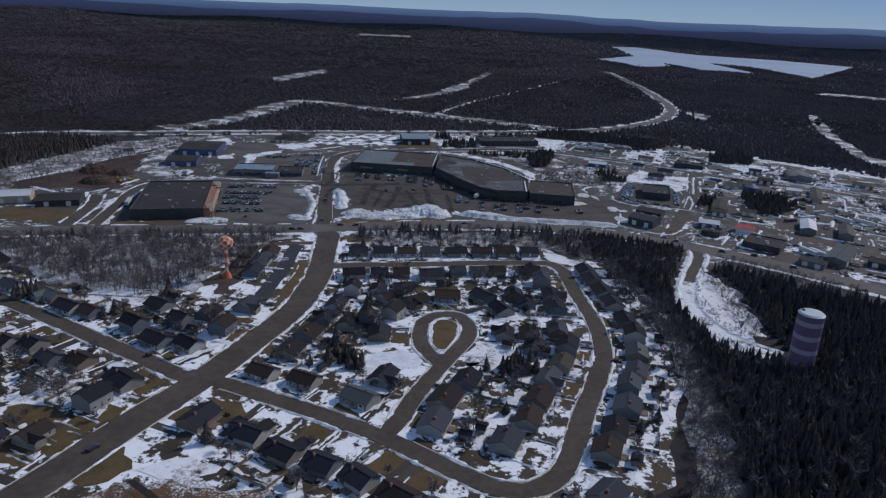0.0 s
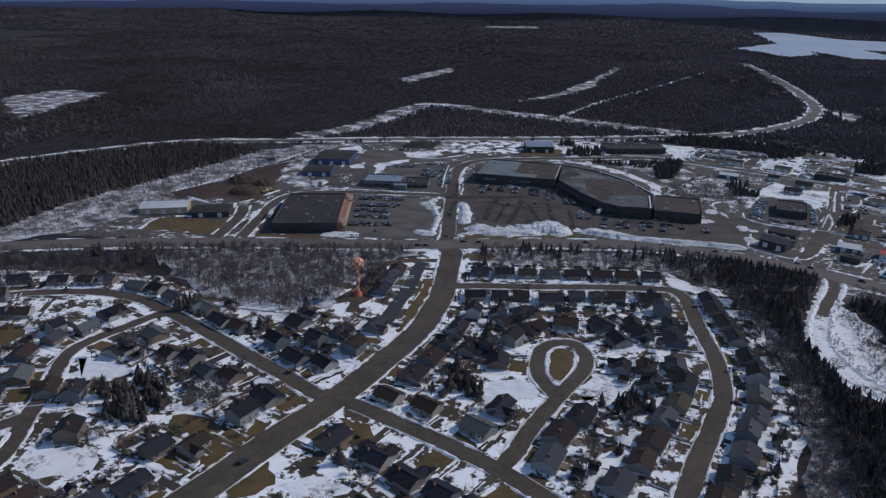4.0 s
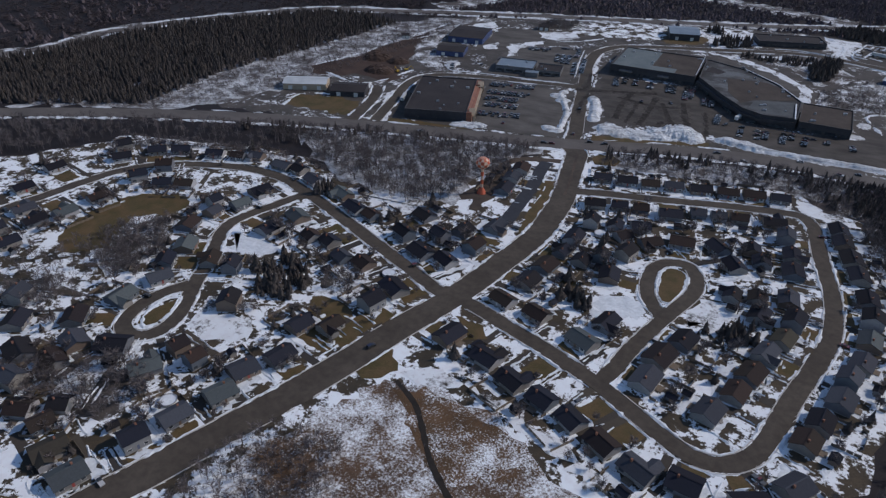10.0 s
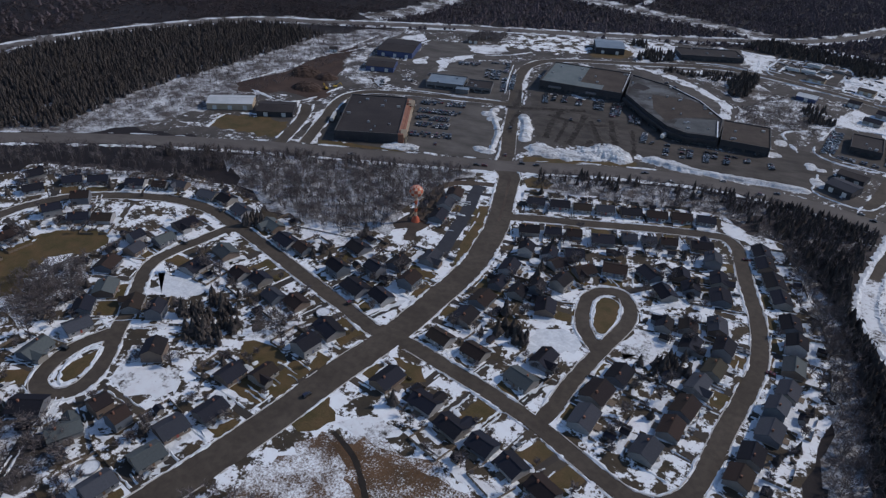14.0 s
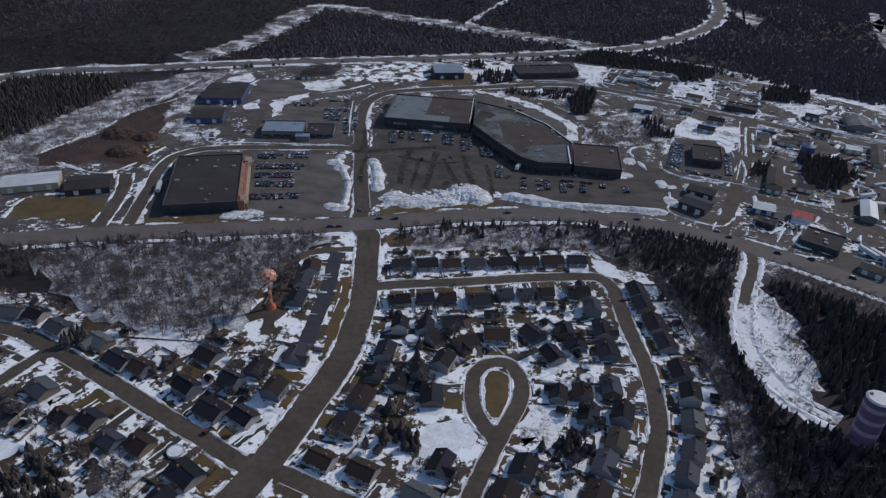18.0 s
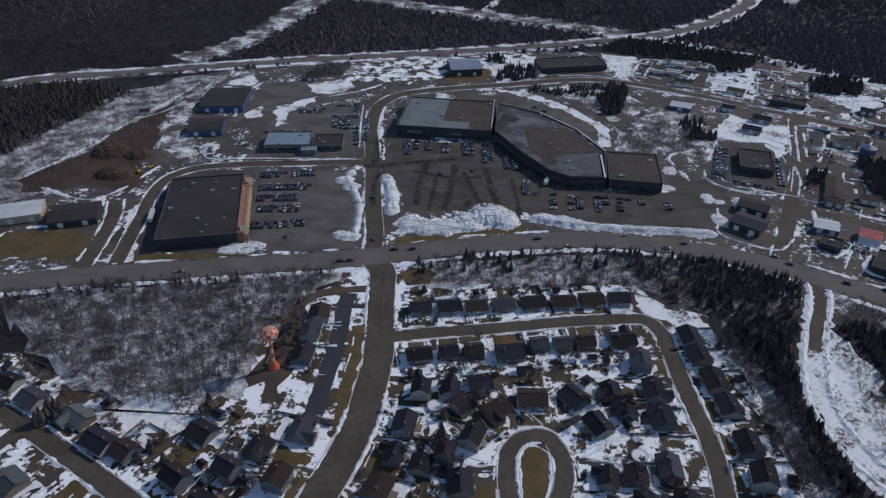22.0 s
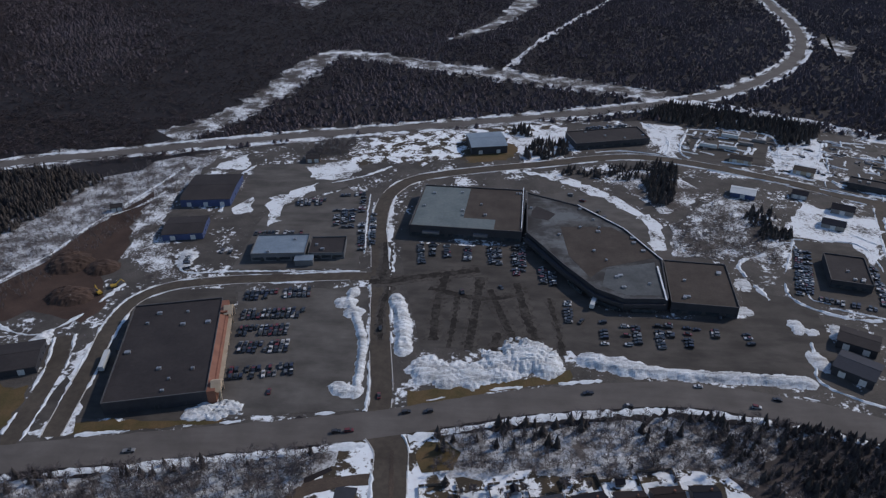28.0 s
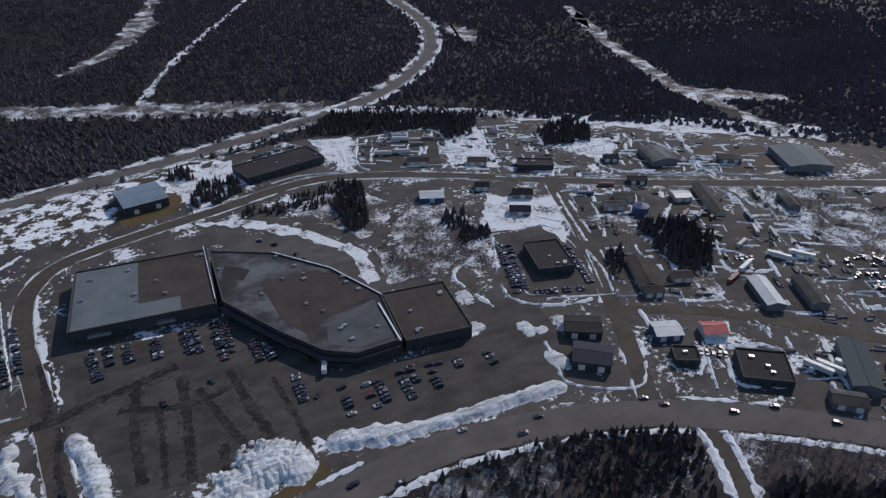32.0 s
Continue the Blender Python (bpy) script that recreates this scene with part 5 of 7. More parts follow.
# ---- water towers ----
def striped_tank(radius, height):
    top = tagged(new("water_tank"), "tall purple striped standpipe tank with a white top", "water tank")
    dark, light = plain("purple_paint", (0.09, 0.055, 0.12), (0.13, 0.085, 0.16), 0.3, 0.6, 0), plain("pale_purple_paint", (0.24, 0.2, 0.27), (0.3, 0.26, 0.33), 0.3, 0.6, 0)
    z, i = 0.0, 0
    while z < height - 0.1:
        step = min(height - z, 4.6 if i % 2 == 0 else 2.2)
        part("band", cylinder(radius, radius, z, z + step, 48), dark if i % 2 == 0 else light, top)
        z += step
        i += 1
    part("top_plate", cylinder(radius + 0.1, radius - 0.8, z, z + 0.7, 48), M_roofwhite, top, "white steel top")
    part("hatch", cylinder(0.8, 0.8, z + 0.7, z + 1.2, 12, -radius * 0.5, radius * 0.4), M_metal_dark, top)
    for s in (-0.3, 0.2):
        part("ladder_rail", boxes((radius, radius + 0.3, s, s + 0.1, 1, z)), M_metal, top)
    return top


at_pose(striped_tank(5.7, 30), 168, 297, 0)


def ball_tower():
    top = tagged(new("water_tower"), "red and white checked ball water tower on a slim stem", "water tower")
    red, white = plain("red_paint", (0.45, 0.075, 0.03), (0.55, 0.12, 0.05), 0.4, 0.6, 0), plain("cream_paint", (0.5, 0.34, 0.25), (0.6, 0.44, 0.34), 0.4, 0.6, 0)
    bm = cylinder(3.2, 1.0, 0, 4, 20)
    part("base", bm, red, top)
    for i in range(5):
        part("stem", cylinder(0.9, 0.9, 4 + i * 2.8, 6.8 + i * 2.8, 16), white if i % 2 == 0 else red, top)
    nu, nv, rad, zc = 12, 6, 4.6, 21.5
    for j in range(nv):
        for i in range(nu):
            bm = bmesh.new()
            q = []
            for dj, di in ((0, 0), (0, 1), (1, 1), (1, 0)):
                th, ph = math.pi * ((j + dj) / nv - 0.5), math.tau * (i + di) / nu
                q.append((rad * math.cos(th) * math.cos(ph), rad * math.cos(th) * math.sin(ph), zc + rad * 0.85 * math.sin(th)))
            q = [p for k, p in enumerate(q) if (Vector(p) - Vector(q[k - 1])).length > 1e-4]
            bm.faces.new([bm.verts.new(p) for p in q])
            part("panel", bm, (red, white)[(i + j) % 2], top)
    return top


at_pose(ball_tower(), -125, 382, 0)

# ---- roof details of the shops ----
part("roof_patch", boxes((-38.5, -3, -31.8, 31.8, 8.33, 8.37), (-3, 20, -31.8, -17, 8.33, 8.37)), M_roofpale, supermarket, "pale grey renewed roof")
part("canopy", boxes((-30, -18, -36.5, -33.1, 4.2, 5.4), (6, 16, -36.5, -33.1, 4.2, 5.4)), M_wallgrey, supermarket, "entrance canopy")
part("roof_patch", prism([(-5, 696), (-1, 704), (12, 692), (6, 682), (-6, 687)], 8.33, 8.40), M_flatroof, mall, "dark sunken roof patch")
part("roof_patch", prism([(14, 673), (49, 674), (60, 660), (72, 634), (37, 620), (27, 608), (16, 634)], 8.33, 8.375), M_roofbrown, mall, "brown roof section")
part("roof_patch", prism([(38, 618), (70, 628), (67, 590), (46, 590), (33, 599)], 8.33, 8.37), M_roofpatchy, mall, "pale stained roof section")
for ax_, ay_, bx_, by_, w_ in ((-9.5, 733, -13.5, 668, 0.25), (70.5, 622, 68.5, 584, 0.5), (75.2, 630, 57.4, 671, 0.35), (57.4, 671, 29.2, 706, 0.35)):
    d_ = Vector((bx_ - ax_, by_ - ay_)).normalized()
    q_ = Vector((-d_.y, d_.x)) * w_
    part("snow_strip", prism([(ax_ - q_.x, ay_ - q_.y), (bx_ - q_.x, by_ - q_.y), (bx_ + q_.x, by_ + q_.y), (ax_ + q_.x, ay_ + q_.y)][::-1], 9.14, 9.4), M_snow, mall, "strip of snow along the parapet")
part("fascia", prism([(-12.2, 661), (10, 619.5), (27.6, 592.6), (43.5, 582.7), (68, 583.4), (68, 585.3), (44, 584.6), (28.6, 594.2), (11.8, 621), (-10.4, 662.6)], 3.6, 6.2), M_walldark, mall, "grey canopy along the shop fronts")
for fx, fy, tn in ((-2, 646, -62), (18, 607, -58), (36, 588, -32), (56, 584, 1)):
    ob = part("window", boxes((-7, 7, -0.05, 0.1, 0.6, 3.2)), M_glass, mall)
    ob.matrix_basis = pose(fx - 0.4, fy - 1.0, 0, 0, 0, tn)
part("front", boxes((25.1, 28.5, -42, 26, 0, 6.6), (25.1, 29.2, 26, 38, 0, 8.3), (25.1, 29.2, -42.5, -34, 0, 8.0)), M_wallred, large_shop, "brick-red shop front")
for i in range(7):
    part("column", boxes((30.4, 31.1, -38 + i * 10.5, -37.3 + i * 10.5, 0, 4.2)), M_walltan, large_shop)
part("awning", boxes((28.5, 31.6, -40, 28, 4.2, 4.7)), M_walltan, large_shop, "tan awning over the walk")
for gy in (30, -37):
    bm = bmesh.new()
    a_ = [bm.verts.new((x_, gy + s_, z_)) for x_ in (27, 31.9) for s_, z_ in ((-5, 6.8), (5, 6.8), (0, 10.2))]
    for q_ in ((0, 2, 1), (3, 4, 5), (0, 1, 4, 3), (1, 2, 5, 4), (2, 0, 3, 5)):
        bm.faces.new([a_[k_] for k_ in q_])
    part("gable", bm, M_walltan, large_shop, "tan entrance gable")
    for s_ in (-4.6, 4.6):
        part("column", boxes((31.2, 31.9, gy + s_ - 0.35, gy + s_ + 0.35, 0, 6.8)), M_walltan, large_shop)
bm = bmesh.new()
for y0_, y1_ in ((-34, 25),):
    v_ = [bm.verts.new(p_) for p_ in ((25.1, y0_, 8.0), (29.6, y0_, 5.6), (29.6, y1_, 5.6), (25.1, y1_, 8.0), (25.1, y0_, 7.7), (29.6, y0_, 5.3), (29.6, y1_, 5.3), (25.1, y1_, 7.7))]
    for q_ in ((0, 1, 2, 3), (7, 6, 5, 4), (0, 4, 5, 1), (1, 5, 6, 2), (2, 6, 7, 3), (3, 7, 4, 0)):
        bm.faces.new([v_[k_] for k_ in q_])
part("front_roof", bm, M_wallred, large_shop, "sloping brick-red front roof")
part("loading_bay", boxes((-29, -25.1, 5, 14, 0, 4.5)), M_walldark, large_shop)

# ---- snow, lawns and soil between the buildings ----
def ground_patch(name, pts, z, material, label, rough=1.5, step=4):
    return area("ground_" + name, pts, z + 0.0025, material, label, rough, step)


ground_patch("mall_snow", [(-6, 783), (20, 782), (58, 744), (82, 708), (90, 694), (84, 658), (76, 658), (79, 696), (54, 734), (18, 768)], 0.12, M_snowfield, "curved bank of old snow behind the mall")
ground_patch("street_snow", [(-101, 622), (-111, 684), (-114, 730), (-110, 742), (-106, 684), (-97, 622)], 0.12, M_snowfield, "strip of snow beside the street", 0.8)
ground_patch("west_snow", [(-297, 682), (-301, 723), (-295, 756), (-283, 736), (-278, 688), (-274, 667), (-262, 657), (-236, 611), (-254, 603), (-269, 623), (-284, 636)], 0.1, M_scrub, "snowy scrub between workshops")
ground_patch("yard_snow", [(-199, 680), (-208, 726), (-177, 754), (-175, 740), (-195, 712), (-192, 685)], 0.12, M_snowfield, "snow pushed to the edge of a yard")
ground_patch("yard_snow_two", [(-233, 706), (-223, 726), (-215, 702), (-228, 697)], 0.12, M_snowfield, "patch of ploughed snow", 1)
ground_patch("north_snow", [(-277, 780), (-253, 812), (-242, 779)], 0.1, M_snowfield, "patch of snow behind a workshop")
ground_patch("north_snow_two", [(-195, 787), (-158, 801), (-145, 783), (-156, 762), (-179, 761)], 0.1, M_snowfield, "snow patch by the road bend")
ground_patch("hall_lawn", [(-58, 800), (-20, 806), (-10, 838), (-20, 850), (-55, 815)], 0.1, M_lawn, "brown lawn before the hall")
ground_patch("spruce_snow", [(-16, 866), (37, 891), (40, 838), (-5, 801)], 0.08, M_snowfield, "snowy ground under spruces")
ground_patch("east_snow", [(112, 905), (148, 893), (129, 822), (119, 824), (113, 857)], 0.1, M_snowfield, "wedge of snow beside the long building")
ground_patch("east_yard", [(145, 890), (224, 885), (262, 850), (235, 778), (219, 777), (200, 800), (150, 815)], 0.08, M_industry, "gravel yard with snow at its edges")
ground_patch("scrub_cross", [(246, 660), (262, 668), (290, 640), (284, 582), (262, 545), (250, 548), (262, 592), (266, 634)], 0.1, M_scrub, "snowy scrub between workshops")
ground_patch("east_plot", [(379, 664), (374, 594), (385, 529), (450, 575), (434, 636)], 0.08, M_scrub, "snowy plot of brush and scrap")
ground_patch("east_strip", [(325, 599), (304, 501), (320, 478), (350, 538), (362, 582)], 0.1, M_industry, "gravel strip with dirty snow")
ground_patch("north_plot", [(318, 800), (375, 787), (330, 745), (312, 768)], 0.09, M_snowfield, "snowy plot by the road")
ground_patch("north_plot_two", [(265, 852), (308, 840), (268, 760), (236, 776)], 0.09, M_industry, "gravel plot edged with snow")
ground_patch("railway_snow", [(70, 939), (163, 962), (317, 885), (490, 768), (565, 700), (568, 665), (437, 785), (330, 862), (202, 914)], 0.07, M_scrub, "snowy strip at the forest edge", 4, 12)
ground_patch("access_snow", [(-258, 469), (-244, 489), (-262, 518), (-259, 565), (-253, 560), (-246, 501), (-235, 477), (-238, 468)], 0.13, M_snowfield, "ploughed snow beside the service road")
ground_patch("access_lawn", [(-330, 470), (-272, 470), (-272, 500), (-300, 506), (-335, 495)], 0.09, M_lawn, "brown lawn with snow before the workshops")
ground_patch("shop_lawn", [(-240, 470), (-165, 482), (-165, 488), (-240, 478)], 0.1, M_lawn, "brown grass verge before the shop", 0.8)
ground_patch("highway_lawn", [(-76, 497), (-20, 514), (8, 520), (8, 528), (-30, 518), (-76, 508)], 0.11, M_lawn, "brown grass verge under the snow mound", 0.8)
ground_patch("corner_lawn", [(-69, 466), (-65, 474), (-55, 475), (-48, 468), (-51, 458), (-65, 455)], 0.1, M_lawn, "round brown lawn at the street corner", 0.4, 4)
ground_patch("west_lawn", [(-335, 280), (-327, 292), (-298, 305), (-286, 293), (-293, 278), (-309, 271), (-307, 257), (-296, 235), (-314, 220), (-331, 233), (-338, 252)], 0.1, M_lawn, "large brown lawn among houses")
ground_patch("park_lawn", [(-165, 228), (-167, 238), (-161, 241), (-152, 241), (-144, 235), (-140, 232), (-148, 224), (-154, 216)], 0.1, M_lawn, "round brown lawn behind houses", 0.7)
ground_patch("meadow_brown", [(-99, 192), (-82, 197), (-46, 185), (-30, 174), (-40, 165), (-63, 153), (-80, 168)], 0.1, M_meadow, "brown grass of the meadow flecked with snow")
strip("ground_meadow_path", smooth_line([(-102, 198), (-89, 188), (-81, 177), (-72, 163), (-62, 152), (-48, 138), (-30, 118)], 3), 2.4, 0.2, M_path, "narrow dark footpath across the meadow", wobble=0.15)
ground_patch("tower_soil", [(-136, 368), (-118, 372), (-112, 420), (-124, 440), (-130, 410)], 0.09, M_dirt, "brown soil round the water tower")
ground_patch("street_verge", [(-84, 419), (-82, 392), (-83, 360), (-87, 337), (-91, 367), (-91, 397), (-91, 418)], 0.09, M_lawn, "brown grass verge beside the wide street", 0.8)
ground_patch("corner_yard", [(-130, 274), (-114, 267), (-121, 250), (-128, 257)], 0.09, M_lawn, "brown corner lawn edged with snow", 0.6)
ground_patch("main_lawns", [(-138, 236), (-126, 240), (-124, 236), (-135, 211), (-143, 213)], 0.09, M_lawn, "brown lawns between houses and the wide street", 0.6)
ground_patch("south_corner_lawn", [(-94, 252), (-80, 249), (-74, 240), (-84, 236)], 0.1, M_lawn, "brown corner lawn beside a drive", 0.5, 3)
ground_patch("block_lawn", [(-55, 305), (-50, 311), (-45, 306), (-45, 299), (-53, 296)], 0.1, M_lawn, "olive patch of grass inside the block", 0.8, 3)
ground_patch("street_verge_two", [(-124, 224), (-112, 216), (-104, 204), (-112, 192), (-120, 196), (-130, 190)], 0.09, M_lawn, "brown verge at the meadow", 1)
ground_patch("close_island", [(-4, 331), (-1, 337), (6, 337), (8.5, 332), (7.5, 319), (3, 304), (-1, 304), (-4, 310)], 0.15, M_lawn, "grassy island with a rim of snow", 0.3, 2)
ground_patch("northwest_island", [(-228, 211), (-225, 209), (-224, 195), (-227, 187), (-233, 187), (-236, 193), (-232, 204)], 0.15, M_lawn, "small island of grass and snow", 0.3, 2)
for pts_, wide_ in (([(-112, 610), (-101, 610), (-84, 616), (-63, 621), (-42, 627)], 9), ([(-63, 620), (-67, 587), (-67, 551)], 7.5), ([(-41, 618), (-44, 577), (-47, 543)], 8), ([(-35, 604), (-27, 573), (-21, 552)], 7), ([(-18, 612), (-14, 579), (-9, 554)], 8), ([(1, 596), (4, 565), (5, 541)], 4), ([(-104, 612), (-105, 641), (-108, 660)], 7), ([(-73, 604), (-42, 594), (-18, 598)], 7), ([(-98, 605), (-100, 580), (-97, 550)], 5), ([(-30, 560), (-33, 545), (-30, 536)], 6), ([(-55, 596), (-56, 570), (-58, 545)], 4)):
    strip("pavement_damp_edge", smooth_line(pts_, 2.0), wide_ * 1.3, 0.152, M_damp, "damp edge of a wet track", wobble=0.8)
    strip("pavement_wet_track", smooth_line(pts_, 2.0), wide_ * 0.62, 0.185, M_wet, "dark wet track across the car park", wobble=0.45)
ground_patch("garden_snow", [(-208, 194), (-214, 220), (-209, 222), (-204, 206), (-187, 212), (-177, 198), (-195, 188)], 0.1, M_snowfield, "wide garden snow between houses")
ground_patch("garden_snow_two", [(-171, 242), (-164, 254), (-145, 262), (-150, 243)], 0.1, M_snowfield, "snow field behind a row of houses")
ground_patch("garden_snow_three", [(-103, 204), (-90, 213), (-50, 201), (-6, 178), (-14, 172), (-46, 192), (-74, 208), (-88, 198)], 0.12, M_snowfield, "strip of snow behind the gardens")
ground_patch("garden_snow_four", [(66, 454), (100, 433), (115, 372), (107, 363), (99, 416), (67, 438)], 0.1, M_snowfield, "snow at the edge of the wood")
ground_patch("garden_snow_five", [(17, 313), (24, 314), (37, 311), (32, 297), (25, 283), (22, 296), (12, 287), (10, 292)], 0.1, M_snowfield, "open snow inside the block")
ground_patch("garden_snow_six", [(-31, 296), (-19, 301), (-10, 297), (-7, 292), (-10, 282), (-17, 281), (-28, 282), (-34, 286)], 0.1, M_snow, "open snow beside the dead-end street", 1, 3)
ground_patch("garden_snow_seven", [(-240, 278), (-213, 276), (-206, 267), (-216, 260), (-232, 259)], 0.1, M_snow, "open snow beside the northwest street", 1, 3)
ground_patch("garden_snow_eight", [(-296, 305), (-276, 307), (-277, 289), (-284, 290)], 0.12, M_snow, "white snow beside a brown lawn", 0.8)
ground_patch("garden_snow_nine", [(-222, 350), (-170, 362), (-139, 346), (-161, 334), (-204, 344)], 0.1, M_snowfield, "snow between gardens and the wood")
snow_edges("snow_bank", np.array([(8.5, 320), (8.5, 333), (3, 338), (-2, 337), (-4.5, 331), (-4, 309), (0, 303), (4, 305), (8, 318)], float), 0, "rim of snow round the grassy island", -0.3, 0.5, 1.3, (1,), cross=False)
snow_edges("snow_bank", np.array([(-224, 192), (-225, 206), (-229, 213), (-235, 204), (-234, 192), (-228, 186), (-224, 191)], float), 0, "rim of snow round the small island", -0.5, 0.6, 1.8, (1,), cross=False)
for pts, nm in (([(163, 672), (174, 668), (166, 630), (160, 604), (170, 598)], "car dealer"), ([(168, 594), (190, 586), (208, 580)], "dealer's front"), ([(205, 588), (215, 612), (230, 650)], "dealer's side"), ([(-243, 640), (-236, 616), (-200, 618), (-120, 622)], "showroom yard"), ([(-120, 640), (-126, 690), (-130, 735)], "showroom cars")):
    snow_edges("snow_bank", np.array(pts, float), 0, "thin snow bank by the " + nm, -0.4, 0.5, 1.1, (1,), cross=False)

for spec, lab in (([(141, 573, 5, 7, 1.0), (147, 569, 5, 4, 0.8)], "heap of dirty snow in the lot"), ([(163, 571, 4, 6, 1.0), (160, 565, 4, 3, 0.8)], "heap of snow beside a workshop"), ([(142, 543, 5, 9, 1.1)], "snow heap at the lot's edge"), ([(123, 616, 5, 8, 0.5)], "round patch of snow beside a shop"), ([(116, 588, 5, 5, 0.4)], "flat patch of snow beside a shop"), ([(-170, 490, 12, 6, 1.6), (-180, 485, 8, 3, 1)], "snow heap at the corner of the car park"), ([(-240, 632, 6, 12, 1.2)], "snow heap at the yard's edge"), ([(-290, 540, 6, 10, 2)], "heap of snow beside a workshop")):
    mound("snow_mound", spec, M_pile, lab, "snow mound", 0.8, 0.6, 2.2)
for spec in ([(-316, 622, 15, 13, 6)], [(-296, 584, 15, 10, 5.0)], [(-292, 618, 11, 10, 4)]):
    mound("soil_mound", spec, M_pit, "heap of brown soil in the gravel pit", "soil mound", 1.2, 0.08, 0.3)


def blobs(name, places, lo, hi, thick, material, label):
    """Irregular low patches lying on the ground, as one mesh."""
    vs, fs = [], []
    for x, y, turn in places:
        n = 12
        r0, sq, base = RNG.uniform(lo, hi), RNG.uniform(0.35, 0.8), len(vs)
        ca, sa = math.cos(radians(turn)), math.sin(radians(turn))
        rim = r0 * (1 + RNG.normal(0, 0.24, n))
        vs.append((x, y, 0.12 + thick))
        for k, (q, z) in enumerate([(0.72, 0.12 + thick * 0.8)] * n + [(1.0, 0.05)] * n):
            a = (k % n) * math.tau / n
            px, py = rim[k % n] * q * math.cos(a), rim[k % n] * q * sq * math.sin(a)
            vs.append((x + px * ca - py * sa, y + px * sa + py * ca, z))
        for k in range(n):
            k2 = (k + 1) % n
            fs += [(base, base + 1 + k, base + 1 + k2), (base + 1 + k, base + 1 + n + k, base + 1 + n + k2), (base + 1 + k, base + 1 + n + k2, base + 1 + k2)]
    return tagged(np_mesh(name, vs, fs, material), label, "ground patches", "", "stuff")


def lot_shapes(name, rects, material, label, rough, z):
    """Uneven four-sided patches of ground (x, y, turn, x0, x1, y0, y1), as one mesh."""
    vs, fs = [], []
    for k, (x, y, turn, x0, x1, y0, y1) in enumerate(rects):
        ca, sa = math.cos(radians(turn)), math.sin(radians(turn))
        ring = []
        for (ax, ay), (bx, by) in zip(((x0, y0), (x1, y0), (x1, y1), (x0, y1)), ((x1, y0), (x1, y1), (x0, y1), (x0, y0))):
            n = max(2, int(math.hypot(bx - ax, by - ay) / 2.2))
            ring += [(ax + (bx - ax) * i / n + RNG.normal(0, rough), ay + (by - ay) * i / n + RNG.normal(0, rough)) for i in range(n)]
        base, lift = len(vs), z + (k % 7) * 0.004
        cx, cy = (x0 + x1) / 2, (y0 + y1) / 2
        vs += [(x + px * ca - py * sa, y + px * sa + py * ca, lift) for px, py in [(cx, cy), *ring]]
        fs += [(base, base + 1 + i, base + 1 + (i + 1) % len(ring)) for i in range(len(ring))]
    return tagged(np_mesh(name, vs, fs, material), label, "ground patches", "", "stuff")


snow_at, lawn_at, back_at = [], [], []
for (hx, hy, turn), reach in zip(HOUSE_AT, FRONTS):
    if random.random() < 0.55 and reach > 8:
        lawn_at.append((hx, hy, turn, random.uniform(-7, -5), random.uniform(3, 7), -reach + 0.8, -5.6))
    if random.random() < 0.5:
        side = random.choice((-1, 1))
        back_at.append((hx, hy, turn, *sorted((side * random.uniform(5.5, 7), side * random.uniform(9, 11.5))), random.uniform(-8, -3), random.uniform(4, 9)))
    if random.random() < 0.72:
        back_at.append((hx, hy, turn, random.uniform(-9, -3), random.uniform(3, 9), 5.8, random.uniform(8.5, 12.5)))
    if random.random() < 0.6:
        back_at.append((hx, hy, turn, random.uniform(-7, -4), random.uniform(0, 6), random.uniform(-9, -7.5), -5.4))
    r = Matrix.Rotation(radians(turn), 2)
    for _ in range(2):
        o = r @ Vector((random.uniform(-10, 10), random.uniform(-10, 14)))
        if min(distance_to(l, np.array([[hx + o.x, hy + o.y]]))[0] - half for l, half in LOT_STREETS) < 2.5:
            continue
        snow_at.append((hx + o.x, hy + o.y, turn + random.uniform(-15, 15)))
lot_shapes("lawn_patches", lawn_at, M_lawn, "brown front lawns between melting snow", 0.35, 0.075)
lot_shapes("yard_snow", back_at, M_snow, "old snow lying beside and behind the houses", 0.75, 0.125)
blobs("snow_patches", snow_at, 1.2, 3.2, 0.15, M_snow, "patches of old snow in the yards")

# ---- single trees in the yards ----
def tree_kind(name, label, shape, material, height, widen=1.0):
    top = tagged(new(name), label, "tree")
    part("trunk", cylinder(0.22, 0.08, 0, height * 0.75, 7), M_bark, top)
    v, f = shape
    crown = np_mesh("crown", v * np.array((height * widen, height * widen, height)), f, material)
    crown.parent = top
    return top


YARD_CONIFERS = [tree_kind("spruce", "dark green spruce tree in a yard", conifer_shape(90 + i, 8, 10), M_spruce, h, 1.2) for i, h in enumerate((8.0, 11.0, 6.5))]
YARD_BARE = [tree_kind("bare_tree", "leafless grey tree in a yard", bare_shape(95 + i, 46, 0.02), M_twigs_near, h, 1.15) for i, h in enumerate((8.0, 10.0, 6.5))]


def plant(kinds, x, y):
    k = random.choice(kinds)
    s = random.uniform(0.75, 1.2)
    m = pose(x, y, 0, 0, 0, random.uniform(0, 360)) @ Matrix.Diagonal((s, s, s, 1))
    if id(k) not in USED:
        USED.add(id(k))
        k.matrix_basis = m
    else:
        copy_thing(k, m)


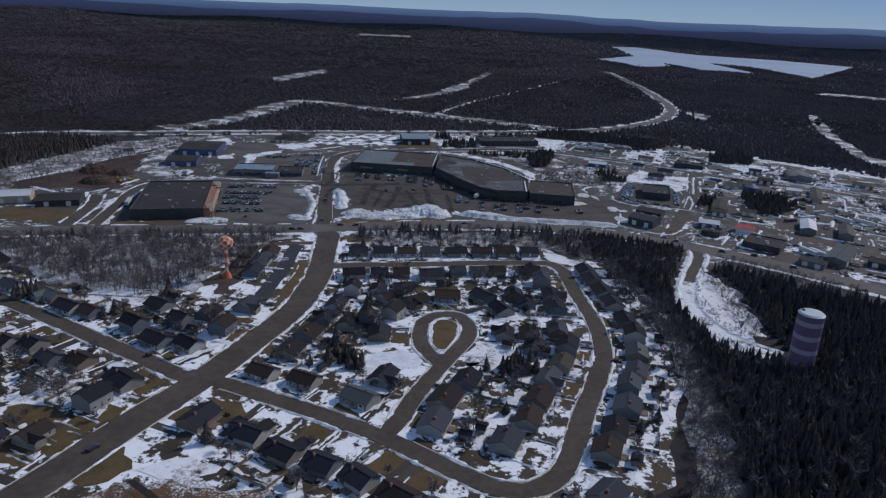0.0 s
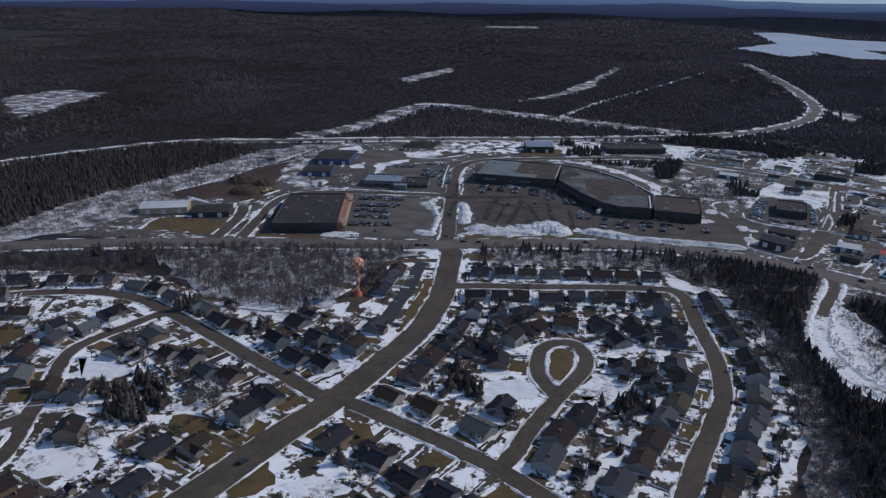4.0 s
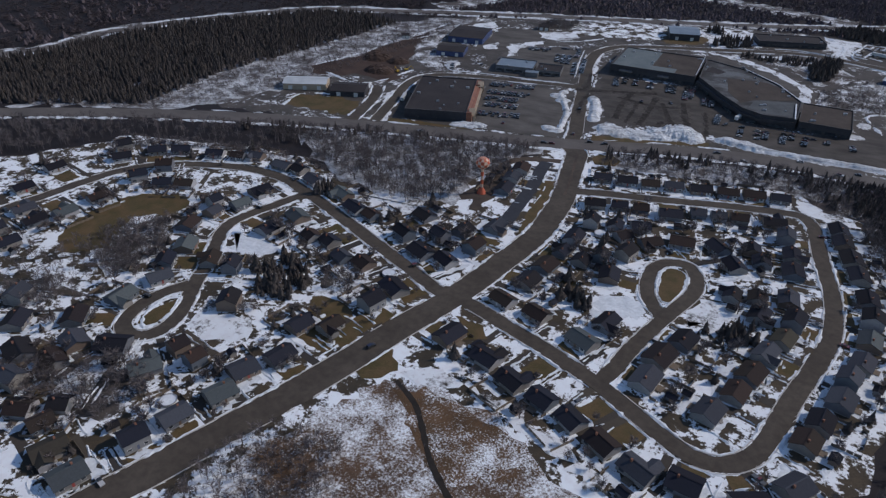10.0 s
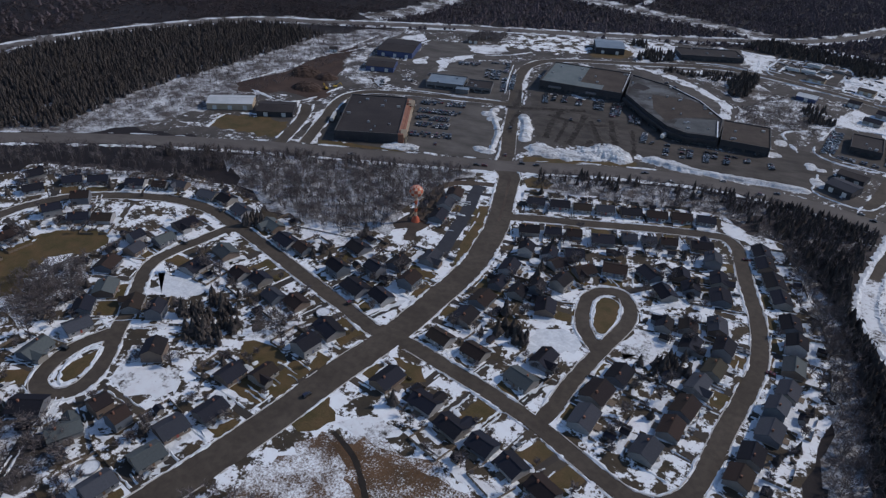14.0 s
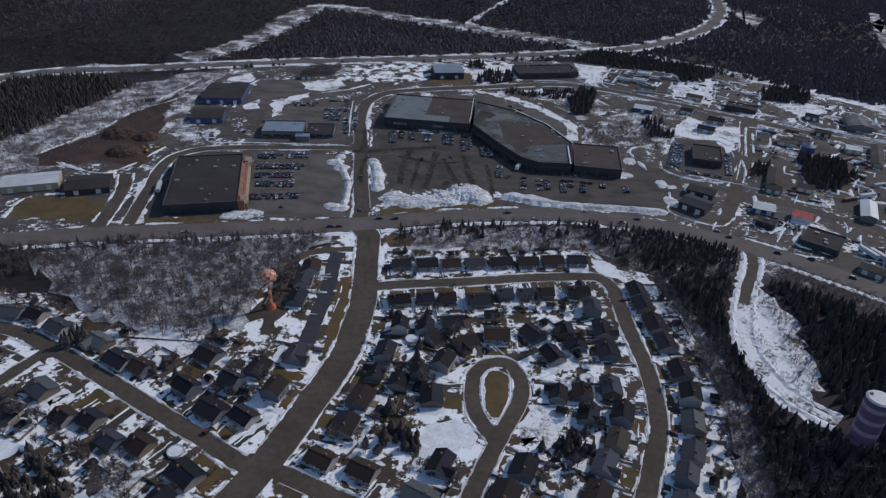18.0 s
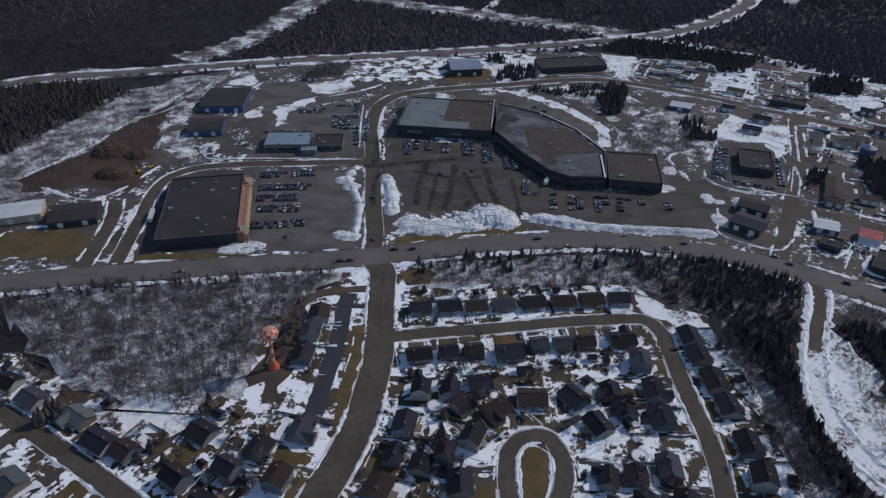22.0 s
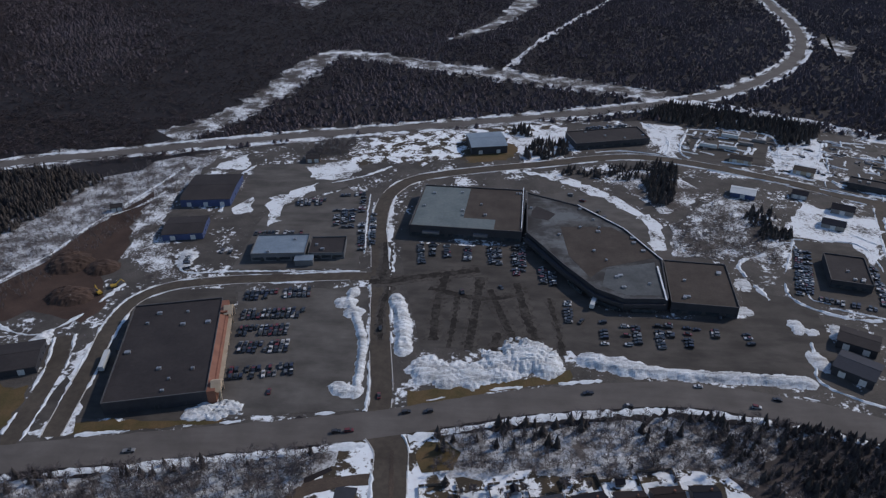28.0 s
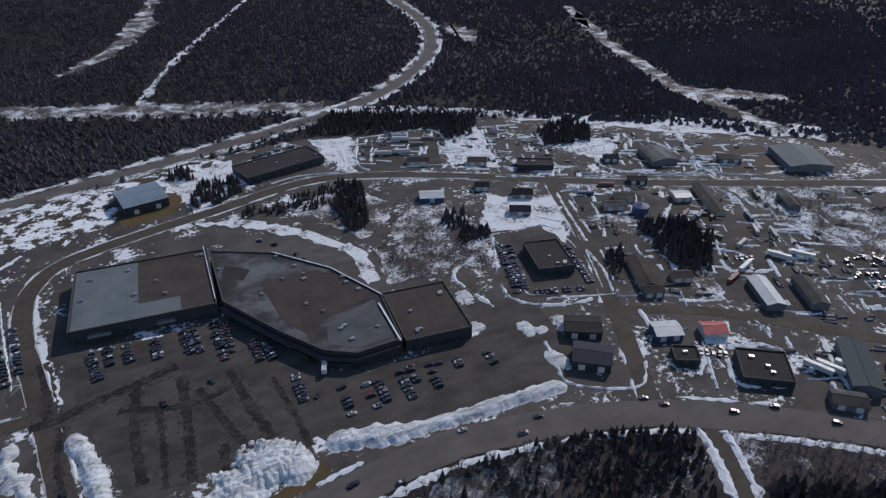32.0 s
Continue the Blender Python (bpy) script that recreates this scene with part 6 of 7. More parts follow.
for x, y in ((-196, 262), (-198, 250), (-185, 253), (-193, 236), (-178, 233), (-177, 245), (-203, 269), (-206, 247), (-196, 243), (-191, 248), (-188, 238), (-200, 240), (-184, 243), (-190, 258), (-182, 238), (-194, 230), (-219, 347), (-215, 341), (-220, 342), (-264, 381), (-155, 257), (-165, 326), (-157, 320), (-168, 320), (-44, 289), (-36, 286), (-58, 283), (-40, 281), (-50, 286), (21, 285), (38, 289), (42, 296), (32, 284), (18, 279), (-224, 348), (-341, 290), (-275, 176), (-171, 209), (-331, 353), (-304, 350), (-384, 321)):
    plant(YARD_CONIFERS, x, y)
for i, (hx, hy, turn) in enumerate(HOUSE_AT):
    r = Matrix.Rotation(radians(turn), 2)
    for _ in range(1):
        o = r @ Vector((random.uniform(-9, 9), random.uniform(9, 17)))
        plant(YARD_CONIFERS if random.random() < 0.2 else YARD_BARE, hx + o.x, hy + o.y)
garden_at = []
for hx, hy, turn in HOUSE_AT:
    r = Matrix.Rotation(radians(turn), 2)
    for _ in range(4 if hx < -110 else 2):
        o = r @ Vector((random.uniform(-10, 10), random.choice((random.uniform(8, 15), random.uniform(8, 15), random.uniform(-10, -7)))))
        garden_at.append((hx + o.x, hy + o.y))
garden_at = np.array(garden_at)
garden_at = garden_at[np.min([distance_to(l, garden_at) - half for l, half in LOT_STREETS], axis=0) > 1.5]
planted("garden_bushes", garden_at, RNG.uniform(2.5, 7, len(garden_at)), [bare_shape(s_ + 140, 34, 0.024) for s_ in range(5)], M_twigs_near, "leafless grey bushes and young trees in gardens", "bushes", 1.25)
wood("conifer_wood", [(-205, 246), (-200, 268), (-190, 262), (-180, 258), (-174, 246), (-176, 232), (-190, 228), (-200, 236)], 3.4, 5, 8, "conifer", "dark grove of spruces between gardens", 5, widen=1.2)
wood("conifer_wood", [(-223, 338), (-222, 349), (-213, 347), (-212, 338)], 2.6, 7, 10, "conifer", "dark clump of spruces beside a house", 3, widen=1.2)
wood("conifer_wood", [(-52, 282), (-50, 294), (-34, 292), (-34, 280)], 3.6, 5, 9, "conifer", "dark clump of spruces inside the block", 3, widen=1.2)
wood("conifer_wood", [(26, 278), (30, 294), (44, 298), (44, 284)], 3.8, 5, 9, "conifer", "spruces behind gardens inside the bend", 3, widen=1.2)
for poly_ in ([(-303, 225), (-311, 255), (-288, 277), (-260, 243), (-273, 214)], [(-322, 187), (-302, 201), (-274, 196), (-290, 179), (-303, 171)], [(-237, 136), (-235, 156), (-207, 160), (-195, 150), (-202, 131), (-222, 131)], [(-269, 142), (-249, 151), (-231, 142), (-254, 129)], [(-172, 262), (-160, 268), (-146, 262), (-150, 250), (-166, 246)], [(-380, 372), (-350, 372), (-300, 386), (-262, 380), (-270, 372), (-320, 372), (-350, 364), (-385, 350)]):
    ground_patch("brush_floor", poly_, 0.07, M_scrub, "dark floor of a thicket between gardens", 2, 5)
    wood("bare_wood", poly_, 3.1, 4, 8, "bare", "dense grey thicket between gardens", 6)
wood("bare_wood", [(-330, 200), (-290, 190), (-268, 225), (-275, 275), (-300, 262), (-318, 240)], 4.5, 4, 8, "bare", "bare brush between gardens", 7)
wood("bare_wood", [(-232, 128), (-205, 148), (-200, 168), (-222, 172), (-240, 160), (-262, 130)], 4.5, 5, 9, "bare", "bare brush behind gardens", 7)
wood("bare_wood", [(-151, 142), (-133, 158), (-108, 159), (-97, 138), (-85, 110), (-110, 90), (-150, 90)], 2.8, 4, 8, "bare", "dark brush at the meadow's edge", 9)
wood("bare_wood", [(-104, 198), (-60, 192), (-8, 160), (5, 120), (-60, 60), (-110, 150)], 6, 1.0, 2.5, "bare", "low brush on the meadow", 9)
for n_, poly, kind, sp, lo, hi, lab in (
        ("conifer_wood", [(-8, 812), (30, 812), (38, 840), (6, 850)], "conifer", 4.0, 6, 10, "clump of spruces by the hall"),
        ("conifer_wood", [(20, 778), (92, 768), (90, 776), (30, 792)], "conifer", 4.5, 4, 7, "row of young spruces behind the mall"),
        ("conifer_wood", [(-14, 866), (4, 862), (2, 888), (-14, 880)], "conifer", 4.0, 6, 10, "clump of spruces by the road"),
        ("conifer_wood", [(228, 850), (252, 852), (255, 885), (225, 890)], "conifer", 4.0, 7, 11, "clump of spruces at the forest edge"),
        ("conifer_wood", [(152, 695), (176, 700), (172, 720), (150, 716)], "conifer", 4.5, 5, 9, "spruces in a snowy plot"),
        ("bare_wood", [(-198, 806), (-160, 812), (-158, 842), (-192, 842)], "bare", 2.6, 5, 8, "dense brown thicket by the road"),
        ("bare_wood", [(95, 690), (130, 742), (180, 706), (165, 655), (92, 658)], "bare", 5.5, 3, 6, "brush behind the shops"),
        ("bare_wood", [(380, 655), (378, 594), (390, 535), (450, 575), (434, 636)], "bare", 4.5, 3, 6, "brush on a snowy plot"),
        ("bare_wood", [(70, 939), (163, 958), (317, 880), (490, 765), (568, 680), (437, 785), (330, 862), (202, 914)], "bare", 5, 3, 6, "low brush along the forest edge"),
        ("bare_wood", [(-308, 890), (-276, 974), (-254, 1100), (-226, 1148), (-118, 1099), (79, 1015), (79, 1008), (-118, 1088), (-226, 1130), (-246, 1090), (-266, 970)], "bare", 5, 2, 4, "brush in the power line cut")):
    wood(n_, poly, sp, lo, hi, kind, lab, 6)

# ---- vehicles ----
def vehicle(name, label, ln, wd, profile, cabin, bed=None):
    """A car facing +x: body from its side profile, glazed cabin, roof, lamps and four wheels."""
    top = tagged(new(name), label, "car")
    w = wd / 2

    def side(pts, half, material, nm, lab=""):
        bm = bmesh.new()
        a = [bm.verts.new((x * ln, -half, z)) for x, z in pts]
        b = [bm.verts.new((x * ln, half, z)) for x, z in pts]
        bm.faces.new(a)
        bm.faces.new(b[::-1])
        for i in range(len(pts)):
            j = (i + 1) % len(pts)
            bm.faces.new((a[j], a[i], b[i], b[j]))
        bmesh.ops.recalc_face_normals(bm, faces=bm.faces)
        return part(nm, bm, material, top, lab)
    side(profile, w, M_paint, "body")
    side(cabin, w * 0.86, M_glass, "cabin_glass", "dark glazed cabin")
    zt = max(z for _, z in cabin)
    xr = [x for x, z in cabin if z == zt]
    part("roof", boxes((min(xr) * ln, max(xr) * ln, -w * 0.84, w * 0.84, zt, zt + 0.06)), M_paint, top)
    if bed:
        part("bed", boxes((bed[0] * ln, bed[1] * ln, -w * 0.85, w * 0.85, 0.96, 1.0)), M_metal_dark, top, "open load bed")
    for x in (-0.31, 0.31):
        for s in (-1, 1):
            bm = bmesh.new()
            bmesh.ops.create_cone(bm, cap_ends=True, segments=12, radius1=0.34, radius2=0.34, depth=0.24, matrix=Matrix.Translation((x * ln, s * (w - 0.1), 0.34)) @ Matrix.Rotation(radians(90), 4, "X"))
            part("wheel", bm, M_rubber, top)
    return top


CARS = [
    vehicle("car", "parked sedan with dark glass", 4.6, 1.8, [(-0.5, 0.3), (0.5, 0.3), (0.5, 0.62), (0.46, 0.78), (0.2, 0.9), (-0.33, 0.92), (-0.49, 0.85)], [(-0.36, 0.9), (0.22, 0.88), (0.06, 1.4), (-0.22, 1.4)]),
    vehicle("car", "parked sport utility car with dark glass", 4.7, 1.9, [(-0.5, 0.35), (0.5, 0.35), (0.5, 0.8), (0.46, 0.95), (0.22, 1.05), (-0.48, 1.08)], [(-0.47, 1.05), (0.24, 1.02), (0.1, 1.68), (-0.42, 1.68)]),
    vehicle("pickup_truck", "parked pickup truck with an open bed", 5.6, 1.95, [(-0.5, 0.45), (0.5, 0.45), (0.5, 0.9), (0.46, 1.05), (0.2, 1.1), (-0.5, 1.1)], [(-0.1, 1.08), (0.21, 1.06), (0.12, 1.78), (-0.06, 1.78)], (-0.48, -0.12)),
]


def put_car(x, y, turn, kinds=(0, 1, 1, 2), group=""):
    k = CARS[random.choice(kinds)]
    z = 0.17
    m = pose(x, y, z, 0, 0, turn)
    if id(k) not in USED:
        USED.add(id(k))
        k.matrix_basis = m
        ob = k
    else:
        ob = copy_thing(k, m)
    if group:
        ob["group"] = group


def parked(group, ax, ay, bx, by, fill=0.75, gap=2.9, double=False):
    d = math.hypot(bx - ax, by - ay)
    turn = math.degrees(math.atan2(by - ay, bx - ax)) + 90
    nx, ny = -(by - ay) / d, (bx - ax) / d
    for i in range(max(1, int(d / gap)) + 1):
        t = i * gap / d
        for s in ((-2.7, 2.7) if double else (0,)):
            if random.random() < fill:
                put_car(ax + (bx - ax) * t + nx * s + random.uniform(-0.2, 0.2), ay + (by - ay) * t + ny * s + random.uniform(-0.3, 0.3), turn + random.choice((0, 180)) + random.uniform(-3, 3), group=group)


for r in ((-185, 590, -146, 596), (-181, 570, -146, 574), (-178, 554, -150, 557), (-174, 539, -147, 542), (-172, 517, -140, 523)):
    parked("cars in the west car park", *r, 0.85, double=True)
parked("cars in the west car park", -165, 502, -140, 505, 0.3)
for r in ((-83, 656, -80, 631), (-74, 658, -74, 641), (-65, 656, -63, 634), (-50, 653, -50, 633), (-35, 655, -33, 632), (-30, 654, -29, 632), (-18, 656, -18, 620), (-13, 655, -14, 622), (-1, 630, -1, 610), (5, 625, 5, 610), (12, 592, 11, 570)):
    parked("cars before the shops", *r, 0.85)
for r in ((31, 575, 29, 550), (43, 569, 42, 549), (49, 571, 48, 552), (62, 570, 60, 548), (68, 572, 67, 560), (78, 569, 75, 549), (83, 568, 83, 563), (93, 567, 92, 559), (110, 564, 110, 553)):
    parked("cars before the shops", *r, 0.7)
for r in ((-186, 714, -165, 717), (-152, 732, -130, 736), (-145, 706, -141, 680), (-139, 709, -136, 680), (-129, 686, -123, 646), (-122, 700, -117, 655), (-242, 639, -235, 619), (-218, 642, -210, 642), (-202, 668, -170, 671), (-151, 706, -147, 682), (-134, 728, -131, 694), (-184, 720, -163, 723)):
    parked("cars at the showroom", *r, 0.8)
for r in ((173, 660, 155, 606), (178, 658, 161, 606), (166, 602, 195, 592), (209, 622, 201, 593), (213, 640, 209, 626)):
    parked("cars at the dealer", *r, 0.85)
parked("cars behind the long building", 58, 886, 98, 896, 0.8)
for x, y in ((28, 740), (36, 730), (46, 712), (49, 703), (25, 716), (-28, 606), (-52, 600), (18, 572), (100, 580)):
    put_car(x, y, random.uniform(0, 360))
for x, y, tn in ((-108, 478, 12), (-102, 479, 12), (-76, 493, 14), (-65, 494, 194), (34, 503, 5), (72, 519, 178), (97, 505, -12), (109, 511, 165), (163, 499, -25), (169, 491, 155), (196, 472, -32), (216, 466, 140), (234, 445, -40), (-202, 461, 10), (-91, 504, 100), (-98, 560, 100), (-122, 214, 65), (15, 511, 190)):
    put_car(x, y, tn, group="cars on the road")
for i, (hx, hy, turn) in enumerate(HOUSE_AT):
    if i % 6 == 1:
        o = Matrix.Rotation(radians(turn), 2) @ Vector((7.5, -9.5))
        put_car(hx + o.x, hy + o.y, turn + 90, group="cars in driveways")


def trailer():
    top = tagged(new("trailer"), "white box semi-trailer parked by a building", "trailer")
    part("box", boxes((-7.5, 7.5, -1.28, 1.28, 1.2, 4.0)), M_roofwhite, top)
    part("chassis", boxes((-7.3, 7.3, -0.6, 0.6, 0.9, 1.2)), M_metal_dark, top)
    for x in (-6.2, -4.9):
        for s in (-1, 1):
            bm = bmesh.new()
            bmesh.ops.create_cone(bm, cap_ends=True, segments=14, radius1=0.5, radius2=0.5, depth=0.5, matrix=Matrix.Translation((x, s * 1.0, 0.5)) @ Matrix.Rotation(radians(90), 4, "X"))
            part("wheel", bm, M_rubber, top)
    for s in (-1, 1):
        part("landing_leg", boxes((4.6, 4.8, s * 0.8 - 0.1, s * 0.8 + 0.1, 0.1, 0.95)), M_metal_dark, top)
    return top


TRAILER = trailer()
for x, y, tn in ((28, 592, 70), (-243, 522, 103), (258, 476, -68), (264, 473, -68), (273, 469, -66), (300, 566, 20), (160, 842, -25), (176, 838, -20), (330, 566, -60), (345, 560, -55), (186, 866, -25)):
    m = pose(x, y, 0.1, 0, 0, tn)
    if id(TRAILER) not in USED:
        USED.add(id(TRAILER))
        TRAILER.matrix_basis = m
    else:
        copy_thing(TRAILER, m)


def excavator():
    top = tagged(new("excavator"), "yellow excavator standing in the gravel pit", "excavator")
    yellow = plain("yellow_paint", (0.42, 0.26, 0.03), (0.5, 0.32, 0.05), 1, 0.5, 0)
    part("track", boxes((-2, 2, -1.4, -0.8, 0, 0.9)), M_rubber, top)
    part("track", boxes((-2, 2, 0.8, 1.4, 0, 0.9)), M_rubber, top)
    part("house", boxes((-2.2, 1.4, -1.2, 1.2, 0.95, 2.2)), yellow, top)
    part("cab", boxes((0.0, 1.4, 0.2, 1.2, 2.2, 3.1)), M_glass, top)
    ob = part("boom", boxes((0, 4.5, -0.25, 0.25, -0.25, 0.25)), yellow, top)
    ob.matrix_basis = pose(1.2, -0.2, 1.8, 0, -35, 0)
    ob = part("arm", boxes((0, 3.0, -0.2, 0.2, -0.2, 0.2)), yellow, top)
    ob.matrix_basis = pose(4.8, -0.2, 4.3, 0, 60, 0)
    return top


EXC = excavator()
at_pose(EXC, -273, 596, 40)
copy_thing(EXC, pose(-279, 588, 0, 0, 0, 140))


def storage_tank():
    top = tagged(new("storage_tank"), "round blue storage tank among workshops", "tank")
    part("shell", cylinder(6, 6, 0, 5.5, 32), M_wallblue, top)
    part("roof", cylinder(6.1, 0.3, 5.5, 7.6, 32), M_wallblue, top)
    part("vent", cylinder(0.3, 0.3, 7.5, 8.2, 10), M_metal, top)
    return top


at_pose(storage_tank(), 291, 658, 0)


def pool():
    top = tagged(new("swimming_pool"), "round above-ground pool filled with snow", "pool")
    part("wall", cylinder(3.6, 3.6, 0, 1.2, 28), M_trim, top)
    part("snow_fill", cylinder(3.3, 3.2, 1.2, 1.24, 28), M_snow, top, "snow on the cover")
    bm = bmesh.new()
    for i in range(28):
        a, b2 = i * math.tau / 28, (i + 1) * math.tau / 28
        q = [bm.verts.new((r * math.cos(t), r * math.sin(t), z)) for t, r, z in ((a, 3.35, 1.3), (b2, 3.35, 1.3), (b2, 3.75, 1.3), (a, 3.75, 1.3))]
        bm.faces.new(q)
    bmesh.ops.remove_doubles(bm, verts=bm.verts, dist=0.001)
    bmesh.ops.solidify(bm, geom=bm.faces[:], thickness=0.1)
    part("rim", bm, M_metal, top, "grey rim")
    return top


POOL = pool()
at_pose(POOL, -43, 359, 0)
for px, py in ((-184, 150), (-38, 366), (48, 334), (-140, 272)):
    copy_thing(POOL, pose(px, py, 0, 0, 0, 0))

# scrap cars, containers and sheds in the eastern yards
for _ in range(26):
    put_car(random.uniform(352, 392), random.uniform(508, 545), random.uniform(0, 360), (0, 1), "cars in the scrap yard")
for r in ((214, 514, 224, 506), (216, 520, 226, 512), (300, 582, 318, 570)):
    parked("cars in the eastern yards", *r, 0.75, 3.2)


def container():
    top = tagged(new("shipping_container"), "steel shipping container on a gravel yard", "container")
    tone = varied("container_paint", [(0.16, 0.05, 0.03), (0.05, 0.09, 0.16), (0.2, 0.2, 0.2), (0.06, 0.1, 0.06), (0.4, 0.4, 0.4)], 0.6)
    part("box", boxes((-6, 6, -1.2, 1.2, 0.15, 2.7)), tone, top)
    part("ribs", boxes(*[(-5.7 + i, -5.4 + i, -1.26, -1.2, 0.25, 2.6) for i in range(12)]), tone, top)
    part("door", boxes((6.0, 6.06, -1.1, 1.1, 0.25, 2.6)), M_metal_dark, top)
    return top


BOXES_E = [(318, 640, 30), (326, 634, 30), (334, 629, 32), (356, 616, 66), (300, 600, -60), (312, 606, -55), (322, 590, 20), (272, 700, -28), (296, 706, -28), (345, 600, 60), (352, 590, 62), (210, 858, -25), (196, 850, -24), (388, 640, 60), (284, 560, 20)]
CONT = container()
at_pose(CONT, *BOXES_E[0])
for x, y, tn in BOXES_E[1:]:
    copy_thing(CONT, pose(x, y, 0, 0, 0, tn))
for x, y, tn, lab, w, d, wall, roof in ((255, 575, -25, "small brown garage by the side street", 12, 9, M_walltan, M_roofbrown), (278, 672, -25, "low tan workshop on gravel", 16, 10, M_walltan, M_roofgrey), (322, 700, -28, "dark shed beside the road", 14, 9, M_walldark, M_flatroof), (228, 570, -22, "small grey office by the street", 12, 9, M_wallgrey, M_roofbrown), (250, 452, -40, "grey garage beside the highway", 16, 11, M_wallgrey, M_roofgrey), (300, 455, -40, "dark workshop beside the highway", 18, 12, M_walldark, M_flatroof), (330, 430, -42, "pale workshop beside the highway", 18, 12, M_wallgrey, M_roofwhite), (330, 745, -28, "small blue house by the road", 12, 9, M_wallblue, M_roof), (420, 700, -28, "grey workshop at the forest edge", 18, 12, M_wallgrey, M_roofgrey), (225, 790, -28, "low brown workshop by the road", 16, 10, M_walltan, M_roofbrown), (180, 812, -24, "tan office with a dark roof", 18, 9, M_walltan, M_flatroof), (400, 620, 62, "long grey storage shed", 24, 9, M_wallgrey, M_roofgrey), (-320, 700, 20, "small hut at the gravel pit", 8, 6, M_walldark, M_flatroof), (205, 745, -27, "small house in a snowy plot", 11, 9, M_siding, M_roof), (-190, 800, 8, "small dark house by the road bend", 12, 9, M_siding, M_flatroof)):
    gable_building("building", lab, "building", x, y, w, d, tn, 3.8, 1.6, wall, roof, 2, 2)

part("porch", boxes((12, 24, -20, -13.1, 0, 4.2)), M_wallgrey, bpy.data.objects["showroom"], "low glazed porch")
part("porch_roof", boxes((11.7, 24.3, -20.3, -13.1, 4.2, 4.45)), M_roofblue, bpy.data.objects["showroom"])

# fenced yards of the workshops, each rimmed with ploughed snow
for nm, pts, mat, lab in (
        ("container_yard", [(153, 889), (225, 874), (194, 794), (135, 823)], M_lot, "gravel yard with stored boxes"),
        ("office_yard", [(271, 863), (309, 844), (284, 764), (282, 748), (243, 770)], M_lot, "gravel yard round an office"),
        ("workshop_yard", [(333, 777), (389, 764), (380, 696), (319, 732)], M_lot, "gravel yard round a workshop"),
        ("brown_plot", [(410, 739), (472, 711), (446, 664), (390, 690)], M_dirt, "bare brown plot beside the warehouse"),
        ("dealer_yard", [(176, 677), (220, 665), (199, 585), (149, 604)], M_lot, "asphalt yard of the car dealer")):
    ground_patch(nm, pts, 0.1, mat, lab, 0.5, 6)
    ring = smooth_line([*pts, pts[0]], 5)
    snow_edges("snow_bank", ring, 0, "thick ridge of snow round the " + nm.replace("_", " "), -0.3, 0.9, 2.0, (1,))
snow_edges("snow_bank", smooth_line([(-361, 576), (-345, 614), (-335, 638), (-329, 674), (-308, 742), (-299, 781)], 5), 0, "ragged ridge of snow above the gravel pit", -0.45, 0.8, 2.0, (1,), cross=False)
ground_patch("far_belt", [(150, 978), (221, 958), (318, 893), (410, 829), (480, 785), (569, 711), (531, 706), (426, 768), (372, 818), (289, 888), (172, 949)], 0.12, M_snowfield, "snowy belt between the yards and the forest", 3, 8)
for nm, pts, mat, lab in (
        ("snow_plot", [(224, 854), (266, 871), (265, 858), (239, 774), (201, 790)], M_snowfield, "white plot between two yards"),
        ("snow_plot", [(204, 734), (218, 721), (252, 709), (216, 642), (213, 672), (178, 681), (175, 692)], M_snowfield, "white plot between houses and the car dealer"),
        ("house_plot", [(148, 750), (175, 737), (175, 692), (157, 666), (115, 686), (114, 713)], M_scrub, "snowy plot round a blue workshop"),
        ("mall_scrub", [(95, 696), (171, 694), (165, 661), (156, 642), (124, 650), (88, 649)], M_scrub, "snow-flecked scrub behind the mall"),
        ("spruce_plot", [(58, 778), (108, 800), (132, 752), (112, 718), (92, 712), (84, 735)], M_scrub, "snowy plot under young spruces")):
    ground_patch(nm, pts, 0.115, mat, lab, 1.2, 5)
for pts, wide in (([(371, 662), (372, 645), (358, 616)], 2.0), ([(403, 652), (384, 603), (385, 579), (387, 559), (392, 554)], 2.6), ([(210, 560), (206, 546), (202, 533)], 2.0), ([(232, 521), (222, 502), (214, 486), (233, 474)], 2.2), ([(222, 521), (210, 503), (201, 488)], 1.4), ([(144, 559), (140, 542), (137, 524), (166, 507), (183, 521)], 1.3), ([(320, 539), (307, 515)], 1.6), ([(354, 577), (385, 557)], 2.2), ([(283, 493), (269, 474), (260, 456)], 2.6), ([(224, 633), (218, 605), (208, 582)], 1.6), ([(147, 793), (205, 766)], 1.5), ([(290, 729), (382, 686)], 1.3), ([(221, 574), (243, 559)], 1.3), ([(300, 595), (312, 581), (307, 567)], 2.0), ([(58, 828), (82, 832), (114, 825)], 1.2), ([(257, 713), (272, 708), (259, 665), (243, 668)], 1.6), ([(326, 484), (350, 478)], 3.0), ([(226, 760), (240, 752), (262, 742)], 1.5), ([(118, 900), (128, 862), (114, 828)], 2.4), ([(230, 640), (246, 690), (254, 712)], 1.8)):
    snow_edges("snow_bank", smooth_line(pts, 4), 0, "ridge of ploughed snow between workshops", -0.5, 0.8, wide, (1,), cross=False)
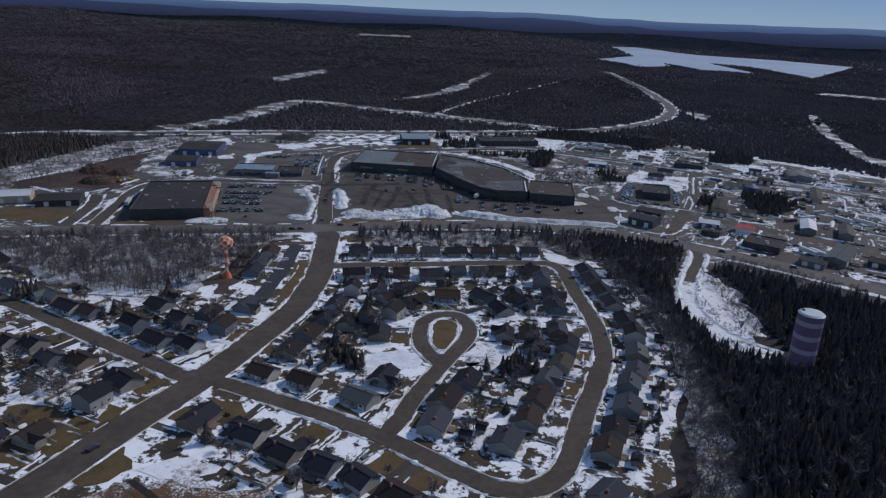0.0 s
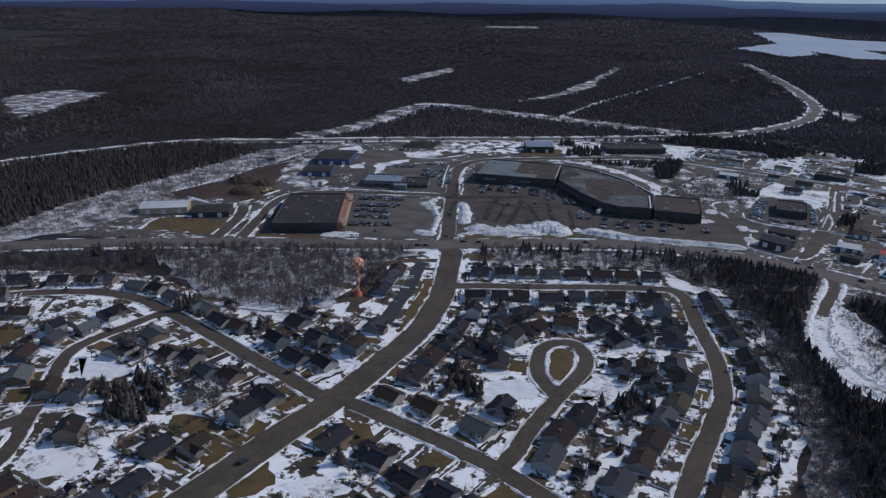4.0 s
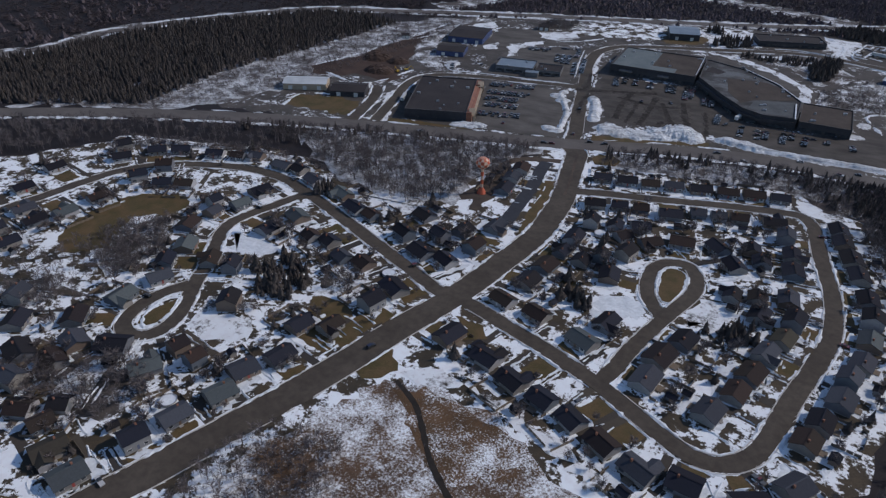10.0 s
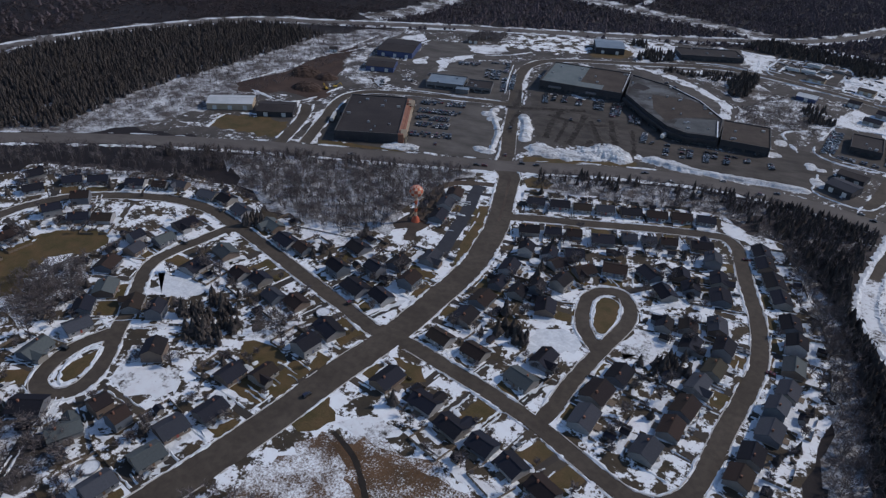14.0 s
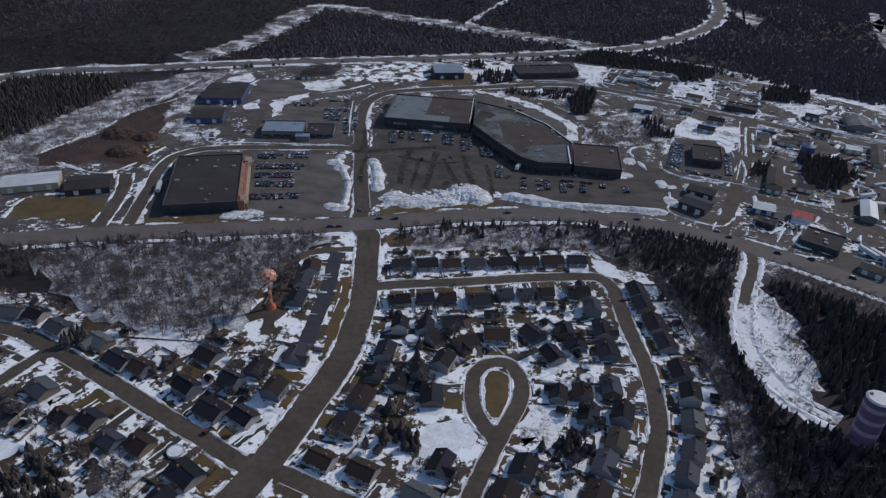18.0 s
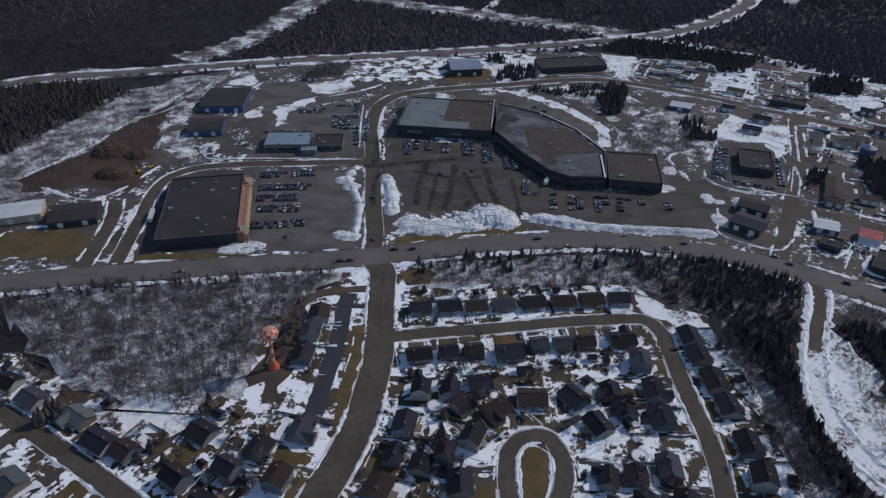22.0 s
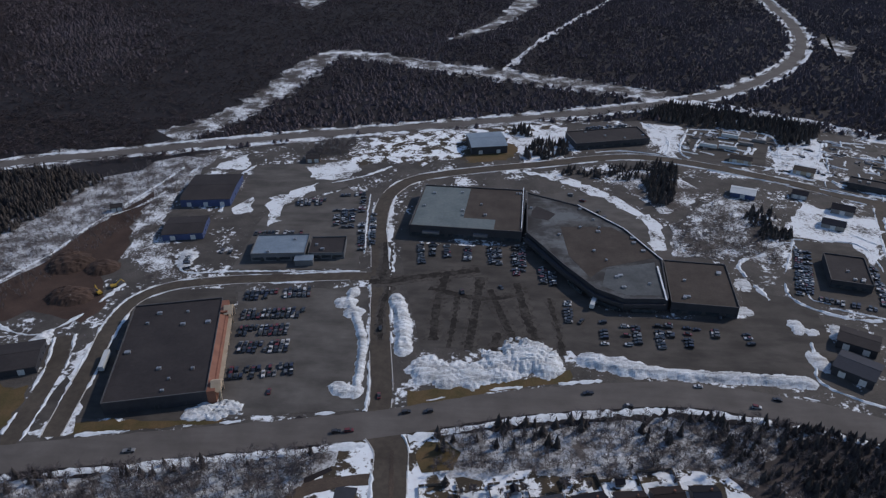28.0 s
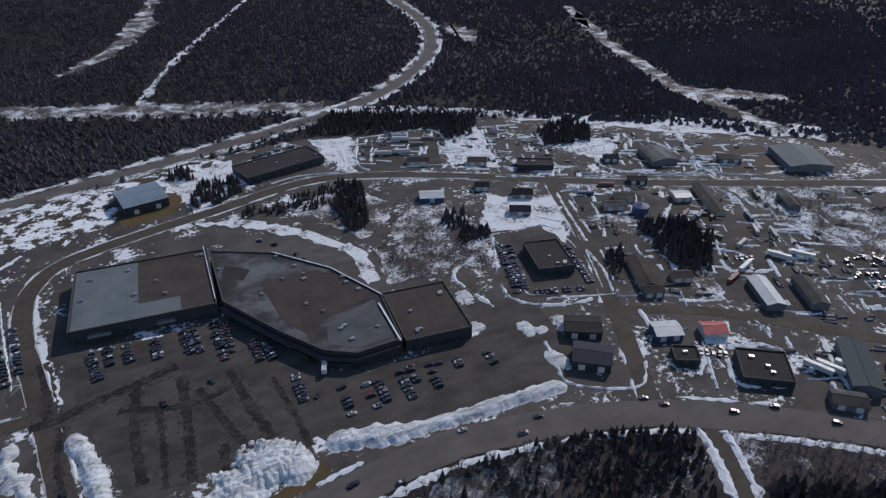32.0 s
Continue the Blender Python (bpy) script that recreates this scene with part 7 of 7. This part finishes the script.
for poly_, sp, lo, hi, kind, lab in (
        ([(107, 804), (123, 796), (104, 727), (87, 726), (89, 764)], 3.2, 6, 10, "conifer", "tall dark spruces behind the mall"),
        ([(159, 695), (181, 689), (172, 670), (153, 676)], 3.4, 4, 8, "conifer", "spruces beside the car dealer"),
        ([(276, 642), (307, 636), (311, 606), (279, 573), (260, 583), (268, 619)], 3.0, 6, 10, "conifer", "dark clump of trees among workshops"),
        ([(231, 621), (246, 622), (229, 598), (215, 597)], 3.2, 5, 9, "conifer", "dark trees beside a tan shed"),
        ([(117, 923), (153, 957), (278, 894), (264, 867), (150, 899)], 3.4, 6, 10, "conifer", "row of dark trees along the far yards"),
        ([(309, 828), (349, 841), (360, 819), (341, 788), (301, 796)], 3.4, 6, 10, "conifer", "dark trees behind the office yard"),
        ([(35, 785), (109, 809), (101, 785), (78, 769), (44, 771)], 4.4, 3, 6, "conifer", "young spruces behind the mall"),
        ([(95, 696), (171, 694), (165, 661), (156, 642), (124, 650), (88, 649)], 3.4, 2, 5, "bare", "dark brush behind the mall")):
    wood("conifer_wood" if kind == "conifer" else "bare_wood", poly_, sp, lo, hi, kind, lab, 6)

# short streaks of ploughed snow and heaps of scrap among the eastern workshops
EAST_YARDS = [(205, 580), (215, 470), (262, 432), (330, 400), (420, 500), (470, 600), (480, 690), (400, 770), (300, 850), (215, 890), (150, 880), (130, 830), (200, 790), (262, 745), (246, 680), (225, 620)]
streak_v, streak_f, scrap_v, scrap_f = [], [], [], []


def free_of_buildings(x, y, gap):
    for bx, by, w, d, turn in LOTS:
        p = Matrix.Rotation(radians(-turn), 2) @ Vector((x - bx, y - by))
        if abs(p.x) < w / 2 + gap and abs(p.y) < d / 2 + gap:
            return False
    return True


for x, y in scatter(EAST_YARDS, 11.0, [HIGHWAY, MAIN_N, CROSS_E, CROSS_E2], 8.5):
    if not free_of_buildings(x, y, 2.5):
        continue
    a = radians(random.choice((-28, -28, 62, 64)) + random.uniform(-10, 10))
    d = Vector((math.cos(a), math.sin(a)))
    n = Vector((-d.y, d.x))
    if random.random() < 0.28:
        for _ in range(random.randint(3, 7)):
            c = Vector((x, y)) + d * random.uniform(-4, 4) + n * random.uniform(-2, 2)
            ln, wd, h, k = random.uniform(0.8, 3.2), random.uniform(0.4, 1.0), random.uniform(0.4, 1.4), len(scrap_v)
            scrap_v += [((c + d * ln * sx + n * wd * sy).x, (c + d * ln * sx + n * wd * sy).y, z) for z in (0.0, h) for sx, sy in ((-1, -1), (1, -1), (1, 1), (-1, 1))]
            scrap_f += [(k + 4, k + 5, k + 6, k + 7), (k, k + 1, k + 5, k + 4), (k + 1, k + 2, k + 6, k + 5), (k + 2, k + 3, k + 7, k + 6), (k + 3, k, k + 4, k + 7)]
        continue
    steps, w, bend = random.randint(4, 11), random.uniform(0.5, 1.9), random.uniform(-0.05, 0.05)
    prev = False
    for i in range(steps):
        c = Vector((x, y)) + d * (i - steps / 2) * 1.9 + n * bend * (i - steps / 2) ** 2
        wi, k = w * random.uniform(0.4, 1.2), len(streak_v)
        streak_v += [((c - n * wi).x, (c - n * wi).y, 0.06), ((c + n * wi * 0.2).x, (c + n * wi * 0.2).y, 0.2 + random.uniform(0.1, 0.7)), ((c + n * wi).x, (c + n * wi).y, 0.06)]
        if prev:
            streak_f += [(k - 3, k, k + 1, k - 2), (k - 2, k + 1, k + 2, k - 1)]
        prev = True
tagged(np_mesh("snow_streaks", streak_v, streak_f, M_snow), "short ridges of ploughed snow among the workshops", "snow ridges", "", "stuff")
M_scrap = tree_material("scrap", [(0.03, 0.028, 0.03), (0.10, 0.09, 0.08), (0.22, 0.2, 0.17), (0.05, 0.06, 0.09), (0.35, 0.35, 0.35)], 0.2)
tagged(np_mesh("scrap_heaps", scrap_v, scrap_f, M_scrap), "stacked timber, crates and scrap on gravel yards", "scrap", "", "stuff")

# thin ridges of snow beside the driveways, and garden fences
rv, rf, fv, ff = [], [], [], []


def bar(vs, fs, a, b2, w, h):
    d = (b2 - a).normalized()
    n = Vector((-d.y, d.x)) * w
    k = len(vs)
    vs += [((a + n).x, (a + n).y, 0.03), ((a - n).x, (a - n).y, 0.03), (a.x, a.y, h), ((b2 + n).x, (b2 + n).y, 0.03), ((b2 - n).x, (b2 - n).y, 0.03), (b2.x, b2.y, h)]
    fs += [(k, k + 3, k + 5, k + 2), (k + 1, k + 2, k + 5, k + 4)]


for i, (hx, hy, turn) in enumerate(HOUSE_AT):
    r = Matrix.Rotation(radians(turn), 2)
    o = Vector((hx, hy))
    for sx in (-8.4, -11, 8.4, 11.2):
        if random.random() < 0.65:
            p0 = random.uniform(-FRONTS[i] + 1, -8)
            pts = [o + r @ Vector((sx + random.uniform(-0.4, 0.4), p0 + k * 2.2)) for k in range(random.randint(3, 8))]
            for p, q in zip(pts, pts[1:]):
                bar(rv, rf, p, q, random.uniform(0.25, 0.8), random.uniform(0.2, 0.6))
    if random.random() < 0.75:
        edge = -FRONTS[i] + 0.6
        pts = [o + r @ Vector((-8 + k * 2.3, edge + random.uniform(-0.3, 0.3))) for k in range(random.randint(3, 7))]
        for p, q in zip(pts, pts[1:]):
            bar(rv, rf, p, q, random.uniform(0.3, 0.7), random.uniform(0.2, 0.5))
    if i % 2:
        back = [o + r @ Vector(q) for q in ((-8.3, 5), (-8.3, 17), (8.3, 17), (8.3, 6))]
        for p, q in zip(back, back[1:]):
            n = max(2, int((q - p).length / 2.4))
            for k in range(n):
                if random.random() < 0.85:
                    s0, s1 = p + (q - p) * (k + 0.04) / n, p + (q - p) * (k + 0.96) / n
                    dv = (q - p).normalized()
                    nn = Vector((-dv.y, dv.x)) * 0.05
                    k0 = len(fv)
                    fv += [(t.x, t.y, z) for z in (0.1, 1.55) for t in (s0 + nn, s1 + nn, s1 - nn, s0 - nn)]
                    ff += [(k0 + 4, k0 + 5, k0 + 6, k0 + 7), (k0, k0 + 1, k0 + 5, k0 + 4), (k0 + 1, k0 + 2, k0 + 6, k0 + 5), (k0 + 2, k0 + 3, k0 + 7, k0 + 6), (k0 + 3, k0, k0 + 4, k0 + 7)]
tagged(np_mesh("driveway_snow", rv, rf, M_snow), "thin shovelled snow ridges beside driveways", "snow ridges", "", "stuff")
tagged(np_mesh("garden_fences", fv, ff, M_wood), "weathered board fences round back gardens", "fences", "", "stuff")

for pts, nm in (([(150, 815), (200, 800), (232, 778), (262, 850)], "road bend"), ([(118, 822), (128, 860), (112, 905)], "long building"), ([(265, 856), (238, 780), (300, 745)], "northern plot"), ([(318, 742), (345, 800), (376, 790)], "northern plot"), ([(380, 790), (352, 735), (420, 690)], "workshop"), ([(440, 690), (405, 720), (430, 780)], "warehouse"), ([(300, 690), (262, 706), (280, 730)], "side road"), ([(208, 700), (236, 668), (252, 690)], "snowy plot"), ([(296, 640), (330, 660), (372, 640)], "storage yard"), ([(380, 660), (372, 600), (384, 535)], "eastern plot"), ([(360, 600), (332, 560), (300, 560)], "scrap yard"), ([(262, 540), (282, 520), (300, 492)], "side street"), ([(226, 520), (246, 508), (262, 484)], "highway shops"), ([(222, 530), (214, 512), (200, 500)], "corner shop"), ([(135, 600), (128, 640), (150, 655)], "mall yard"), ([(-340, 560), (-300, 545), (-282, 560), (-268, 600)], "gravel pit"), ([(-330, 680), (-300, 720), (-285, 790)], "scrub land"), ([(-240, 700), (-246, 760), (-232, 800)], "workshop yard"), ([(-165, 755), (-140, 770), (-120, 790)], "road bend"), ([(-330, 468), (-330, 500), (-300, 508), (-272, 505)], "western workshops")):
    line = smooth_line(pts, 7)
    snow_edges("snow_bank", line, 0, "ridge of ploughed snow by the " + nm, -0.25, 0.8, 2.6, (1,))
